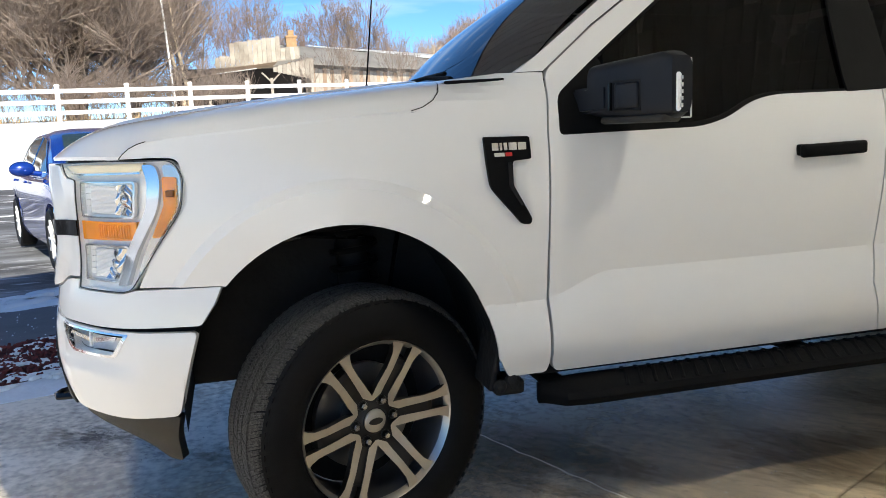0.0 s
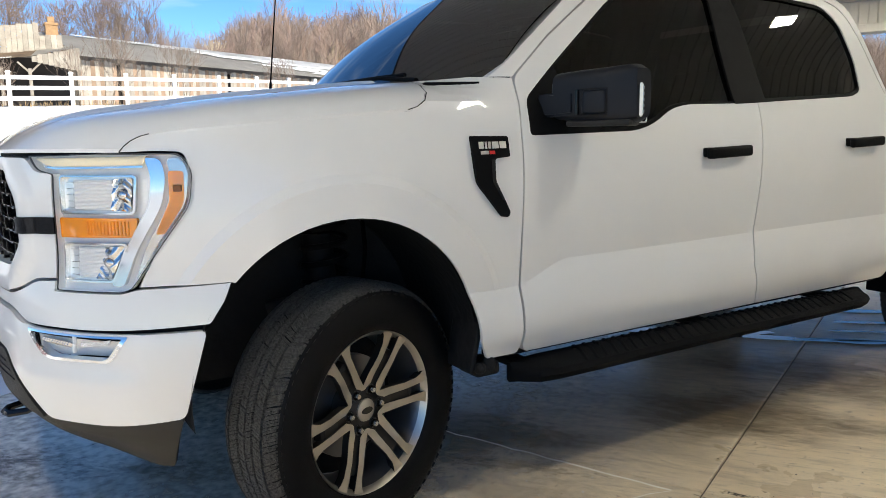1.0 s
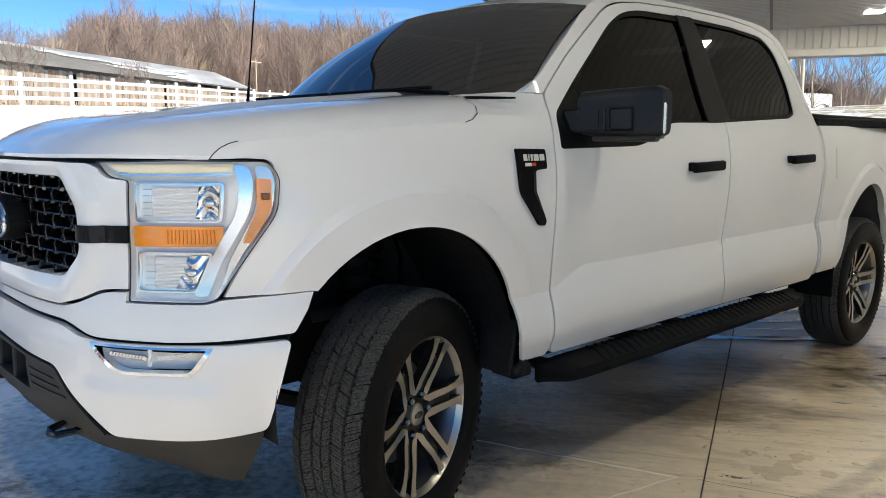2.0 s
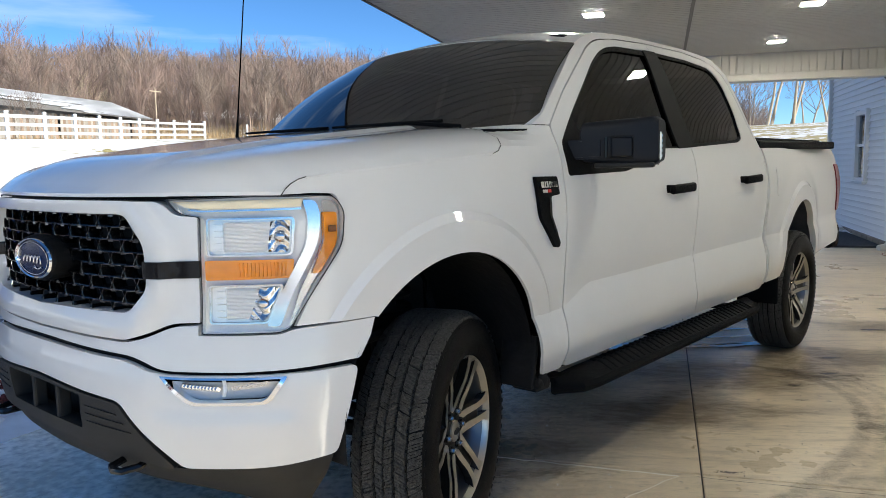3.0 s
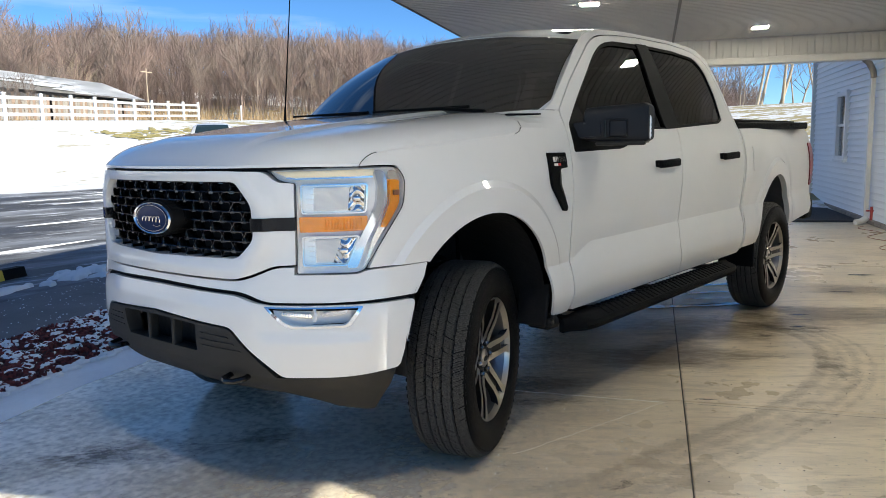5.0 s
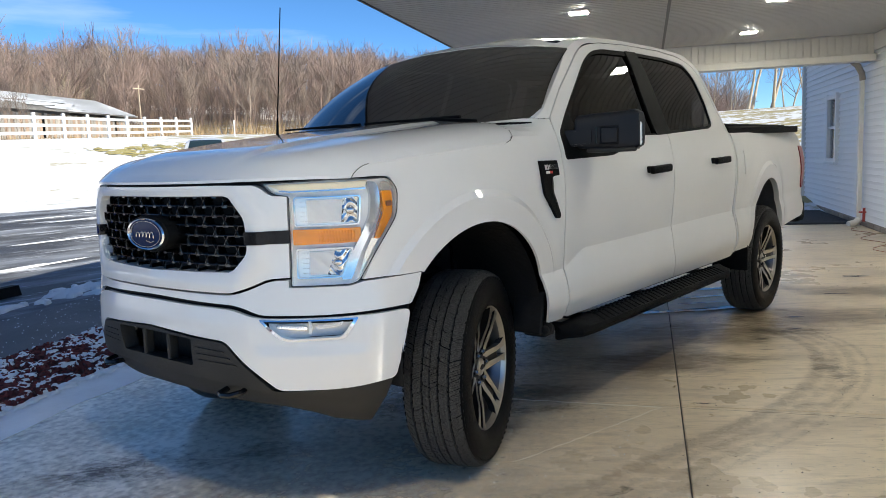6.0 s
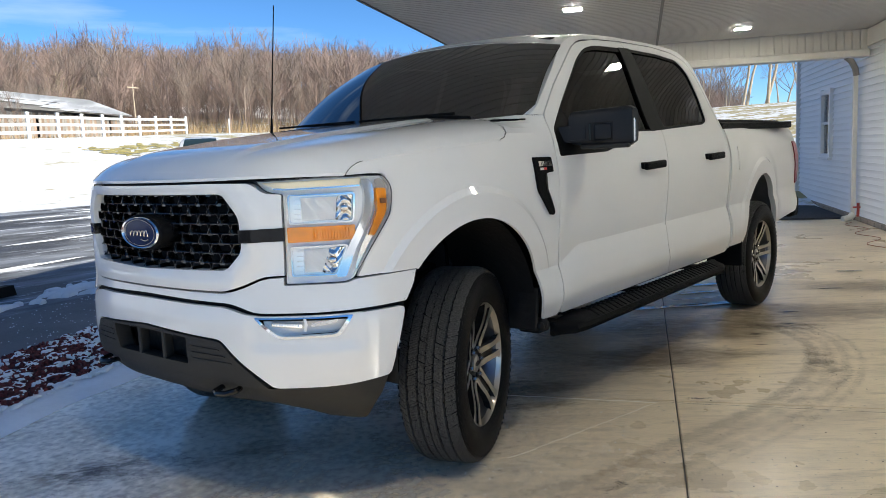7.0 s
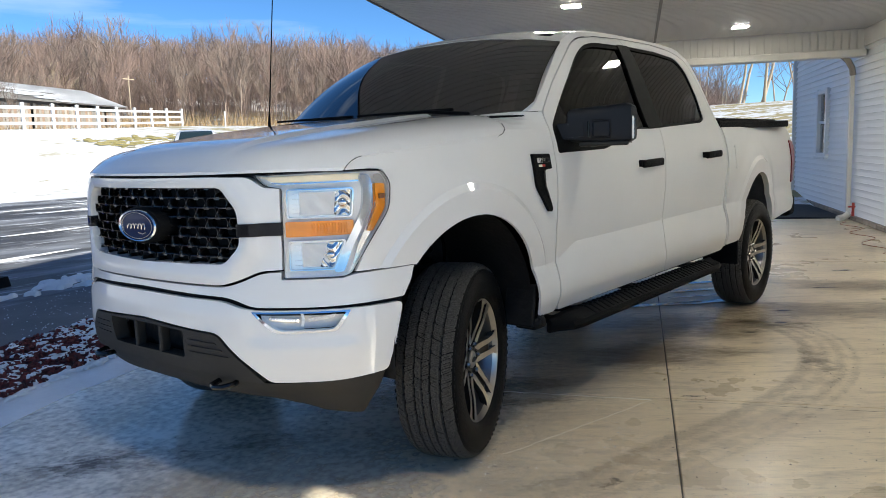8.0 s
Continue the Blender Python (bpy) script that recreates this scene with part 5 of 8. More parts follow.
# ---- wheels ----
R_T, W_T = 0.418, 0.275
def build_wheel():
    w = new("wheel")
    w.parent = truck
    hw = W_T / 2
    half = [(0.262, 0.78), (0.275, 0.90), (0.305, 0.975), (0.335, 0.98), (0.365, 0.935), (0.385, 0.875), (0.397, 0.80), (0.403, 0.70), (0.407, 0.45)]
    prof = [(r, -hw * k) for r, k in half] + [(0.408, 0.0)] + [(r, hw * k) for r, k in reversed(half)]
    part("tyre", lathe(prof, 96), M_rubber, w, "black rubber tyre", True)
    # tread: five ribs of cut blocks
    rnd = random.Random(4)
    verts, faces = [], []
    def block(y0, y1, a0, a1, r0, r1, skew, sh=0.0):
        o = len(verts)
        for rr, kk in ((r0, 0.0), (r1, 0.0011)):
            for (yy, aa) in ((y0 + kk, a0 + kk), (y1 - kk, a0 + kk + skew), (y1 - kk, a1 - kk + skew), (y0 + kk, a1 - kk)):
                drop = 0.017 * max(0, (abs(yy) - 0.068) / 0.046) ** 2
                verts.append(((rr - drop) * math.cos(aa), yy, (rr - drop) * math.sin(aa)))
        faces.extend([(o + 4, o + 5, o + 6, o + 7), (o, o + 1, o + 5, o + 4), (o + 1, o + 2, o + 6, o + 5), (o + 2, o + 3, o + 7, o + 6), (o + 3, o, o + 4, o + 7)])
    ribs = [(-0.116, -0.079, 92, 0.036), (-0.072, -0.036, 88, -0.032), (-0.029, -0.002, 98, 0.024), (0.002, 0.029, 98, -0.024), (0.036, 0.072, 88, 0.032), (0.079, 0.116, 92, -0.036)]
    for y0, y1, n, skew in ribs:
        for k in range(n):
            a = 2 * math.pi * (k + rnd.uniform(-0.08, 0.08)) / n
            d = 2 * math.pi / n
            ym = (y0 + y1) / 2 + rnd.uniform(-0.004, 0.004)
            block(y0, ym - 0.0008, a, a + d * 0.28, 0.400, R_T, skew * 0.5)
            block(ym + 0.0008, y1, a + skew * 0.5, a + skew * 0.5 + d * 0.28, 0.400, R_T, skew * 0.5)
            block(y0 + 0.003 * (k % 2), y1, a + d * 0.32, a + d * 0.60, 0.400, R_T - 0.0008, skew)
            block(y0, y1 - 0.003 * (k % 2), a + d * 0.64, a + d * 0.93, 0.400, R_T - 0.0004, skew)
    mesh_ob("tread", verts, faces, M_tread, w, "worn tread blocks, pale specks for grit and wet glints")["kind"] = "stuff"
    # shoulder lugs on the outer sidewall
    bm = bmesh.new()
    for k in range(72):
        a = 2 * math.pi * k / 72
        for sy in (-1, 1):
            add_box(bm, (0.016, 0.002, 0.016), Matrix.Rotation(-a, 4, "Y") @ pose(0.380, sy * hw * 0.878, 0, 0, 0, sy * 34))
    part("shoulder_lug", bm, M_rubber, w)["kind"] = "stuff"
    # rim, open to the outside (-y)
    yo = -hw * 0.80
    part("rim_barrel", lathe([(0.262, yo + 0.01), (0.247, yo + 0.03), (0.238, yo + 0.10), (0.236, hw * 0.7)], 72), M_barrel, w, "", True)
    part("rim_lip", lathe([(0.248, yo + 0.020), (0.2585, yo + 0.001), (0.262, yo - 0.002), (0.266, yo + 0.004), (0.264, yo + 0.02)], 96), M_rimface, w, "machined rim lip", True)
    part("brake_disc", lathe([(0.06, 0.0), (0.17, 0.0), (0.17, 0.025), (0.06, 0.025)], 48), M_barrel, w, "", True)
    part("brake_drum", lathe([(0.0, -0.03), (0.085, -0.03), (0.085, 0.05), (0.0, 0.05)], 32), M_under, w, "", True)
    part("inner_dark", lathe([(0.236, 0.05), (0.0, 0.05)], 32), M_under, w)
    HUB = 0.042     # the hub lies deeper than the rim's edge: the spokes dish inwards
    dish = curve1([0.06, 0.10, 0.18, 0.262], [yo + HUB, yo + HUB - 0.006, yo + 0.014, yo + 0.002])
    part("hub", lathe([(0.0, yo + HUB - 0.002), (0.042, yo + HUB - 0.002), (0.048, yo + HUB + 0.003), (0.085, yo + HUB + 0.006), (0.092, yo + HUB + 0.02), (0.085, yo + HUB + 0.08)], 48), M_rimdark, w, "dark hub", True)
    def vee():
        """Two machined bars of neighbouring spokes that meet in a point at the hub."""
        rows = ((0.088, 0.013, 0.040), (0.110, 0.014, 0.041), (0.17, 0.0155, 0.0390), (0.215, 0.017, 0.0415), (0.238, 0.018, 0.050), (0.260, 0.018, 0.066))
        c30, s30 = math.cos(radians(30)), math.sin(radians(30))
        def arm_pt(r, t, sd):
            return (r * c30 + t * s30, sd * (r * s30 - t * c30))
        top = [(0.066, -0.005), (0.066, 0.005)]
        web = [arm_pt(r, a, 1) for r, a, b2 in rows]
        win = [arm_pt(r, b2, 1) for r, a, b2 in rows[1:]]
        mid = (rows[0][2] / s30 + 0.002, 0.0)
        loop = top + web + win[::-1] + [mid] + [(p[0], -p[1]) for p in win] + [(p[0], -p[1]) for p in web[::-1]]
        bm = bmesh.new()
        n = len(rows)
        face_v = [bm.verts.new((x, dish(math.hypot(x, z)), z)) for x, z in loop]
        low = []
        for i, (x, z) in enumerate(loop):
            a, b2 = loop[i - 1], loop[(i + 1) % len(loop)]
            tx, tz = b2[0] - a[0], b2[1] - a[1]
            L = math.hypot(tx, tz)
            ox, oz = tz / L, -tx / L
            low.append([bm.verts.new((x + ox * k, dish(math.hypot(x, z)) + dy, z + oz * k)) for k, dy in ((0.0025, 0.003), (0.006, 0.034))])
        N = len(loop)
        # machined face: strips between the two edges of each arm
        ip = lambda i: 2 + i
        iq = lambda i: 2 + n + (n - 2 - (i - 1))
        im = 2 + n + (n - 1)
        for i in range(n - 1):
            q0 = im if i == 0 else iq(i)
            bm.faces.new((face_v[ip(i)], face_v[ip(i + 1)], face_v[iq(i + 1)], face_v[q0]))
        jp = lambda i: N - 1 - i
        jq = lambda i: im + i
        for i in range(n - 1):
            q0 = im if i == 0 else jq(i)
            bm.faces.new((face_v[jp(i)], face_v[q0], face_v[jq(i + 1)], face_v[jp(i + 1)]))
        bm.faces.new((face_v[0], face_v[1], face_v[ip(0)], face_v[im], face_v[jp(0)]))
        for i in range(N):
            j = (i + 1) % N
            bm.faces.new((face_v[i], face_v[j], low[j][0], low[i][0]))
            f2 = bm.faces.new((low[i][0], low[j][0], low[j][1], low[i][1]))
            f2.material_index = 1
        bmesh.ops.recalc_face_normals(bm, faces=bm.faces)
        return bm
    vee_mesh = None
    for k in range(6):
        m = Matrix.Rotation(-radians(64 + 60 * k), 4, "Y")
        m2 = Matrix.Rotation(-radians(94 + 60 * k), 4, "Y")
        if vee_mesh is None:
            ob = part("spoke", vee(), M_rimface, w, "machined alloy spoke", matrix=m2)
            ob.data.materials.append(M_rimdark)
            vee_mesh = ob.data
        else:
            ob = new("spoke", vee_mesh)
            ob.parent = w
            ob.matrix_basis = m2
            tagged(ob, "machined alloy spoke")
        bm = bmesh.new()
        rows = []
        for r, c, yy in ((0.07, 0.030, yo + HUB + 0.004), (0.12, 0.018, yo + HUB - 0.002), (0.19, 0.020, yo + 0.022), (0.205, 0.021, yo + 0.025), (0.212, 0.021, yo + 0.05)):
            rows.append([bm.verts.new((r, yy, -c)), bm.verts.new((r, yy, c))])
        for a, b_ in zip(rows, rows[1:]):
            bm.faces.new((a[0], a[1], b_[1], b_[0]))
        part("spoke_web", bm, M_rimdark, w, matrix=m)
        bm = lathe([(0.0, -0.020), (0.008, -0.020), (0.0105, -0.015), (0.0115, 0.0), (0.013, 0.008)], 6)
        part("lug_nut", bm, M_steel, w, "steel lug nut", matrix=m @ pose(0.0675, yo + HUB + 0.004, 0))
        bm = lathe([(0.0145, 0.012), (0.017, -0.004), (0.0155, -0.006), (0.013, 0.012)], 16)
        part("nut_seat", bm, M_rimdark, w, matrix=m @ pose(0.0675, yo + HUB + 0.004, 0))
    part("hub_cap", lathe([(0.0, yo + HUB - 0.012), (0.032, yo + HUB - 0.011), (0.037, yo + HUB - 0.007), (0.039, yo + HUB + 0.004)], 40), M_rimface, w, "round centre cap", True)
    b2 = lathe([(0.0, yo + HUB - 0.0145), (0.022, yo + HUB - 0.0145), (0.025, yo + HUB - 0.011)], 32)
    b2.transform(Matrix.Diagonal((1, 1, 0.45, 1)))
    part("cap_badge", b2, M_rimdark, w, "dark oval on the cap")
    return w

hub_y = 0.80
wheel0 = build_wheel()
STEER = 19.0
def place(w, x, y, steer, flip):
    return Matrix.Translation((x, y, R_T - 0.004)) @ Matrix.Rotation(radians(180 if flip else 0), 4, "Z") @ Matrix.Rotation(radians(steer), 4, "Z")
wheel0.matrix_basis = place(wheel0, 0.0, -hub_y, STEER, False)
for x, y, st, fl in ((-0.02, 0.87, STEER + 2, True), (3.694, -0.845, 0, False), (3.694, 0.845, 0, True)):
    copy_thing(wheel0, place(wheel0, x, y, st, fl))

def build_under():
    # wheel-well liners, frame, axles
    for cx, cz in ARCH:
        for sg in (-1, 1):
            bm = bmesh.new()
            n = 28
            rows = []
            for i in range(n + 1):
                a = radians(-8 + 196 * i / n)
                rows.append([bm.verts.new((cx + (AW + 0.015) * math.cos(a), sg * yy, cz + (AH + 0.015) * math.sin(a))) for yy in (0.93, 0.48)])
            for a, b_ in zip(rows, rows[1:]):
                bm.faces.new((a[0], a[1], b_[1], b_[0]))
            bm.faces.new([r[1] for r in rows])
            part("wheel_liner", bm, M_under if cx < 1 else M_dust, truck, "black wheel-well liner" if cx < 1 else "grey dusty wheel-well liner", True)
    bm = bmesh.new()
    for sg in (-1, 1):
        add_box(bm, (5.5, 0.10, 0.16), pose(2.0, sg * 0.42, 0.56), 0.01)
    part("frame_rail", bm, M_under, truck)
    bm = bmesh.new()
    tube(bm, [(3.694, -0.66, R_T), (3.694, 0.66, R_T)], 0.055, 14)
    bmesh.ops.create_icosphere(bm, subdivisions=3, radius=0.17, matrix=Matrix.Translation((3.694, 0, R_T)))
    part("rear_axle", bm, M_under, truck, "", True)
    bm = bmesh.new()
    tube(bm, [(0.0, -0.66, R_T - 0.02), (0.0, 0.66, R_T - 0.02)], 0.03, 10)
    tube(bm, [(0.04, -0.62, 0.34), (0.30, -0.40, 0.42)], 0.03, 8)
    tube(bm, [(0.04, -0.62, 0.34), (-0.24, -0.40, 0.42)], 0.03, 8)
    tube(bm, [(0.05, -0.55, 0.36), (0.03, -0.50, 0.95)], 0.055, 12)
    part("suspension", bm, M_under, truck, "", True)
    for sg in (-1, 1):
        bm = bmesh.new()
        tube(bm, [(0.03 + 0.075 * math.cos(k * 0.45), sg * 0.56 + 0.075 * math.sin(k * 0.45), 0.70 + 0.0043 * k) for k in range(80)], 0.011, 6)
        part("coil_spring", bm, M_plastic, truck, "black coil spring", True)
        bm = bmesh.new()
        tube(bm, [(-0.18, sg * 0.56, 0.72), (-0.02, sg * 0.66, 0.76), (0.18, sg * 0.56, 0.74)], 0.024, 8)
        part("control_arm", bm, M_valance, truck, "", True)
        bm = bmesh.new()
        tube(bm, [(0.20, sg * 0.52, 0.98), (0.16, sg * 0.62, 0.90), (0.12, sg * 0.66, 0.74), (0.06, sg * 0.66, 0.60)], 0.008, 6)
        tube(bm, [(-0.25, sg * 0.52, 0.96), (-0.12, sg * 0.60, 0.98), (0.04, sg * 0.60, 0.965)], 0.012, 6)
        part("brake_hose", bm, M_gloss, truck, "", True)
    part("floor_pan", box_bm((2.6, 1.62, 0.08), pose(1.75, 0, 0.60)), M_under, truck)
    part("bed_floor", box_bm((1.9, 1.3, 0.06), pose(3.9, 0, 0.80)), M_under, truck)
    for sg in (-1, 1):
        part("rocker", box_bm((2.36, 0.10, 0.16), pose(1.73, sg * 0.86, 0.585), 0.02), M_under, truck)
    # running boards
    for sg in (-1, 1):
        rb = new("running_board")
        rb.parent = truck
        bm = bmesh.new()
        sec = [(-0.925, 0.505), (-0.99, 0.508), (-1.06, 0.488), (-1.072, 0.470), (-1.060, 0.447), (-0.99, 0.438), (-0.925, 0.445)]
        rows = []
        for x, k, dz in ((0.545, 0.25, -0.012), (0.60, 0.85, -0.004), (0.68, 1, 0), (2.52, 1, 0), (2.62, 0.8, 0), (2.68, 0.35, 0)):
            rows.append([bm.verts.new((x, sg * (0.925 + (-y - 0.925) * k), z + dz)) for y, z in sec])
        for a, b_ in zip(rows, rows[1:]):
            for i in range(len(sec)):
                j = (i + 1) % len(sec)
                bm.faces.new((a[i], a[j], b_[j], b_[i]))
        bm.faces.new(rows[0])
        bm.faces.new(rows[-1])
        bmesh.ops.recalc_face_normals(bm, faces=bm.faces)
        part("board", bm, M_plastic, rb, "black step board", True)
        bm = bmesh.new()
        for k in range(34):
            x = 0.82 + 0.05 * k
            add_box(bm, (0.018, 0.095, 0.014), pose(x, sg * 1.012, 0.499, -15 * sg, 0, 22 * sg), 0.006, 1)
            add_box(bm, (0.016, 0.030, 0.010), pose(x + 0.02, sg * 0.945, 0.507, 0, 0, 22 * sg), 0.003, 1)
        part("grip_pad", bm, M_plastic, rb)
        for x in (0.62, 1.6, 2.5):
            part("bracket", box_bm((0.07, 0.30, 0.03), pose(x, sg * 0.86, 0.475), 0.006), M_under, rb)
    bm = bmesh.new()
    add_box(bm, (0.10, 0.12, 0.05), pose(0.445, -0.90, 0.495), 0.015)
    bmesh.ops.create_icosphere(bm, subdivisions=2, radius=0.022, matrix=Matrix.Translation((0.41, -0.955, 0.505)))
    bmesh.ops.create_icosphere(bm, subdivisions=2, radius=0.026, matrix=Matrix.Translation((0.455, -0.945, 0.51)) @ Matrix.Diagonal((1.0, 0.8, 1.3, 1)))
    part("mount_bracket", bm, M_under, truck, "black bracket at the fender foot")
    part("liner_flap", box_bm((0.022, 0.16, 0.20), pose(0.405, -0.87, 0.585, 0, 12, 0), 0.008), M_under, truck, "black flap at the foot of the wheel-well liner")
    part("mud_flap", box_bm((0.02, 0.26, 0.22), pose(3.19, -0.84, 0.50), 0.006), M_plastic, truck)
    part("mud_flap", box_bm((0.02, 0.26, 0.22), pose(3.19, 0.84, 0.50), 0.006), M_plastic, truck)
build_under()

def build_cabin():
    bm = bmesh.new()
    add_box(bm, (0.55, 1.56, 0.14), pose(0.72, 0, 1.34, 0, -4, 0), 0.05)
    add_box(bm, (0.30, 0.42, 0.08), pose(0.80, -0.38, 1.42), 0.03)
    part("dashboard", bm, M_cabin, truck, "", True)
    part("cabin_floor", box_bm((2.3, 1.6, 0.5), pose(1.75, 0, 0.90)), M_cabin, truck)
    lining = [(0.62, 0.62, 0), (2.84, 0.62, 0), (2.84, 1.385, 0), (1.45, 1.37, 0), (1.15, 1.30, 0), (0.62, 1.28, 0)]
    panel("door_lining", fillet(lining, 0), side, M_cabin, truck, step=0.12, depth=0.0, off=-0.045, label="dark inner door lining", both=True)
    part("headliner", box_bm((1.7, 1.28, 0.02), pose(1.95, 0, 1.90), 0.01), M_cabin, truck)
    for x, ys in ((1.42, (-0.38, 0.38)), (2.42, (-0.40, 0.0, 0.40))):
        for y in ys:
            st = new("seat")
            st.parent = truck
            part("cushion", box_bm((0.50, 0.50, 0.16), pose(x - 0.1, y, 1.02), 0.05), M_seat, st, "", True)
            part("backrest", box_bm((0.14, 0.48, 0.62), pose(x + 0.18, y, 1.30, 0, 12, 0), 0.05), M_seat, st, "", True)
            part("headrest", box_bm((0.09, 0.27, 0.17), pose(x + 0.27, y, 1.68, 0, 8, 0), 0.04), M_seat, st, "", True)
    sw = new("steering_wheel")
    sw.parent = truck
    bm = lathe([(0.18 + 0.015 * math.cos(2 * math.pi * k / 10), 0.015 * math.sin(2 * math.pi * k / 10)) for k in range(11)], 40, "z")
    m = pose(1.02, -0.38, 1.32, 0, -65, 0)
    part("rim", bm, M_cabin, sw, "", True, m)
    part("spokes", box_bm((0.06, 0.34, 0.03), m, 0.01), M_cabin, sw)
    # wipers
    for y0, y1, x0 in ((-0.62, 0.02, 0.41), (0.05, 0.66, 0.40)):
        wp = new("wiper")
        wp.parent = truck
        bm = bmesh.new()
        tube(bm, [(x0 - 0.03, y0, 1.475), (x0 - 0.045, y0 + 0.25, 1.500), (x0 - 0.055, y1 - 0.18, 1.500)], 0.010, 8, 0.007)
        part("arm", bm, M_plastic, wp, "", True)
        bm = bmesh.new()
        tube(bm, [(x0 - 0.02, y0 + 0.10, 1.502), (x0 - 0.045, (y0 + y1) / 2, 1.502), (x0 - 0.045, y1 + 0.08, 1.502)], 0.008, 6, 0.006)
        part("blade", bm, M_plastic, wp, "", True)
    bm = bmesh.new()
    tube(bm, [(0.338, 0.80, 1.455), (0.348, 0.80, 1.56)], 0.010, 10, 0.006)
    tube(bm, [(0.348, 0.80, 1.56), (0.42, 0.80, 2.21)], 0.0042, 8, 0.003)
    part("antenna", bm, M_plastic, truck, "thin black whip antenna", True)
    # door handles
    for x0 in (1.47, 2.45):
        for sg in (-1, 1):
            hd = new("door_handle")
            hd.parent = truck
            y = Y(x0 + 0.13, 1.195)
            zz = 1.198 + (0.02 if x0 > 2 else 0)
            bm = box_bm((0.262, 0.026, 0.044), pose(x0 + 0.13, sg * (y + 0.030), zz, 0, -1.5, 0), 0.011, 3)
            part("grip", bm, M_plastic, hd, "black pull handle", True)
            for dx in (0.03, 0.225):
                part("foot", box_bm((0.05, 0.040, 0.038), pose(x0 + dx, sg * (y + 0.010), zz), 0.008), M_plastic, hd, "", True)
    # fender badge
    for sg in (-1, 1):
        fb = new("fender_badge")
        fb.parent = truck
        fn = lambda x, z, o, sg=sg: (x, sg * (Y(x, z) + o), z)
        o = [(0.372, 1.281, 0.008), (0.516, 1.279, 0.008), (0.518, 1.212, 0.006), (0.458, 1.207, 0.01), (0.458, 1.135, 0.01), (0.517, 1.030, 0.008), (0.510, 1.014, 0.006), (0.485, 1.016, 0.008), (0.385, 1.130, 0.02), (0.375, 1.21, 0.02)]
        panel("vent", fillet(o), fn, M_plastic, fb, step=0.015, depth=0.02, off=0.014, label="black fender vent")
        gr = [(0.441, 1.205, 0), (0.455, 1.205, 0), (0.455, 1.135, 0), (0.490, 1.073, 0), (0.480, 1.073, 0), (0.441, 1.135, 0)]
        panel("vent_slot", fillet(gr, 0), fn, M_gloss, fb, step=0.02, depth=0.004, off=0.0165)
        # plain bars where the badge lettering stands
        for k, (a, b_) in enumerate(((0.394, 0.414), (0.418, 0.426), (0.431, 0.442), (0.446, 0.472), (0.476, 0.502))):
            panel("badge_bar", [(a, 1.240), (b_, 1.240), (b_, 1.262), (a, 1.262)], fn, M_chrome, fb, step=0.02, depth=0.004, off=0.0185)
        for a, b_, mt in ((0.400, 0.432, M_chrome), (0.436, 0.456, M_redtext)):
            panel("badge_bar", [(a, 1.222), (b_, 1.222), (b_, 1.233), (a, 1.233)], fn, mt, fb, step=0.02, depth=0.003, off=0.018)
    # door mirrors
    for sg in (-1, 1):
        mr = new("door_mirror")
        mr.parent = truck
        def T(p):
            return Vector((p[0] - 0.045, sg * p[1], p[2]))
        bm = bmesh.new()
        # head: a rounded shell swept back outboard, its glass to the rear
        rows = []
        for u, gx, dp, top, bot in ((0.0, 0.770, 0.075, 1.470, 1.345), (0.05, 0.775, 0.090, 1.486, 1.328), (0.3, 0.790, 0.085, 1.491, 1.320), (0.7, 0.815, 0.060, 1.497, 1.315), (0.92, 0.830, 0.040, 1.502, 1.315), (1.0, 0.835, 0.020, 1.488, 1.33)):
            y = 0.945 + 0.275 * u
            zc, hz = (top + bot) / 2, (top - bot) / 2
            ring = []
            for j in range(24):
                a = 2 * math.pi * j / 24
                ca, sa = math.cos(a), math.sin(a)
                ring.append(bm.verts.new(T((gx + 0.075 - (dp if ca > 0 else 0.045) * math.copysign(abs(ca) ** 0.4, ca), y, zc + hz * math.copysign(abs(sa) ** 0.4, sa)))))
            rows.append(ring)
        for a, b_ in zip(rows, rows[1:]):
            for j in range(24):
                bm.faces.new((a[j], a[(j + 1) % 24], b_[(j + 1) % 24], b_[j]))
        bm.faces.new(rows[0])
        bm.faces.new(rows[-1])
        bmesh.ops.recalc_face_normals(bm, faces=bm.faces)
        part("shell", bm, M_mirror, mr, "matt black mirror shell", True)
        bm = box_bm((0.010, 0.22, 0.17), Matrix.Translation(T((0.945, 1.08, 1.40))) @ pose(0, 0, 0, 0, 0, sg * -16), 0.004)
        part("mirror_glass", bm, M_chrome, mr)
        # extending arm and its boxed sleeve on the front
        bm = bmesh.new()
        arm = [(0.738, 0.862, 1.373), (0.773, 0.960, 1.379), (0.800, 1.040, 1.384)]
        rows = []
        for x, y, z in arm:
            rows.append([bm.verts.new(T((x + dx, y, z + dz))) for dx, dz in ((-0.02, -0.039), (0.04, -0.039), (0.04, 0.039), (-0.02, 0.039))])
        for a, b_ in zip(rows, rows[1:]):
            for j in range(4):
                bm.faces.new((a[j], a[(j + 1) % 4], b_[(j + 1) % 4], b_[j]))
        bm.faces.new(rows[0])
        bm.faces.new(rows[-1])
        bmesh.ops.recalc_face_normals(bm, faces=bm.faces)
        bmesh.ops.bevel(bm, geom=bm.edges[:], offset=0.008, segments=2, affect="EDGES")
        part("arm", bm, M_mirror, mr, "", True)
        bm = box_bm((0.05, 0.084, 0.078), Matrix.Translation(T((0.829, 1.098, 1.385))) @ pose(0, 0, 0, 0, 0, sg * -26), 0.010, 3)
        part("sleeve", bm, M_mirror, mr, "", True)
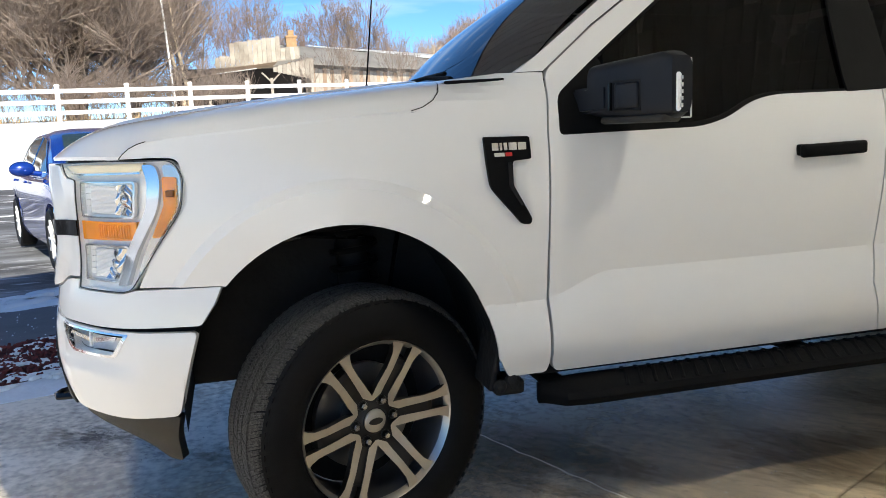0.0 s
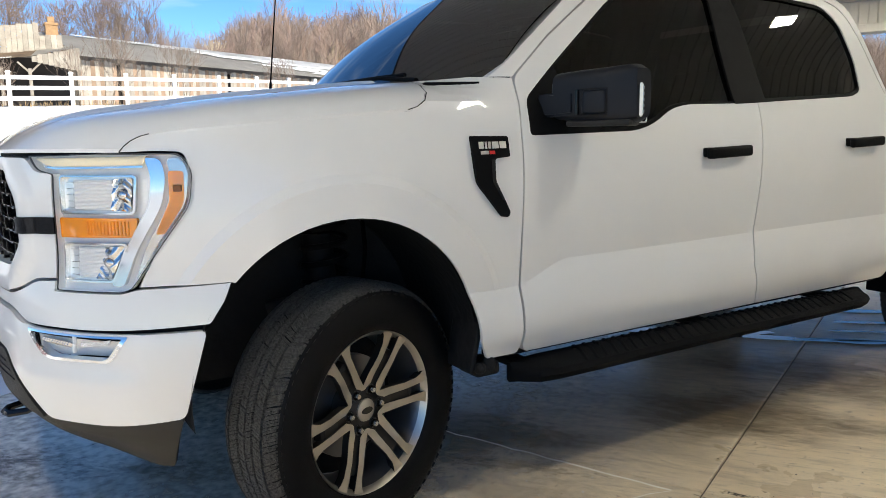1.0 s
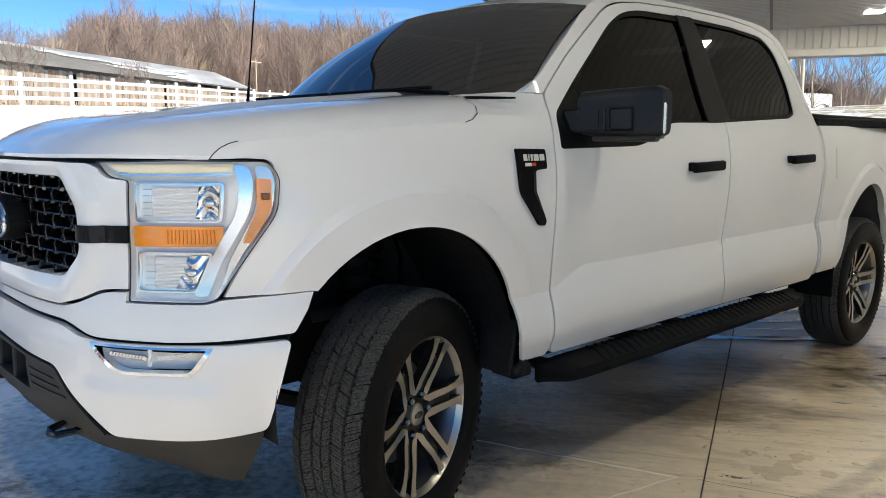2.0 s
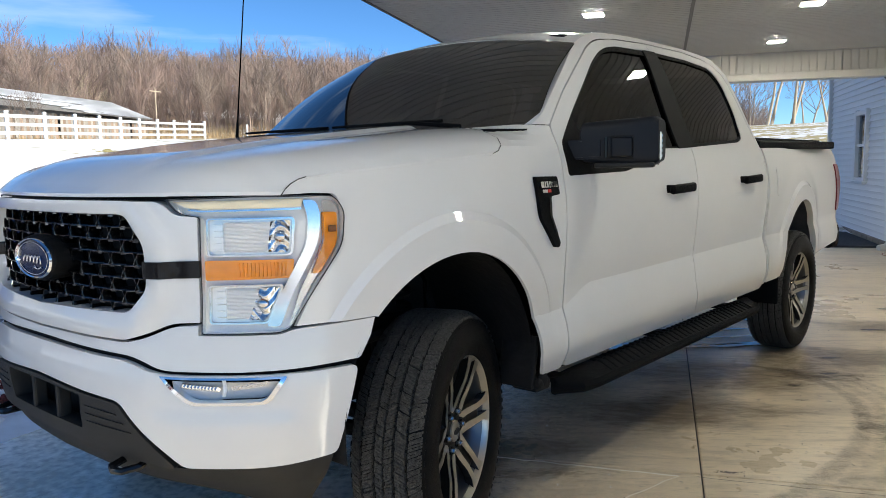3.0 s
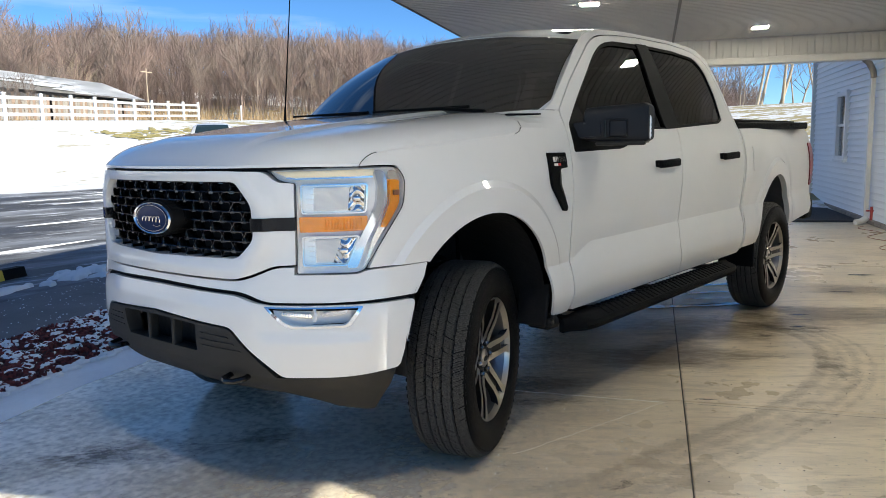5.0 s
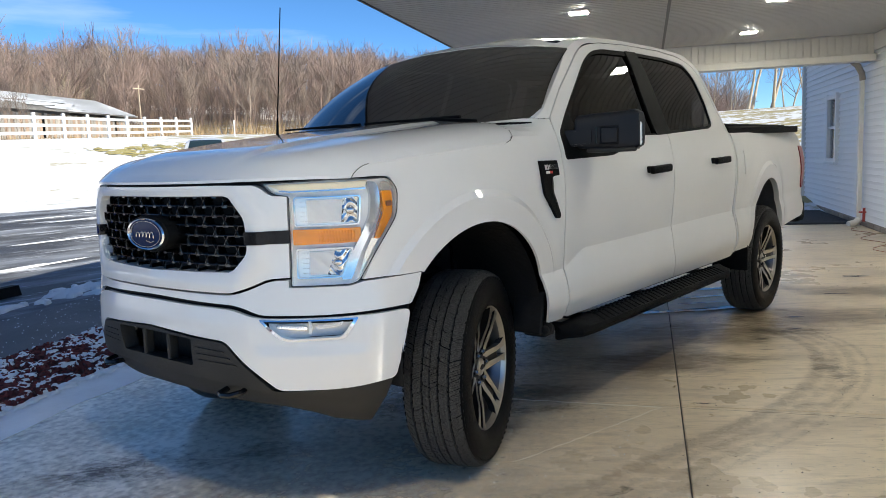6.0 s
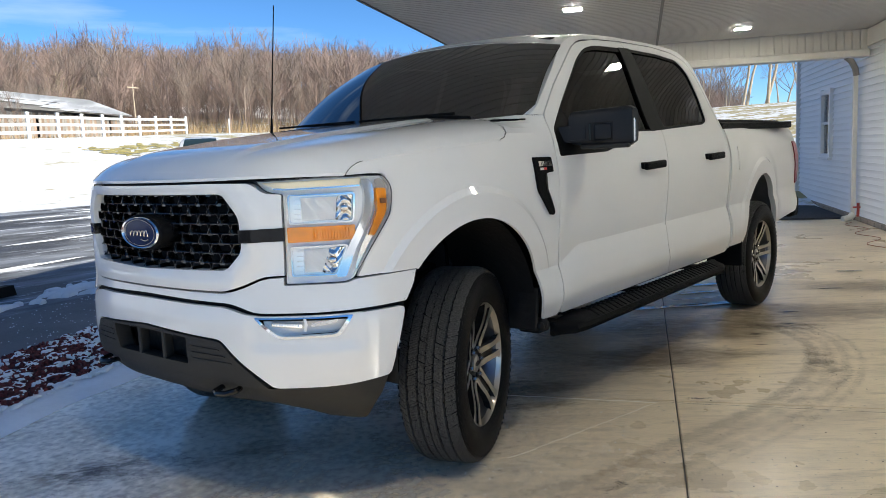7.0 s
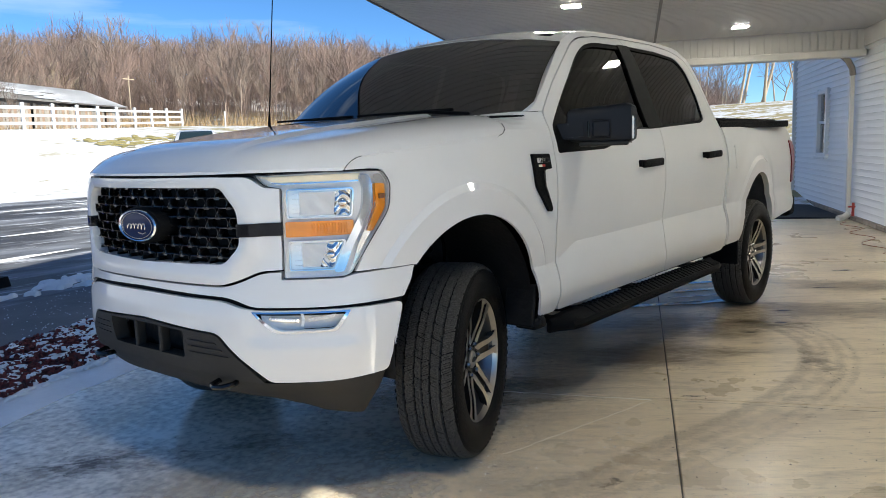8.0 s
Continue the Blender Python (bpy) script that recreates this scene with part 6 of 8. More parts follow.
        bm = box_bm((0.03, 0.010, 0.082), Matrix.Translation(T((0.795, 1.049, 1.385))) @ pose(0, 0, 0, 0, 0, sg * -26), 0.002, 1)
        part("sleeve_joint", bm, M_gloss, mr)
        bm = bmesh.new()
        ring = Matrix.Translation(T((0.823, 1.098, 1.385))) @ pose(0, 0, 0, 0, 0, sg * -26)
        for dy, dz, wy, wz in ((sg * 0.046, 0, 0.005, 0.090), (0, 0.043, 0.092, 0.005), (0, -0.043, 0.092, 0.005)):
            add_box(bm, (0.03, wy, wz), ring @ pose(0.004, dy, dz), 0.001, 1)
        part("sleeve_groove", bm, M_under, mr)
        bm = box_bm((0.09, 0.23, 0.022), Matrix.Translation(T((0.862, 1.095, 1.316))) @ pose(0, 0, 0, 0, 0, sg * -22), 0.010, 2)
        part("under_cap", bm, M_valance, mr, "", True)
        sig = new("side_signal")
        sig.parent = mr
        bm = box_bm((0.046, 0.024, 0.112), Matrix.Translation(T((0.922, 1.206, 1.388))) @ pose(0, 0, 0, 0, 0, sg * -25), 0.008)
        part("signal_lens", bm, M_rib, sig, "clear mirror signal")
        bm = bmesh.new()
        for k in range(5):
            add_box(bm, (0.018, 0.006, 0.011), Matrix.Translation(T((0.924, 1.218, 1.350 + 0.019 * k))) @ pose(0, 0, 0, 0, 0, sg * -25))
        part("signal_led", bm, M_lampframe, sig)
build_cabin()

# ---- things on and round the slab ----
def cdt_flat(outline, h, step, z=0.0):
    v, f = panel_data(outline, lambda x, y, o: (x, y, z + h + o), (), step, h)
    return v, f

def blob(cx, cy, rx, ry, ang, seed, n=22, rough=0.35):
    out = []
    for i in range(n):
        a = 2 * math.pi * i / n
        r = 1 + rough * noise.noise(Vector((math.cos(a) * 1.6 + seed, math.sin(a) * 1.6, seed * 0.7))) + 0.15 * noise.noise(Vector((math.cos(a) * 5 + seed, math.sin(a) * 5, seed)))
        x, y = rx * r * math.cos(a), ry * r * math.sin(a)
        out.append((cx + x * math.cos(ang) - y * math.sin(ang), cy + x * math.sin(ang) + y * math.cos(ang)))
    return out

def patch_mesh(name, blobs, material, lift, label, category, thick=0.0, zf=None):
    """Flat irregular patches, each a little domed, joined as one sheet of stuff."""
    verts, faces = [], []
    for ol in blobs:
        o = len(verts)
        n = len(ol)
        cx, cy = sum(p[0] for p in ol) / n, sum(p[1] for p in ol) / n
        zz = zf or (lambda x, y: 0.0)
        for k, hh in ((1.0, 0.0), (0.86, thick * 0.7), (0.45, thick)):
            verts += [(cx + (p[0] - cx) * k, cy + (p[1] - cy) * k, zz(cx + (p[0] - cx) * k, cy + (p[1] - cy) * k) + lift + hh) for p in ol]
        verts.append((cx, cy, zz(cx, cy) + lift + thick))
        for r in range(2):
            for i in range(n):
                j = (i + 1) % n
                faces.append((o + r * n + i, o + r * n + j, o + (r + 1) * n + j, o + (r + 1) * n + i))
        for i in range(n):
            faces.append((o + 2 * n + i, o + 2 * n + (i + 1) % n, o + 3 * n))
    ob = mesh_ob(name, verts, faces, material, smooth=True)
    fade = ob.data.attributes.new("fade", "FLOAT", "POINT")
    o = 0
    for ol in blobs:
        n = len(ol)
        for i in range(3 * n + 1):
            fade.data[o + i].value = (0.0, 0.16, 0.68, 1.0)[i // n]
        o += 3 * n + 1
    return tagged(ob, label, category, kind="stuff")

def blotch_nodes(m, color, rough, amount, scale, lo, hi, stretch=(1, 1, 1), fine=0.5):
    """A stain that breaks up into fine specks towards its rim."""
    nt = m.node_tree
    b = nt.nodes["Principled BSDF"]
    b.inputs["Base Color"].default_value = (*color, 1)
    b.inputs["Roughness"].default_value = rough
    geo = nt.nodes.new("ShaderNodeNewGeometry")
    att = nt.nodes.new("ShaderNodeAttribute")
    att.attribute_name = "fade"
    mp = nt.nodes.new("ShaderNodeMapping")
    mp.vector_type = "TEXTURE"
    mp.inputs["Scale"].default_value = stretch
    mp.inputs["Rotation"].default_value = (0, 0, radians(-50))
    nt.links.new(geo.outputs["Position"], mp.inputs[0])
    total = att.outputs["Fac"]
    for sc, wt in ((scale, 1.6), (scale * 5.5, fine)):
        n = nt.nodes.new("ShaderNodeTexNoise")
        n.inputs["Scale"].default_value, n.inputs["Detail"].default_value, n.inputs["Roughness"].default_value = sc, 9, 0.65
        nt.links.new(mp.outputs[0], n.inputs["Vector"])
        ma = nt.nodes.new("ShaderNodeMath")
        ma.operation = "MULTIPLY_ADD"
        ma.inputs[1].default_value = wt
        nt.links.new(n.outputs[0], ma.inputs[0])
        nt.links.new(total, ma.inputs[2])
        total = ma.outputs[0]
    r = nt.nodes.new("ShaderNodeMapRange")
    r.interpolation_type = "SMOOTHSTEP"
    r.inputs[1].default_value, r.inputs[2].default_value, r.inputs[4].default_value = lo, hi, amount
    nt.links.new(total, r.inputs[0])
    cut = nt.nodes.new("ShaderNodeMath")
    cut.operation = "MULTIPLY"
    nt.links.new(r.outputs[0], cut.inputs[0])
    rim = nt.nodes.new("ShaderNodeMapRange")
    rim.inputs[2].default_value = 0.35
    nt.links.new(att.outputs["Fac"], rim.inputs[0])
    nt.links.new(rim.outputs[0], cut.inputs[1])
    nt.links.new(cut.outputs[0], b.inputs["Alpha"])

rnd = random.Random(11)
# red mulch chips poking through thin snow
def mulch():
    verts, faces = [], []
    for k in range(13000):
        u, v = rnd.uniform(-6.5, 4.5), 1.98 + 0.95 * rnd.random()
        p = bw(u, v, 0.0)
        if noise.noise(Vector((p.x * 2.2, p.y * 2.2, 4))) + 0.9 * rnd.random() - 0.1 * (v - 2.4) < 0.02:
            continue
        a, L, W, H = rnd.uniform(0, 6.3), rnd.uniform(0.02, 0.055), rnd.uniform(0.012, 0.026), rnd.uniform(0.008, 0.026)
        t = rnd.uniform(-0.5, 0.5)
        m = Matrix.Translation((p.x, p.y, ground_h(p.x, p.y) + 0.030 + H * 0.4)) @ Matrix.Rotation(a, 4, "Z") @ Matrix.Rotation(t, 4, "Y") @ Matrix.Rotation(rnd.uniform(-0.4, 0.4), 4, "X")
        o = len(verts)
        for q in ((-L, -W * 0.6, -H), (L * 0.8, -W, -H), (L, W * 0.7, -H), (-L * 0.7, W, -H), (-L * 0.8, -W * 0.5, H), (L * 0.6, -W * 0.6, H * 0.8), (L * 0.7, W * 0.4, H), (-L * 0.6, W * 0.7, H * 0.7)):
            verts.append(m @ Vector((q[0] * 0.5, q[1] * 0.5, q[2] * 0.5)))
        faces.extend([(o + 4, o + 5, o + 6, o + 7), (o, o + 1, o + 5, o + 4), (o + 1, o + 2, o + 6, o + 5), (o + 2, o + 3, o + 7, o + 6), (o + 3, o, o + 4, o + 7)])
    tagged(mesh_ob("mulch_chips", verts, faces, M_mulch), "dark red bark chips scattered over thin snow", "mulch", kind="stuff")
    tops = []
    for k in range(1700):
        u, v = rnd.uniform(-6.5, 4.5), rnd.uniform(1.9, 2.95)
        p = bw(u, v)
        tops.append(blob(p.x, p.y, rnd.uniform(0.018, 0.06), rnd.uniform(0.014, 0.04), TH + rnd.uniform(-0.5, 0.5), k * 1.3, 14, 0.7))
    patch_mesh("snow_crumbs", tops, M_snowthin, 0.030, "thin snow lying between the bark chips", "snow", 0.016, ground_h)
mulch()

# a band of thin snow along the slab's edge, and a pale film over the slab
edge = [tuple(bw(u, v)[:2]) for u, v in ((-8.8, 1.62), (-3, 1.60), (-1.5, 1.66), (0.5, 1.58), (2.5, 1.62), (4, 1.7), (4, 2.02), (-8.8, 2.02))]
v_, f_ = cdt_flat(wobble(edge, 0.10, 0.08, 8), 0.006, 0.2, 0.001)
tagged(mesh_ob("snow_edge", v_, f_, M_snowthin, smooth=True), "strip of thin bluish snow along the slab edge", "snow", kind="stuff")

# thin frost whose pale colour also paints in the floor's daylight sheen
M_frost_sheen = bpy.data.materials.new("frost_sheen_film")
M_frost_sheen.use_nodes = True
def frost_sheen_nodes():
    nt = M_frost_sheen.node_tree
    b = nt.nodes["Principled BSDF"]
    b.inputs["Base Color"].default_value = (0.93, 0.88, 0.77, 1)
    b.inputs["Roughness"].default_value = 0.22
    b.inputs["Specular IOR Level"].default_value = 0.5
    geo = nt.nodes.new("ShaderNodeNewGeometry")
    def tex(s, d):
        n = nt.nodes.new("ShaderNodeTexNoise")
        n.inputs["Scale"].default_value, n.inputs["Detail"].default_value = s, d
        nt.links.new(geo.outputs["Position"], n.inputs["Vector"])
        return n.outputs[0]
    sep = nt.nodes.new("ShaderNodeSeparateXYZ")
    nt.links.new(geo.outputs["Position"], sep.inputs[0])
    # more opaque towards the open edge of the slab, as the daylight there
    dv = nt.nodes.new("ShaderNodeVectorMath")
    dv.operation = "DOT_PRODUCT"
    dv.inputs[1].default_value = (-UY, UX, 0)
    nt.links.new(geo.outputs["Position"], dv.inputs[0])
    mr = nt.nodes.new("ShaderNodeMapRange")
    mr.inputs[1].default_value, mr.inputs[2].default_value, mr.inputs[3].default_value, mr.inputs[4].default_value = -1.7, 0.5, 0.0, 0.95
    nt.links.new(dv.outputs["Value"], mr.inputs[0])
    ns = nt.nodes.new("ShaderNodeMapRange")
    ns.inputs[1].default_value, ns.inputs[2].default_value, ns.inputs[3].default_value, ns.inputs[4].default_value = 0.40, 0.58, 0.40, 1.0
    mixed = nt.nodes.new("ShaderNodeMath")
    mixed.operation = "MULTIPLY_ADD"
    mixed.inputs[1].default_value = 0.5
    half = nt.nodes.new("ShaderNodeMath")
    half.operation = "MULTIPLY"
    half.inputs[1].default_value = 0.5
    nt.links.new(tex(24, 12), half.inputs[0])
    nt.links.new(tex(1.6, 10), mixed.inputs[0])
    nt.links.new(half.outputs[0], mixed.inputs[2])
    nt.links.new(mixed.outputs[0], ns.inputs[0])
    mu = nt.nodes.new("ShaderNodeMath")
    mu.operation = "MULTIPLY"
    nt.links.new(mr.outputs[0], mu.inputs[0])
    nt.links.new(ns.outputs[0], mu.inputs[1])
    nt.links.new(mu.outputs[0], b.inputs["Alpha"])
frost_sheen_nodes()
fr_ = [tuple(bw(u, v)[:2]) for u, v in ((-8.8, -2.3), (3.6, -2.3), (3.6, 1.92), (-8.8, 1.92))]
v_, f_ = panel_data(fr_, lambda x, y, o: (x, y, 0.0045 + o), (), 0.5, 0.0)
tagged(mesh_ob("frost_sheen_film", v_, f_, M_frost_sheen, smooth=True), "pale film of frost with daylight sheen put into its colour", "frost", kind="stuff")

# specks of grit and snow on the slab
def specks():
    vv, ff = [], []
    for k in range(1300):
        u, v = rnd.uniform(-4, 3), rnd.uniform(-1.5, 1.6)
        p = bw(u, v)
        r = rnd.uniform(0.002, 0.005)
        o = len(vv)
        vv.extend([(p.x + r, p.y, 0.0), (p.x, p.y + r, 0.0), (p.x - r, p.y, 0.0), (p.x, p.y - r, 0.0), (p.x, p.y, r * 1.6)])
        ff.extend([(o + i, o + (i + 1) % 4, o + 4) for i in range(4)])
    tagged(mesh_ob("snow_specks", vv, ff, M_snow), "white specks of snow scattered on the concrete", "snow", kind="stuff")
specks()
def grit():
    rng = random.Random(61)
    vv, ff = [], []
    for k in range(1000):
        p = bw(rng.uniform(-3.5, 6.5), rng.uniform(-4.0, 1.4))
        r = rng.uniform(0.0015, 0.0045)
        o = len(vv)
        n = 5
        vv.extend([(p.x + r * rng.uniform(0.6, 1.3) * math.cos(i * 6.283 / n), p.y + r * rng.uniform(0.6, 1.3) * math.sin(i * 6.283 / n), 0.005) for i in range(n)] + [(p.x, p.y, 0.005 + r * 0.9)])
        ff.extend([(o + i, o + (i + 1) % n, o + n) for i in range(n)])
    tagged(mesh_ob("grit", vv, ff, M_oil), "dark grit and crumbs of dirt on the concrete", "grit", kind="stuff")
grit()
def strip_specks():
    vv, ff = [], []
    for k in range(900):
        p = bw(rnd.uniform(-4, 6), rnd.uniform(2.9, 4.1))
        z, r = ground_h(p.x, p.y) + 0.032, rnd.uniform(0.003, 0.009)
        o = len(vv)
        vv.extend([(p.x + r, p.y, z), (p.x, p.y + r, z), (p.x - r, p.y, z), (p.x, p.y - r, z), (p.x, p.y, z + r)])
        ff.extend([(o + i, o + (i + 1) % 4, o + 4) for i in range(4)])
    tagged(mesh_ob("snow_specks", vv, ff, M_snow), "white specks of snow on the dark paved strip", "snow", kind="stuff")
strip_specks()

def crack(points, w, material, name, label, lift=0.0062):
    bm = bmesh.new()
    vs = []
    for i, p in enumerate(points):
        a, b_ = Vector(points[max(0, i - 1)]), Vector(points[min(len(points) - 1, i + 1)])
        d = (b_ - a).normalized()
        n = Vector((-d.y, d.x))
        ww = w * (0.6 + 0.5 * rnd.random())
        q = Vector(p) + n * rnd.uniform(-0.006, 0.006)
        vs.append((bm.verts.new((*(q + n * ww), lift)), bm.verts.new((*(q - n * ww), lift))))
    for a, b_ in zip(vs, vs[1:]):
        bm.faces.new((a[0], b_[0], b_[1], a[1]))
    return tagged(part(name, bm, material), label, "crack")

def line(a, b_, n):
    a, b_ = Vector(a), Vector(b_)
    return [tuple(a.lerp(b_, i / n)) for i in range(n + 1)]
crack(line((0.50, 0.08), (1.05, -1.232), 26), 0.006, M_crack, "filled_crack", "pale filled joint line across the concrete slab")
crack(line((1.05, -1.232), (0.45, -1.10), 14) + line((0.43, -1.095), (0.05, -1.0), 10), 0.0026, M_crack, "filled_crack", "pale hairline crack curving away from a joint")
crack(line((1.09, -1.30), (1.90, -3.2), 30), 0.002, M_joint, "hairline_crack", "thin dark hairline crack in the concrete")

# puddles by the rear wheel, dark tyre stains
pud = [blob(3.45, -0.55, 0.33, 0.030, -0.76, 1.0, 30, 0.8), blob(3.40, -0.45, 0.22, 0.016, -0.76, 2.1, 26, 0.8), blob(3.58, -0.60, 0.24, 0.022, -0.72, 3.3, 26, 0.8), blob(3.70, -0.42, 0.20, 0.014, -0.78, 4.2, 26, 0.8), blob(3.95, -0.33, 0.24, 0.028, -0.76, 5.4, 26, 0.8), blob(4.30, -0.20, 0.26, 0.040, -0.76, 6.5, 26, 0.8), blob(3.50, -1.22, 0.07, 0.018, -0.8, 7.5, 18, 0.6), blob(3.10, -1.32, 0.06, 0.012, -0.8, 8.5, 18, 0.6), blob(4.6, -1.25, 0.10, 0.022, -1.0, 9.1, 18, 0.6), blob(5.6, -1.2, 0.12, 0.03, -1.0, 10.5, 18, 0.6), blob(2.9, 0.1, 0.5, 0.10, -0.8, 11.5, 26, 0.8)]
patch_mesh("puddles", pud, M_wet, 0.0066, "shallow meltwater puddles beside the rear wheel", "puddle")
M_stain = bpy.data.materials.new("tyre_stain")
M_stain.use_nodes = True
blotch_nodes(M_stain, (0.05, 0.036, 0.025), 0.4, 0.85, 30, 2.36, 2.66, (1.8, 1.0, 1), 1.6)
st = [blob(2.72, -1.22, 0.16, 0.07, -0.9, 31, 26, 0.5), blob(2.45, -1.35, 0.12, 0.03, -0.9, 33, 26, 0.5), blob(1.22, -1.39, 0.16, 0.035, -0.9, 34, 20, 0.5), blob(0.06, -1.51, 0.15, 0.09, -0.3, 35, 20, 0.5), blob(-0.18, -0.97, 0.05, 0.035, 0.4, 36, 14, 0.4), blob(-1.02, 0.44, 0.34, 0.20, -0.5, 37, 24, 0.5)]
for ol in st:
    patch_mesh("floor_stain", [ol], M_stain, 0.0062, "dark damp tyre stain on the tan concrete", "stain")
M_smudge = bpy.data.materials.new("grey_smudge")
M_smudge.use_nodes = True
blotch_nodes(M_smudge, (0.13, 0.11, 0.085), 0.5, 0.45, 11, 2.0, 2.85, (1.8, 1.0, 1), 1.6)
sm = [blob(-0.55, 0.05, 0.60, 0.22, -0.72, 38, 24, 0.6), blob(-1.0, 0.42, 0.62, 0.36, -0.5, 39, 24, 0.5), blob(-1.7, 0.55, 0.25, 0.12, -0.6, 40, 20, 0.5), blob(0.7, -0.75, 0.5, 0.12, -0.8, 41, 24, 0.6), blob(2.2, -1.75, 0.45, 0.12, 0.5, 42, 20, 0.6), blob(3.0, -1.3, 0.5, 0.22, -0.9, 43, 20, 0.6)]
for ol in sm:
    patch_mesh("floor_smudge", [ol], M_smudge, 0.0057, "grey smudge of dried slush on the concrete", "stain")

# a curved tyre track of dried dirt, sweeping from the rear wheel to the front
M_track = bpy.data.materials.new("tyre_track")
M_track.use_nodes = True
blotch_nodes(M_track, (0.13, 0.09, 0.055), 0.5, 0.27, 9, 1.55, 2.75, (1, 1, 1), 1.6)
def tracks():
    verts, faces, fade = [], [], []
    way = [Vector(p) for p in ((-0.35, -1.28), (0.0, -1.49), (0.46, -1.60), (1.04, -1.76), (1.70, -1.85), (2.17, -1.82), (2.65, -1.68), (2.95, -1.42), (3.15, -1.12))]
    for off, w in ((0.0, 0.36),):
        prev = None
        n = 10 * (len(way) - 1)
        for i in range(n + 1):
            k = min(i // 10, len(way) - 2)
            t = i / 10 - k
            p0, p1, p2, p3 = way[max(0, k - 1)], way[k], way[k + 1], way[min(len(way) - 1, k + 2)]
            p = 0.5 * (2 * p1 + (p2 - p0) * t + (2 * p0 - 5 * p1 + 4 * p2 - p3) * t * t + (3 * p1 - p0 - 3 * p2 + p3) * t ** 3)
            d = (p2 - p1).normalized()
            nn = Vector((-d.y, d.x))
            end = min(1.0, i / 8, (n - i) / 8)
            o = len(verts)
            for e, f in ((-0.5, 0.0), (-0.40, 0.55), (-0.30, 0.2), (-0.18, 0.6), (-0.06, 0.25), (0.06, 0.55), (0.18, 0.3), (0.28, 0.75), (0.38, 0.8), (0.5, 0.0)):
                q = p + nn * (off + e * w)
                verts.append((q.x, q.y, 0.0054))
                fade.append(f * end)
            if prev is not None:
                faces += [(prev + c, prev + c + 1, o + c + 1, o + c) for c in range(9)]
            prev = o
    ob = mesh_ob("tyre_tracks", verts, faces, M_track)
    at = ob.data.attributes.new("fade", "FLOAT", "POINT")
    for i, f in enumerate(fade):
        at.data[i].value = f
    tagged(ob, "faint curved tyre tracks dried on the concrete", "tyre track", kind="stuff")
tracks()

# damp brown patch by the rear wheel
M_damp = bpy.data.materials.new("damp_concrete")
M_damp.use_nodes = True
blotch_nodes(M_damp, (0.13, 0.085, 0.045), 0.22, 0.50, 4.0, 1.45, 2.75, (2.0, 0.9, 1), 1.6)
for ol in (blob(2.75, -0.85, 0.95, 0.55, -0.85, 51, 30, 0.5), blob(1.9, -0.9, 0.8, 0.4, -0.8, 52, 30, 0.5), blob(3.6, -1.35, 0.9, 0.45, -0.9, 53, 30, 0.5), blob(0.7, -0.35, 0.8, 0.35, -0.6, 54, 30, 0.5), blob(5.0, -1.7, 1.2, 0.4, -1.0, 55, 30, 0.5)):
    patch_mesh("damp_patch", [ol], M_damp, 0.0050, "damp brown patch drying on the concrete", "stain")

# ---- car park: snow streaks, ridge, wheel stop ----
def streaks():
    out = []
    for k in range(90):
        u = rnd.uniform(-26, 26)
        v = 4.3 + abs(rnd.gauss(0, 7.0))
        p = bw(u, v)
        if p.y > 18.6 or p.y < 2:
            continue
        big = rnd.random()
        L = rnd.uniform(0.2, 0.7) if big < 0.8 else rnd.uniform(0.8, 2.2)
        out.append(blob(p.x, p.y, L, L * rnd.uniform(0.04, 0.11), rnd.uniform(-0.12, 0.35), k * 0.77, 18, 0.8))
    for v, n in ((12.0, 12), (15.0, 14)):
        for i in range(n):
            p = bw(-22 + i * 44 / n + rnd.uniform(-0.5, 0.5), v + rnd.uniform(-0.25, 0.25))
            out.append(blob(p.x, p.y, rnd.uniform(0.7, 1.5), rnd.uniform(0.03, 0.08), 0.12, i * 1.9 + v, 18, 0.7))
    patch_mesh("snow_streaks", out, M_snowthin, 0.020, "streaks of old snow lying on the asphalt", "snow", 0.012, ground_h)
    ridge = []
    for i in range(330):
        u = rnd.uniform(-9, 9)
        p = bw(u, 4.62 + 0.16 * math.sin(u * 1.3) + rnd.gauss(0, 0.13 + 0.06 * math.sin(u * 2.1)))
        big = rnd.random() ** 2
        ridge.append(blob(p.x, p.y, 0.04 + 0.22 * big, 0.025 + 0.09 * big, TH + rnd.uniform(-0.5, 0.5), i * 2.7, 14, 0.95))
    patch_mesh("snow_ridge", ridge, M_snow, 0.012, "low ridge of ploughed snow at the car park edge", "snow", 0.045, ground_h)
streaks()

def wheel_stop(x, y, ang):
    root = empty("wheel_stop", "yellow and black rubber parking stop half under snow", "wheel stop", pose(x, y, ground_h(x, y) + 0.012, 0, 0, ang))
    for i in range(6):
        bm = bmesh.new()
        sec = [(-0.08, 0), (0.08, 0), (0.05, 0.11), (-0.05, 0.11)]
        a = [bm.verts.new((i * 0.3 - 0.9, p, z)) for p, z in sec]
        b_ = [bm.verts.new((i * 0.3 - 0.6, p, z)) for p, z in sec]
        for j in range(4):
            bm.faces.new((a[j], a[(j + 1) % 4], b_[(j + 1) % 4], b_[j]))
        bm.faces.new(a)
        bm.faces.new(b_)
        bmesh.ops.recalc_face_normals(bm, faces=bm.faces)
        part("segment", bm, M_yellow if i % 2 == 0 else M_plastic, root)
wheel_stop(0.0, 5.72, 24.5)

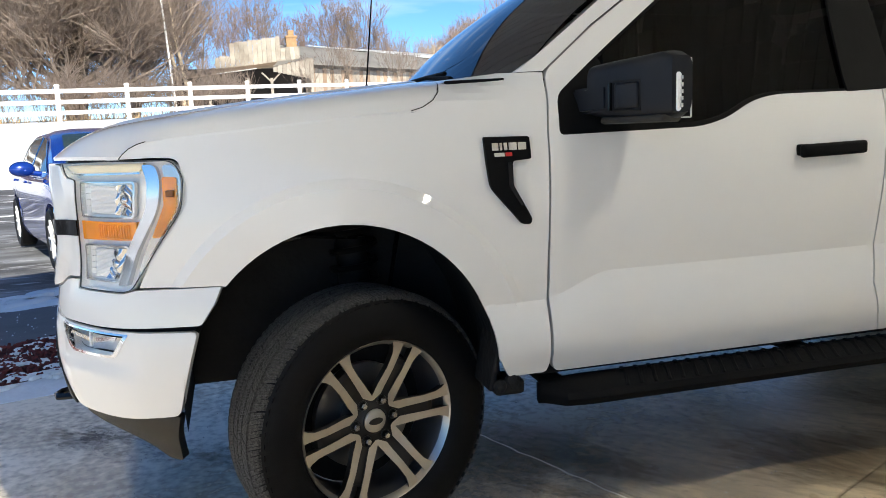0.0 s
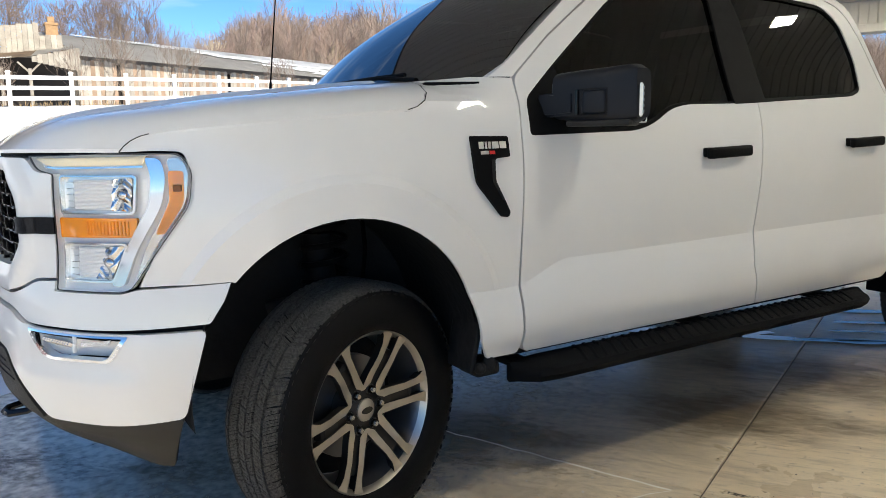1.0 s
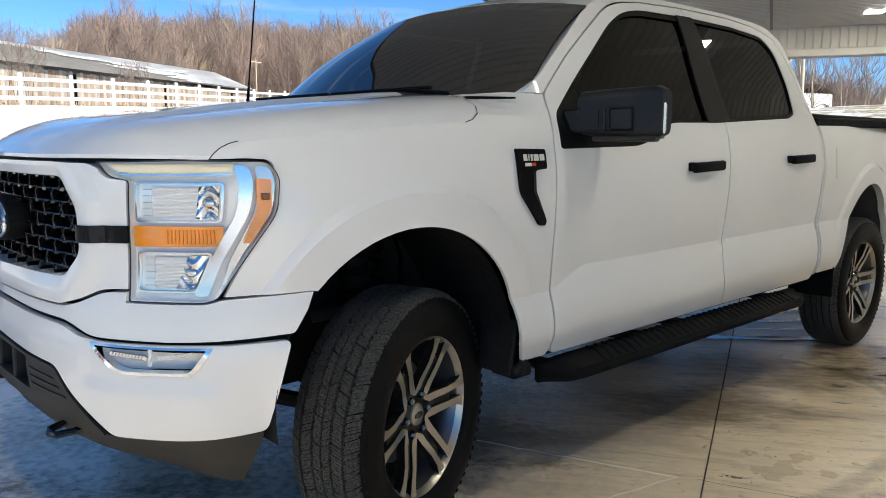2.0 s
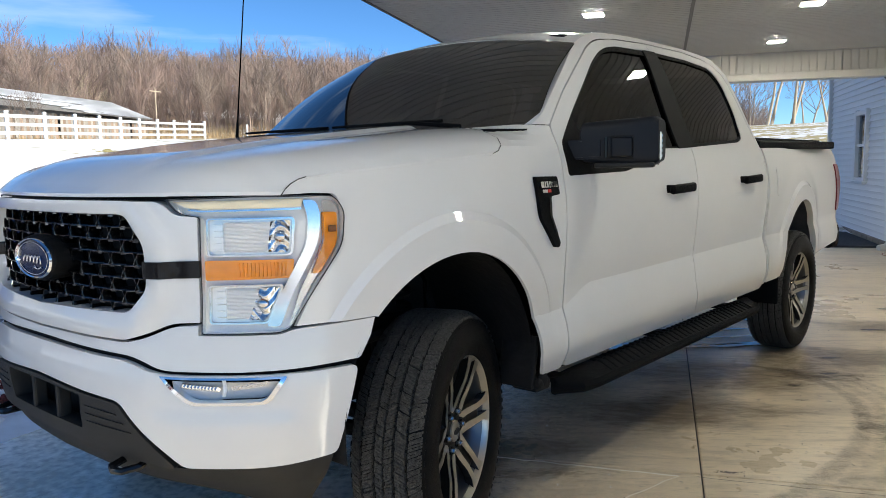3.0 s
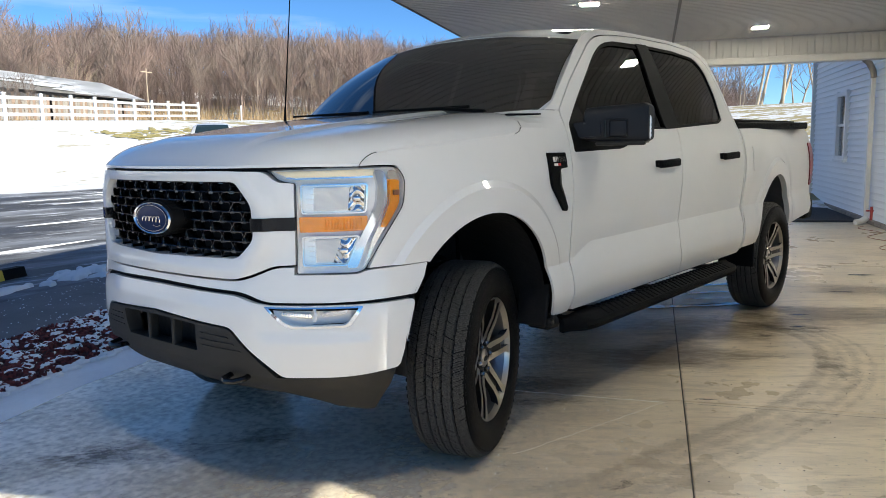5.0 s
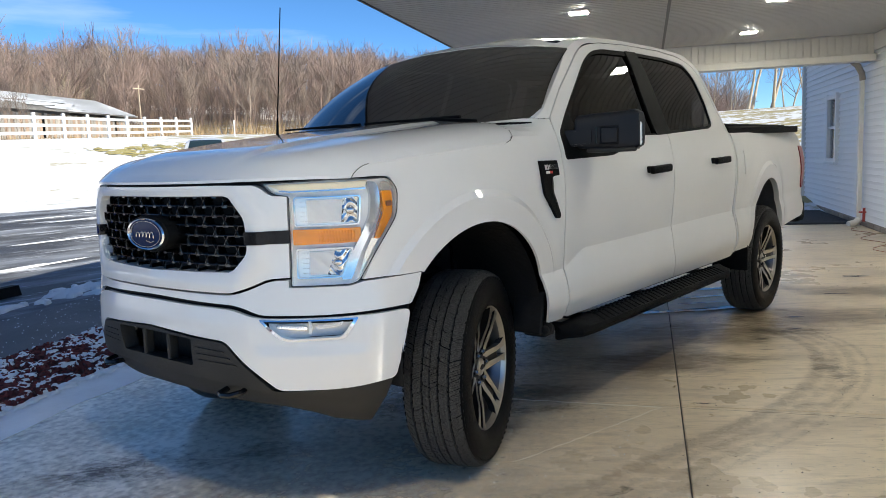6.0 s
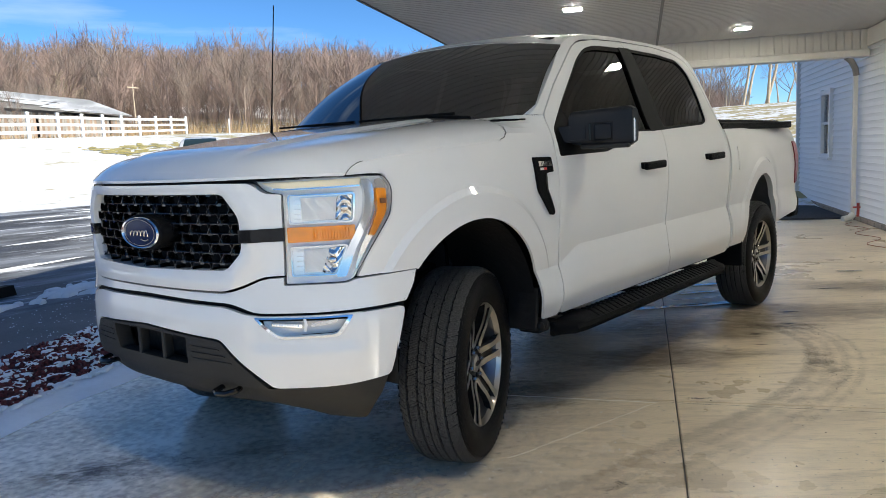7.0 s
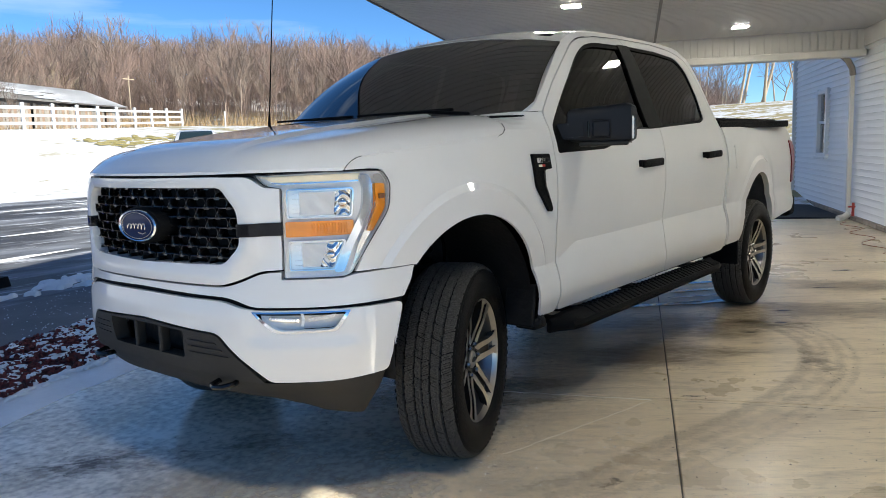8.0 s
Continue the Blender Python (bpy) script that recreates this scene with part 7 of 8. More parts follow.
# ---- cars ----
def lofted(name, sections, material, parent, label="", sm=True):
    """A closed body through cross sections of equal point counts."""
    bm = bmesh.new()
    rows = [[bm.verts.new(p) for p in s] for s in sections]
    n = len(rows[0])
    for a, b_ in zip(rows, rows[1:]):
        for i in range(n - 1):
            bm.faces.new((a[i], a[i + 1], b_[i + 1], b_[i]))
    bm.faces.new(rows[0])
    bm.faces.new(rows[-1])
    bmesh.ops.recalc_face_normals(bm, faces=bm.faces)
    return part(name, bm, material, parent, label, sm)

def small_car(name, label, paint, m, scale=1.0, height=1.47):
    """A small sedan, nose towards -x."""
    root = empty(name, label, "car", m @ Matrix.Scale(scale, 4))
    body_top = curve1([-2.22, -2.12, -1.75, -1.0, 0.0, 1.5, 2.05, 2.25], [0.56, 0.74, 0.87, 0.975, 0.97, 1.02, 1.04, 0.93])
    half_w = curve1([-2.22, -2.05, -1.7, -1.0, 1.2, 1.8, 2.25], [0.58, 0.74, 0.85, 0.895, 0.895, 0.86, 0.74])
    secs = []
    for x in np.linspace(-2.22, 2.25, 90):
        w, t = half_w(x), body_top(x)
        low = 0.0
        for cx in (-1.32, 1.36):
            if abs(x - cx) < 0.375:
                low = 0.33 + math.sqrt(0.375 ** 2 - (x - cx) ** 2)
        pr = [(0, t + 0.03), (w * 0.55, t + 0.022), (w * 0.86, t - 0.01), (w * 0.965, t - 0.07), (w, t - 0.17), (w * 0.99, 0.66), (w * 0.975, 0.50), (w * 0.985, 0.34), (w * 0.95, 0.22), (0, 0.20)]
        pr = [(y, max(z, min(low, t - 0.19)) if 3 < i < 9 else z) for i, (y, z) in enumerate(pr)]
        secs.append([(x, -p, z) for p, z in reversed(pr)][:-1] + [(x, p, z) for p, z in pr])
    lofted("body", secs, paint, root)
    dz = height - 1.47
    roof_z = curve1([-1.02, -0.55, -0.1, 0.4, 1.0, 1.5, 1.95, 2.15], [0.97, 1.215 + dz * 0.5, 1.395 + dz, 1.465 + dz, 1.45 + dz, 1.345 + dz, 1.13 + dz * 0.4, 1.03])
    def gy(x, z):
        """Half width of the cabin's side at a height."""
        k = (z - 0.96) / (1.46 + dz - 0.96)
        return 0.80 - 0.20 * k - 0.05 * k * k - 0.10 * ss(1.2, 2.2, x) - 0.05 * ss(-0.2, -1.0, x) 
    gs = []
    for x in np.linspace(-1.0, 2.14, 40):
        z = roof_z(x)
        e = max(0.97, z - 0.05)
        gs.append([(x, -gy(x, 0.94), 0.94), (x, -gy(x, e), e), (x, -gy(x, z) + 0.07, z - 0.012), (x, -0.3, z + 0.012), (x, 0.3, z + 0.012), (x, gy(x, z) - 0.07, z - 0.012), (x, gy(x, e), e), (x, gy(x, 0.94), 0.94)])
    lofted("cabin", gs, paint, root)
    # glass: windshield, rear window, two windows a side
    def screen(nm, xa, xb, wa, wb, sgn):
        ol = [(-wa, 0.0, 0), (wa, 0.0, 0), (wb, 1.0, 0), (-wb, 1.0, 0)]
        def fn(y, t, o):
            x = xa + (xb - xa) * t
            return (x - sgn * 0.010, y, roof_z(x) + 0.013 - 0.025 * (abs(y) / 0.6) ** 4 + 0.010 + o)
        panel(nm, fillet(ol, 0.05), fn, M_glass_car, root, step=0.08, depth=0.004, label="dark car window")
    screen("windshield", -0.86, -0.14, 0.60, 0.50, 1)
    screen("rear_window", 1.95, 1.30, 0.50, 0.46, -1)
    for sg in (-1, 1):
        fn = lambda x, z, o, sg=sg: (x, sg * (gy(x, z) + o), z)
        for k, ol in enumerate(([(-0.62, 1.005, 0.02), (-0.50, 1.07, 0.03), (-0.02, 1.325 + dz, 0.05), (0.40, 1.385 + dz, 0.02), (0.40, 1.01, 0.02)], [(0.47, 1.01, 0.02), (0.47, 1.385 + dz, 0.02), (0.92, 1.375 + dz, 0.08), (1.32, 1.28 + dz, 0.08), (1.62, 1.11, 0.06), (1.52, 1.035, 0.03)])):
            f = fillet(ol, 0.02)
            panel("side_window", f, fn, M_glass_car, root, step=0.08, depth=0.004, off=0.007, label="dark car window")
            bm = bmesh.new()
            ring = [fn(q[0], q[1], 0.010) for q in f]
            tube(bm, ring + ring[:1], 0.007, 5)
            part("window_trim", bm, M_chrome, root, "chrome window trim", True)
        bm = bmesh.new()
        bmesh.ops.create_icosphere(bm, subdivisions=3, radius=1.0, matrix=pose(-0.50, sg * 0.99, 1.05) @ Matrix.Diagonal((0.085, 0.13, 0.085, 1)))
        tube(bm, [(-0.50, sg * 0.80, 0.985), (-0.49, sg * 0.92, 1.01)], 0.03, 8)
        part("mirror", bm, paint, root, "", True)
        for x in (0.20, 1.18):
            part("handle", box_bm((0.17, 0.03, 0.03), pose(x, sg * 0.895, 0.885), 0.01), paint, root)
        bm = bmesh.new()
        rows = []
        for k in range(9):
            t = k / 8
            y, x, hh = 0.40 + 0.42 * t, -2.13 + 0.46 * t ** 2.0, 0.035 + 0.040 * t
            rows.append([bm.verts.new((x - 0.035, sg * y, 0.70 + 0.07 * t - hh)), bm.verts.new((x - 0.045, sg * y, 0.70 + 0.07 * t)), bm.verts.new((x - 0.015, sg * y, 0.70 + 0.07 * t + hh))])
        for a, b_ in zip(rows, rows[1:]):
            for i in range(2):
                bm.faces.new((a[i], b_[i], b_[i + 1], a[i + 1]))
        if sg > 0:
            bmesh.ops.reverse_faces(bm, faces=bm.faces[:])
        part("headlight", bm, M_carlamp, root, "clear swept headlight", True)
        bm = bmesh.new()
        tube(bm, [(-2.20, sg * 0.44, 0.36), (-2.17, sg * 0.58, 0.36), (-2.10, sg * 0.72, 0.38), (-2.09, sg * 0.73, 0.48), (-2.15, sg * 0.60, 0.48), (-2.20, sg * 0.46, 0.47), (-2.20, sg * 0.44, 0.36)], 0.010, 8)
        part("fog_trim", bm, M_chrome, root, "chrome fog lamp trim", True)
        for x in (-1.32, 1.36):
            wh = new("car_wheel")
            wh.parent = root
            wh.matrix_basis = pose(x, sg * 0.80, 0.33)
            part("car_tyre", lathe([(0.22, -0.09), (0.30, -0.10), (0.325, -0.08), (0.33, 0.0), (0.325, 0.08), (0.30, 0.10), (0.22, 0.09)], 40), M_rubber, wh, "", True)
            part("car_rim", lathe([(0.0, sg * 0.06), (0.08, sg * 0.07), (0.20, sg * 0.05), (0.225, sg * 0.09)], 30), M_barrel, wh, "", True)
            for k in range(10):
                part("car_spoke", box_bm((0.19, 0.025, 0.026), Matrix.Rotation(radians(36 * k), 4, "Y") @ pose(0.115, sg * 0.08, 0), 0.005, 1), M_satin, wh)
    part("grille", box_bm((0.05, 0.90, 0.10), pose(-2.215, 0, 0.60), 0.02), M_plastic, root)
    part("lower_grille", box_bm((0.05, 1.25, 0.13), pose(-2.205, 0, 0.33), 0.03), M_plastic, root)
    return root
M_glass_car = mat("car_glass", (0.02, 0.035, 0.035), 0.04, spec=0.8)
small_car("blue_car", "bright blue compact sedan parked nose-in on asphalt", M_bluepaint, pose(-1.80, 7.0, 0.03, 0, 0, 110), 1.0, 1.49)
small_car("white_car", "white car far off beyond the snow bank", M_carwhite, pose(14.95, 23.7, ground_h(14.95, 23.7) - 0.08, 0, 0, 57), 1.15, 1.49)

sheet("litter_strip", wobble([(-40, 29), (-20, 29.5), (-6, 30.5), (3, 34.0), (6, 38), (2, 50), (-40, 50)], 0.8, 1.2, 6), M_litter, 0.03, "brown leaf litter under the bare trees", "ground", 2.5)
# ---- fence ----
def fence():
    xs = []
    for way in (-1, 1):
        x = 0.58
        while -34 < x < 33.5:
            if way > 0 or x < 0.5:
                xs.append(x)
            slope = (fence_y(x + 0.5) - fence_y(x)) / 0.5
            x += way * (2.46 if x < 7 else 2.72) / math.hypot(1, slope)
    pts = [Vector((x, fence_y(x), ground_h(x, fence_y(x)))) for x in sorted(xs)]
    root = empty("fence", "white three-rail vinyl fence along the snowy bank", "fence")
    bm = box_bm((0.15, 0.15, 1.34), pose(0, 0, 0.62))
    add_box(bm, (0.19, 0.19, 0.03), pose(0, 0, 1.30))
    add_box(bm, (0.13, 0.13, 0.03), pose(0, 0, 1.33))
    post = part("post", bm, M_fence, root)
    post.location = pts[0]
    for p in pts[1:]:
        o = new("post", post.data)
        o.parent = root
        o.location = p
    for a, b_ in zip(pts, pts[1:]):
        d = b_ - a
        q = d.to_track_quat("X", "Z").to_matrix().to_4x4()
        for z in (0.30, 0.70, 1.10):
            part("rail", box_bm((d.length - 0.02, 0.05, 0.15), Matrix.Translation((a + b_) / 2 + Vector((0, 0, z))) @ q), M_fence, root)
fence()

# ---- barn ----
def barn():
    ax, ay, ang = 6.6, 61.5, 30.5
    L, D = 44.0, 9.0
    gz = 3.3
    m = pose(ax, ay, gz, 0, 0, ang)
    root = empty("barn", "long old timber barn with snowy metal roof", "barn", m)
    eave, ridge = 4.4, 6.1
    # front wall of upright boards, in bays
    n = 110
    for i in range(n):
        w = L / n
        if i % 31 == 9:
            continue
        hh = eave - 0.05 * (i % 3)
        part("board", box_bm((w * 0.94, 0.05, hh), pose((i + 0.5) * w, 0.0 + 0.01 * (i % 2), hh / 2 - 0.6)), M_barnred if (i * 7) % 5 < 2 else M_barnwood, root)
    # dark sheet behind the boards stands for the barn's shaded interior
    part("inside", box_bm((L - 0.4, 0.1, eave - 0.5), pose(L / 2, 0.5, eave / 2 - 0.5)), M_inner_shade, root)
    part("back_wall", box_bm((L, 0.15, eave), pose(L / 2, D, eave / 2)), M_barnwood, root)
    for x in (0.1, L - 0.1):
        bm = bmesh.new()
        v = [bm.verts.new((x, y, z)) for y, z in ((0, -0.6), (D, -0.6), (D, eave), (D / 2, ridge), (0, eave))]
        bm.faces.new(v)
        bmesh.ops.solidify(bm, geom=bm.faces[:], thickness=0.12)
        part("gable", bm, M_barnwood, root)
    for k in range(22):
        x0, x1 = -0.5 + k * (L + 1) / 22, -0.5 + (k + 1) * (L + 1) / 22
        for sgn in (0, 1):
            bm = bmesh.new()
            y0, y1 = (-0.9, D / 2) if sgn == 0 else (D + 0.9, D / 2)
            v = [bm.verts.new(p) for p in ((x0 + 0.01, y0, eave - 0.45), (x1 - 0.01, y0, eave - 0.45), (x1 - 0.01, y1, ridge), (x0 + 0.01, y1, ridge))]
            bm.faces.new(v if sgn == 0 else v[::-1])
            bmesh.ops.solidify(bm, geom=bm.faces[:], thickness=-0.08)
            part("roof_sheet", bm, M_barnroof, root)
    # snow left on the roof, more towards the far end
    r2 = random.Random(5)
    vv, ff = [], []
    sl = (ridge - eave + 0.45) / (D / 2 + 0.9)
    for k in range(150):
        x = L * (0.10 + 0.9 * r2.random() ** 0.75)
        far = x / L
        wide = r2.uniform(1.5, 4.0) * (0.6 + 0.8 * far)
        y = max(-0.7, D / 2 - 0.1 - abs(r2.gauss(0, 0.25 + 4.2 * max(0.0, far - 0.30))))
        ln = r2.uniform(0.10, 0.40) * (0.5 + 2.0 * far)
        o = len(vv)
        for i in range(14):
            a = 2 * math.pi * i / 14
            rr = 1 + 0.4 * noise.noise(Vector((math.cos(a) + k, math.sin(a), k * 0.3)))
            px, py = min(L + 0.4, x + wide * rr * math.cos(a)), max(-0.88, min(D / 2, y + ln * rr * math.sin(a)))
            vv.append((px, py, eave - 0.45 + sl * (py + 0.9) + 0.13))
        ff.append(tuple(range(o, o + 14)))
    sn = mesh_ob("roof_snow", vv, ff, M_snow, root, "patches of snow on the roof")
    sn["kind"] = "stuff"
    # false front with porch roof
    fr = empty("old_storefront", "weathered grey timber storefront with a stepped false front", "shed", pose(-1.0, 57.5, 3.3))
    def boards(x0, x1, z0, z1, y, mt, rise=0.0, fall=None):
        k = int((x1 - x0) / 0.32)
        for i in range(k):
            w = (x1 - x0) / k
            za, zb = z0 + (rise if fall is None else fall) * (i + 0.5) / k, z1 + rise * (i + 0.5) / k + 0.03 * ((i * 5) % 3 - 1)
            part("board", box_bm((w * 0.95, 0.06, zb - za), pose(x0 + (i + 0.5) * w, y, (za + zb) / 2)), mt, fr)
    boards(1.24, 5.06, 3.6, 5.47, 1.5, M_barnwood, 0.5)
    boards(5.06, 6.54, 4.1, 5.10, 1.5, M_barnwood, 0.14)
    boards(0.08, 1.24, 3.4, 4.42, 1.6, M_barnwood, 0.1)
    boards(-3.2, 7.0, -0.5, 3.0, 3.0, M_barnred)
    # dark sheet puts the shade under the porch roof into colour
    part("dark_porch", box_bm((10.2, 0.1, 3.9), pose(1.9, 2.6, 1.7)), M_inner_shade, fr)
    bm = bmesh.new()
    v = [bm.verts.new(p) for p in ((-3.6, -1.4, 2.44), (4.3, -1.4, 3.40), (5.2, 2.0, 4.2), (-1.6, 2.0, 3.5))]
    bm.faces.new(v)
    bmesh.ops.solidify(bm, geom=bm.faces[:], thickness=-0.12)
    part("porch_roof", bm, mat("rusty_roof", (0.30, 0.22, 0.15), 0.7, var=0.4, scale=1.5), fr)
    boards(4.25, 7.25, 3.05, 3.40, -1.45, M_barnwood, 0.65, -0.6)
    bm = bmesh.new()
    v = [bm.verts.new(p) for p in ((4.2, -1.5, 3.42), (7.3, -1.5, 4.10), (7.0, 3.0, 4.6), (5.0, 2.0, 4.25))]
    bm.faces.new(v)
    bmesh.ops.solidify(bm, geom=bm.faces[:], thickness=-0.1)
    part("side_roof", bm, M_barnroof, fr)
    for x in (-3.2, -0.4, 2.4, 4.1, 7.1):
        part("porch_post", box_bm((0.2, 0.2, 3.4), pose(x, -1.3, 0.9)), M_barnwood, fr)
    bm = bmesh.new()
    for dx in (-1, 1):
        tube(bm, [(4.1, -1.3, 2.3), (4.1 + dx * 0.7, -1.3, 3.0)], 0.07, 6)
    part("brace", bm, M_barnwood, fr)
    part("porch_snow", box_bm((3.0, 0.3, 0.05), pose(1.6, -1.25, 3.13, 0, -7.0, 0), 0.02, 1), M_snow, fr, "line of snow on the roof edge")
    ch = empty("chimney", "square brick chimney behind the old storefront", "chimney", pose(5.4, 64.5, 3.6))
    part("stack", box_bm((0.85, 0.85, 6.3), pose(0, 0, 3.15)), M_chimney, ch)
    part("cap", box_bm((0.98, 0.98, 0.2), pose(0, 0, 6.3), 0.04), M_chimney, ch)
    part("pot", box_bm((0.5, 0.5, 0.5), pose(0, 0, 6.62), 0.05), M_chimney, ch)
barn()

def far_house():
    root = empty("far_house", "white two-storey house with blue-grey siding far off", "house", pose(127, 54, ground_h(127, 54) - 0.2, 0, 0, 66))
    for z, d, mt in ((1.4, 0.0, mat("pale_blue_siding", (0.55, 0.62, 0.70), 0.6, var=0.1, scale=1)), (4.4, 1.6, M_siding)):
        part("wall", box_bm((16, 7, 3.0), pose(0, d, z)), mt, root)
        bm = bmesh.new()
        v = [bm.verts.new(p) for p in ((-8.4, d - 4.0, z + 1.4), (8.4, d - 4.0, z + 1.4), (8.4, d, z + 3.0), (-8.4, d, z + 3.0), (8.4, d + 4.0, z + 1.4), (-8.4, d + 4.0, z + 1.4))]
        bm.faces.new((v[0], v[1], v[2], v[3]))
        bm.faces.new((v[3], v[2], v[4], v[5]))
        bmesh.ops.solidify(bm, geom=bm.faces[:], thickness=0.15)
        part("roof", bm, mat("brown_roof", (0.20, 0.15, 0.12), 0.8, var=0.2, scale=2), root)
        for x in (-5.5, -2.0, 2.2, 5.6):
            wn_ = part("window", box_bm((1.1, 0.08, 1.3), pose(x, d - 3.53, z + 0.1), 0.02), M_fence, root)
            part("pane", box_bm((0.9, 0.04, 1.1), pose(x, d - 3.57, z + 0.1)), M_glass_car, wn_)
far_house()

# ---- trees ----
def grow(verts, faces, p, d, length, r, depth, rng, spread=0.55, up=0.15, kids=(2, 4), shrink=0.68, bend=0.25, thin=0.004, sides=4, dens=1.0):
    """A branch of a few bent lengths; it sheds thinner branches on its way."""
    n = 3 if depth > 1 else 2 if depth else 1
    q = Vector(d).normalized()
    pts = [Vector(p)]
    for i in range(n):
        q = (q + Vector((rng.uniform(-1, 1), rng.uniform(-1, 1), rng.uniform(-1, 1) + up)) * bend).normalized()
        pts.append(pts[-1] + q * length / n)
    r1 = max(thin, r * 0.55)
    o = len(verts)
    k = sides if depth > 1 else 3
    for i, c in enumerate(pts):
        t = (pts[min(i + 1, n)] - pts[max(i - 1, 0)]).normalized()
        s = t.orthogonal().normalized()
        b2 = t.cross(s)
        rad = r + (r1 - r) * i / n
        for j in range(k):
            a = 2 * math.pi * j / k
            verts.append(c + s * rad * math.cos(a) + b2 * rad * math.sin(a))
    for i in range(n):
        for j in range(k):
            faces.append((o + i * k + j, o + i * k + (j + 1) % k, o + (i + 1) * k + (j + 1) % k, o + (i + 1) * k + j))
    if depth <= 0:
        return
    for c in range(rng.randint(*kids)):
        t = rng.uniform(0.35, 1.0)
        i = min(n - 1, int(t * n))
        base = pts[i].lerp(pts[i + 1], t * n - i)
        side_ = Vector((rng.uniform(-1, 1), rng.uniform(-1, 1), rng.uniform(-0.4, 1)))
        grow(verts, faces, base, (q + side_ * spread * 1.6).normalized(), length * shrink * rng.uniform(0.75, 1.15), max(thin, r1 * rng.uniform(0.55, 0.85)), depth - 1, rng, spread, up, kids, shrink, bend, thin, sides)

def bare_tree(name, label, x, y, height, seed, depth=4, stems=1, r=0.16, bark=None, twig=None, kids=(3, 5), spread=0.5, up=0.3, thin=0.008, shrink=0.66, z=None, low=0.22, rise=0.2):
    rng = random.Random(seed)
    root = empty(name, label, "tree", pose(x, y, (ground_h(x, y) if z is None else z) - 0.1))
    tv, tf = [], []
    tops = []
    for s in range(stems):
        lean = Vector((rng.uniform(-0.25, 0.25), rng.uniform(-0.25, 0.25), 1)) if stems > 1 else Vector((rng.uniform(-0.05, 0.05), rng.uniform(-0.05, 0.05), 1))
        n = 6
        q = lean.normalized()
        pts = [Vector((rng.uniform(-0.3, 0.3) * (stems > 1), rng.uniform(-0.3, 0.3) * (stems > 1), 0))]
        for i in range(n):
            q = (q + Vector((rng.uniform(-1, 1), rng.uniform(-1, 1), 0.4)) * 0.09).normalized()
            pts.append(pts[-1] + q * height * 0.8 / n)
        o, k = len(tv), 7
        for i, c in enumerate(pts):
            rad = r * (1.25 if i == 0 else 1 - 0.85 * i / n)
            for j in range(k):
                a = 2 * math.pi * j / k
                tv.append(c + Vector((rad * math.cos(a), rad * math.sin(a), 0)))
        for i in range(n):
            for j in range(k):
                tf.append((o + i * k + j, o + i * k + (j + 1) % k, o + (i + 1) * k + (j + 1) % k, o + (i + 1) * k + j))
        tops.append(pts)
    mesh_ob("trunk", tv, tf, bark or M_bark, root, smooth=True)
    cv, cf = [], []
    for pts in tops:
        for i in range(1, len(pts)):
            for c in range(rng.randint(*kids)):
                t = rng.random()
                base = pts[i - 1].lerp(pts[i], t)
                f = (i - 1 + t) / (len(pts) - 1)
                if f < low:
                    continue
                d = Vector((rng.uniform(-1, 1), rng.uniform(-1, 1), rng.uniform(rise, rise + 0.7) + f * 0.6))
                grow(cv, cf, base, d, height * 0.34 * (1.15 - 0.6 * f), max(thin, r * 0.42 * (1 - 0.7 * f)), depth - 1, rng, spread, up, kids, shrink, 0.22, thin)
    mesh_ob("crown", cv, cf, twig or M_twig, root)
    return root

def at_bearing(deg, d):
    return math.sin(radians(deg)) * d - 1.0, math.cos(radians(deg)) * d - 3.0

bx, by = at_bearing(-9.0, 46)
bare_tree("bare_tree", "huge spreading bare tree with a dense web of twigs", bx, by, 12.5, 3, 4, 4, 0.36, kids=(5, 8), spread=0.66, up=0.05, thin=0.008, shrink=0.66, low=0.07, rise=0.0)
bx, by = at_bearing(-15.5, 50)
bare_tree("bare_tree", "wide bare tree with dense brown twigs", bx, by, 12, 8, 4, 3, 0.30, twig=M_twig_red, kids=(5, 7), spread=0.66, up=0.05, thin=0.009, shrink=0.66, low=0.07, rise=0.0)
bx, by = at_bearing(-5.6, 62)
bare_tree("bare_tree", "wide bare tree with fine drooping grey twigs", bx, by, 12, 15, 4, 3, 0.24, kids=(5, 7), spread=0.62, up=0.05, thin=0.010, shrink=0.66, low=0.07, rise=0.0)
bx, by = at_bearing(-20, 54)
bare_tree("bare_tree", "bare tree with many thin brown branches", bx, by, 11, 16, 4, 2, 0.26, kids=(5, 7), spread=0.6, up=0.05, thin=0.010, shrink=0.66, low=0.07, rise=0.0)
bx, by = at_bearing(-2.0, 52)
bare_tree("bare_tree", "tall thin-stemmed bare tree beside the storefront", bx, by, 13, 21, 4, 2, 0.16, M_barklight, kids=(3, 5), spread=0.5, thin=0.010)
for i, (b_, d, h, kd) in enumerate(((0.8, 84, 11, 5), (3.0, 88, 12, 5), (8.2, 92, 11, 5), (9.8, 90, 12.5, 5), (11.6, 96, 9.5, 5), (-18, 70, 13, 5), (5.3, 95, 11, 5), (-23, 66, 13, 5), (-1.5, 80, 12, 5))):
    bx, by = at_bearing(b_, d)
    bare_tree("bare_tree", "tall bare tree with fine grey-brown twigs behind the barn", bx, by, h, 40 + i, 4, 2, 0.16, twig=M_twig if i % 2 else M_twig_red, kids=(3, 4), thin=0.012, spread=0.42, up=0.45, low=0.12)
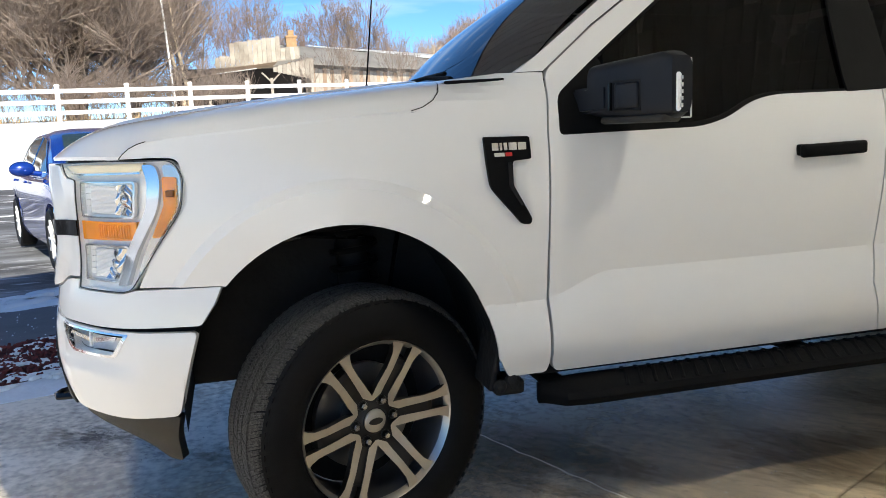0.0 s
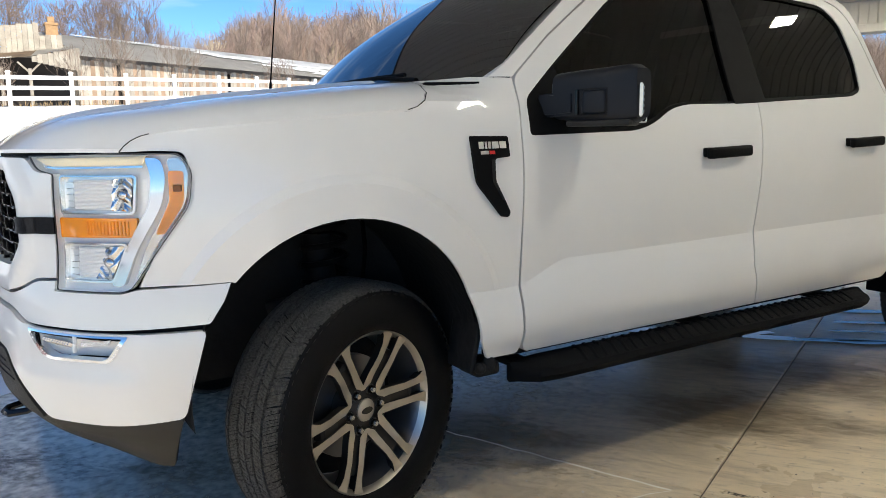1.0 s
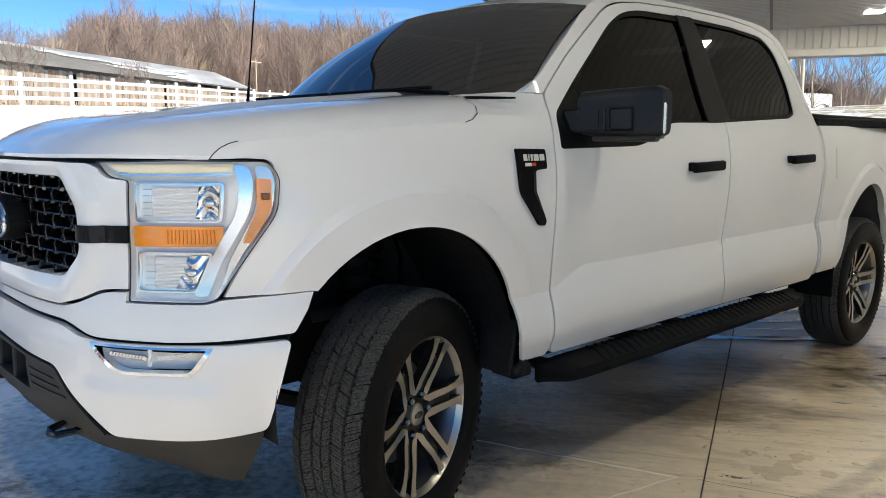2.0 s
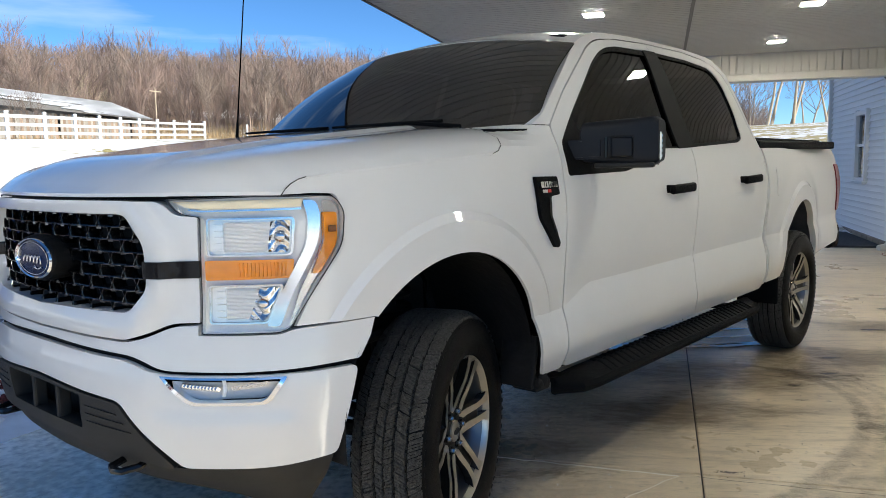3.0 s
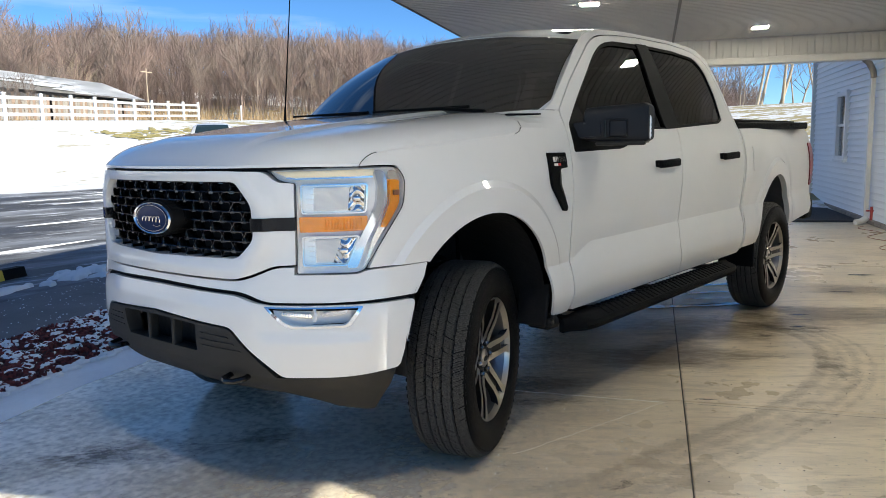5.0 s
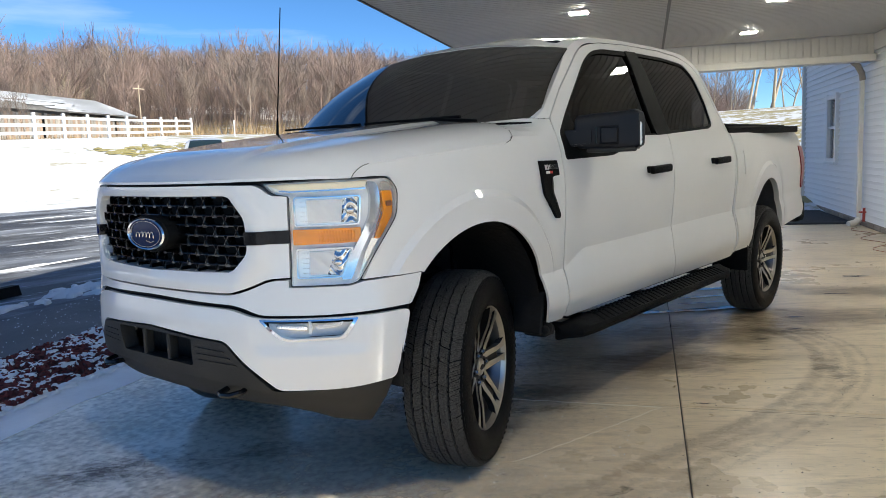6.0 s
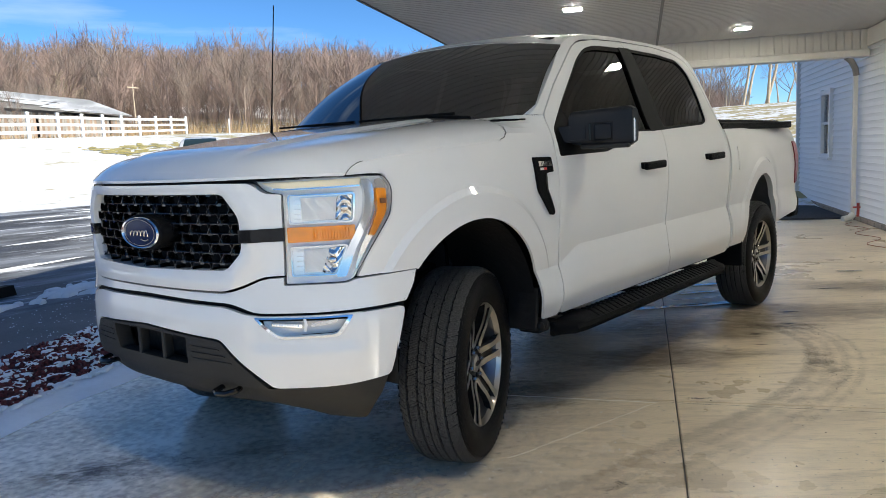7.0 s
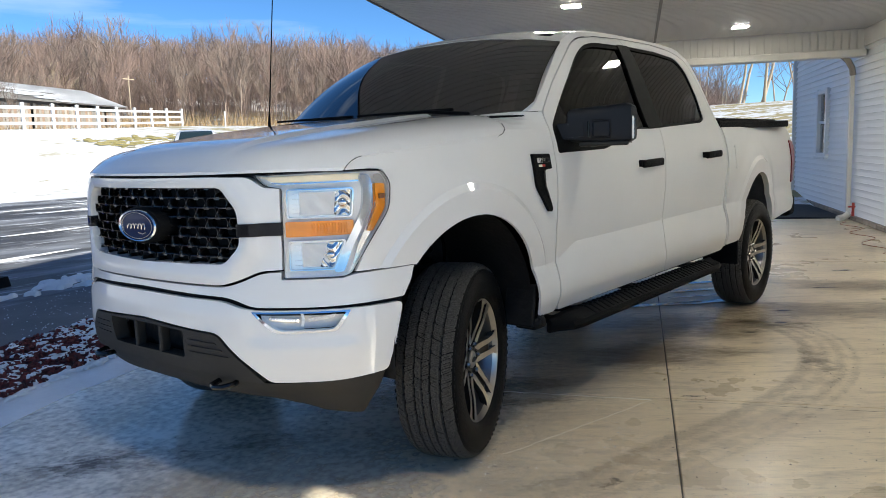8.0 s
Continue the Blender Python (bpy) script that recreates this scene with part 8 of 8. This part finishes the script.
for i, (b_, d, h) in enumerate(((8.6, 50, 5.0), (9.9, 52, 4.4), (12.6, 56, 5.2), (13.6, 56, 4.8), (20.6, 66, 3.8), (19.6, 68, 3.4), (6.6, 50, 3.4))):
    bx, by = at_bearing(b_, d)
    bare_tree("sapling", "slender bare sapling in front of the barn", bx, by, h, 70 + i, 3, 3, 0.030, kids=(2, 3), thin=0.006, spread=0.40, up=0.5)
for i, (b_, d, h, rr) in enumerate(((71.6, 60, 17, 0.13), (73.0, 60, 18, 0.14), (66.7, 46, 10, 0.15), (65.3, 50, 9, 0.14), (76.2, 66, 8, 0.12), (75.3, 68, 9, 0.14), (69.6, 85, 11, 0.14), (74.4, 88, 10, 0.14), (77.5, 84, 11, 0.16), (64, 84, 12, 0.2), (67.7, 88, 12, 0.2), (70.7, 90, 11, 0.15))):
    bx, by = at_bearing(b_, d)
    bare_tree("bare_tree", "bare tree with a pale sunlit trunk on the far lawn", bx, by, h, 90 + i, 4, 2, rr * 0.8, M_barklight, M_twig, kids=(2, 3), thin=0.012, spread=0.42, up=0.4, low=0.3)
for i, (b_, d, h) in enumerate(((24.0, 120, 8.5), (24.9, 122, 7.5), (15.8, 120, 9), (23.0, 124, 7))):
    bx, by = at_bearing(b_, d)
    bare_tree("bare_tree", "pale-barked bare tree at the foot of the wooded hill", bx, by, h, 120 + i, 3, 3, 0.15, M_barklight, M_barklight, kids=(2, 3), thin=0.025, spread=0.4, up=0.5)

# wooded hill: a thousand and more bare trees, too many to count
def woods():
    rng = random.Random(17)
    kinds = []
    for k in range(7):
        tv, tf = [], []
        grow(tv, tf, (0, 0, 0), (rng.uniform(-0.08, 0.08), rng.uniform(-0.08, 0.08), 1), 0.60, 0.0075, 2, rng, 0.60, 0.42, (8, 11), 0.50, 0.12, 0.0016, 3)
        kinds.append((np.array([tuple(v) for v in tv]), tf))
    V, Fc, base = [], [], 0
    V2, F2, base2 = [], [], 0
    n = 0
    while n < 3000:
        b_ = rng.uniform(10, 72)
        d = rng.uniform(105, 270)
        x, y = at_bearing(b_, d)
        along = 0.55 * x + 0.83 * y
        if along < 108 or (b_ > 62 and d < 150) or (b_ < 14 and rng.random() < 0.7):
            continue
        z = ground_h(x, y)
        kv, kf = kinds[rng.randrange(7)]
        if n > 2000:
            # young growth thickens the lower slope
            d = rng.uniform(105, 175)
            x, y = at_bearing(b_, d)
            if 0.55 * x + 0.83 * y < 108:
                continue
            z = ground_h(x, y)
        hgt = (rng.uniform(8.3, 10.6) if n <= 2000 else rng.uniform(3.5, 7.0)) * (0.9 if d > 210 else 1.0) * (1.12 + 0.09 * math.sin(b_ * 0.55) * math.sin(b_ * 0.23 + 1))
        if n <= 2000 and rng.random() < 0.07:
            hgt *= rng.uniform(1.12, 1.32)
        a = rng.uniform(0, 6.3)
        c, s = math.cos(a), math.sin(a)
        wd = hgt * rng.uniform(0.85, 1.25)
        pv = np.stack([(kv[:, 0] * c - kv[:, 1] * s) * wd + x, (kv[:, 0] * s + kv[:, 1] * c) * wd + y, kv[:, 2] * hgt * 1.15 + z - 0.3], 1)
        if rng.random() < 0.6:
            V.append(pv)
            Fc += [tuple(i + base for i in f) for f in kf]
            base += len(pv)
        else:
            V2.append(pv)
            F2 += [tuple(i + base2 for i in f) for f in kf]
            base2 += len(pv)
        n += 1
    for nm, vv, ff, mt in (("woods", V, Fc, M_twig_red), ("woods", V2, F2, M_twig)):
        tagged(mesh_ob(nm, np.concatenate(vv), ff, mt), "dense leafless woods covering the hillside", "woods", kind="stuff")
woods()

# brush and dry grass at the foot of the hill, along the fence and bank
def brush():
    rng = random.Random(23)
    vv, ff = [], []
    def tuft(x, y, h, n, w):
        z = ground_h(x, y)
        for k in range(n):
            a = rng.uniform(0, 6.3)
            px, py = x + rng.gauss(0, w), y + rng.gauss(0, w)
            hh = h * rng.uniform(0.5, 1.2)
            o = len(vv)
            t = min(0.035, 0.03 * h + 0.01)
            vv.extend([(px - t * math.cos(a), py - t * math.sin(a), z), (px + t * math.cos(a), py + t * math.sin(a), z), (px + rng.gauss(0, 0.25) * hh, py + rng.gauss(0, 0.25) * hh, z + hh)])
            ff.append((o, o + 1, o + 2))
    for k in range(900):
        b_ = rng.uniform(24, 62)
        d = rng.uniform(96, 135)
        tuft(*at_bearing(b_, d), rng.uniform(0.8, 2.4), 9, 0.9)
    for k in range(260):
        x = rng.uniform(-14, 33)
        tuft(x, fence_y(x) + rng.uniform(-0.5, 1.0), rng.uniform(0.1, 0.35), 7, 0.25)
    for k in range(420):
        b_ = rng.uniform(25.5, 33)
        d = rng.uniform(19, 27)
        x, y = at_bearing(b_, d)
        if noise.noise(Vector((x * 0.4, y * 0.4, 2))) > 0.0:
            tuft(x, y, 0.10, 8, 0.3)
    tagged(mesh_ob("dry_brush", vv, ff, mat("dry_grass", (0.34, 0.24, 0.13), 0.9, island=0.4)), "dry brown brush and grass tufts in the snow", "brush", kind="stuff")
brush()

def thicket():
    rng = random.Random(29)
    vv, ff = [], []
    for k in range(230):
        x = rng.uniform(-32, 1)
        y = fence_y(x) + rng.uniform(3, 14)
        z = ground_h(x, y)
        for s_ in range(3):
            grow(vv, ff, (x + rng.uniform(-0.3, 0.3), y, z), (rng.uniform(-0.5, 0.5), rng.uniform(-0.5, 0.5), 1), rng.uniform(0.9, 1.7), 0.018, 2, rng, 0.6, 0.3, (3, 5), 0.66, 0.2, 0.007, 3)
    tagged(mesh_ob("thicket", vv, ff, M_twig), "tangle of bare brown shrubs behind the fence", "shrubs", kind="stuff")
thicket()

# worn grass showing through the snow on the bank
grass_blobs = []
for k in range(130):
    t_, w_ = rnd.random(), rnd.gauss(0, 0.55)
    grass_blobs.append(blob(14.2 + 8.5 * t_ - 0.5 * w_, 30.3 + 5.6 * t_ + w_, rnd.uniform(0.10, 0.55) * (1 - 0.4 * t_), rnd.uniform(0.05, 0.16), 0.6 + rnd.uniform(-0.3, 0.3), 60 + k * 1.7, 16, 1.0))
patch_mesh("grass_patches", grass_blobs, mat("worn_grass", (0.24, 0.21, 0.06), 0.9, scale=2.0, col2=(0.42, 0.36, 0.17), bump=0.6, bscale=12), 0.03, "patches of yellow-green grass showing through snow", "grass", 0.02, ground_h)

# marker posts, utility pole
for b_, d, h in ((34.1, 58, 1.2), (42.5, 66, 1.0)):
    bx, by = at_bearing(b_, d)
    bm = bmesh.new()
    tube(bm, [(0, 0, -0.1), (0, 0, h)], 0.05, 8)
    tagged(part("marker_post", bm, M_fence, None, "", True, pose(bx, by, ground_h(bx, by))), "white marker post standing in dry grass", "post")
bx, by = at_bearing(-2.5, 44)
pl = empty("flag_pole", "slender white leaning pole behind the fence", "pole", pose(bx, by, ground_h(bx, by), 0, -3, 0))
bm = bmesh.new()
tube(bm, [(0, 0, -0.2), (0, 0, 11)], 0.06, 8, 0.045)
part("shaft", bm, M_fence, pl, "", True)
bm = bmesh.new()
tube(bm, [(0, 0, 11), (0, 0, 11.12)], 0.07, 8)
part("cap", bm, M_fence, pl, "", True)
bx, by = at_bearing(28.5, 112)
up_ = empty("utility_pole", "thin utility pole with a crossarm beyond the barn", "pole", pose(bx, by, ground_h(bx, by)))
bm = bmesh.new()
tube(bm, [(0, 0, -0.3), (0, 0, 7)], 0.09, 6, 0.07)
part("shaft", bm, M_barklight, up_)
part("crossarm", box_bm((2.2, 0.10, 0.12), pose(0, 0, 6.5, 0, 0, 20)), M_barklight, up_)
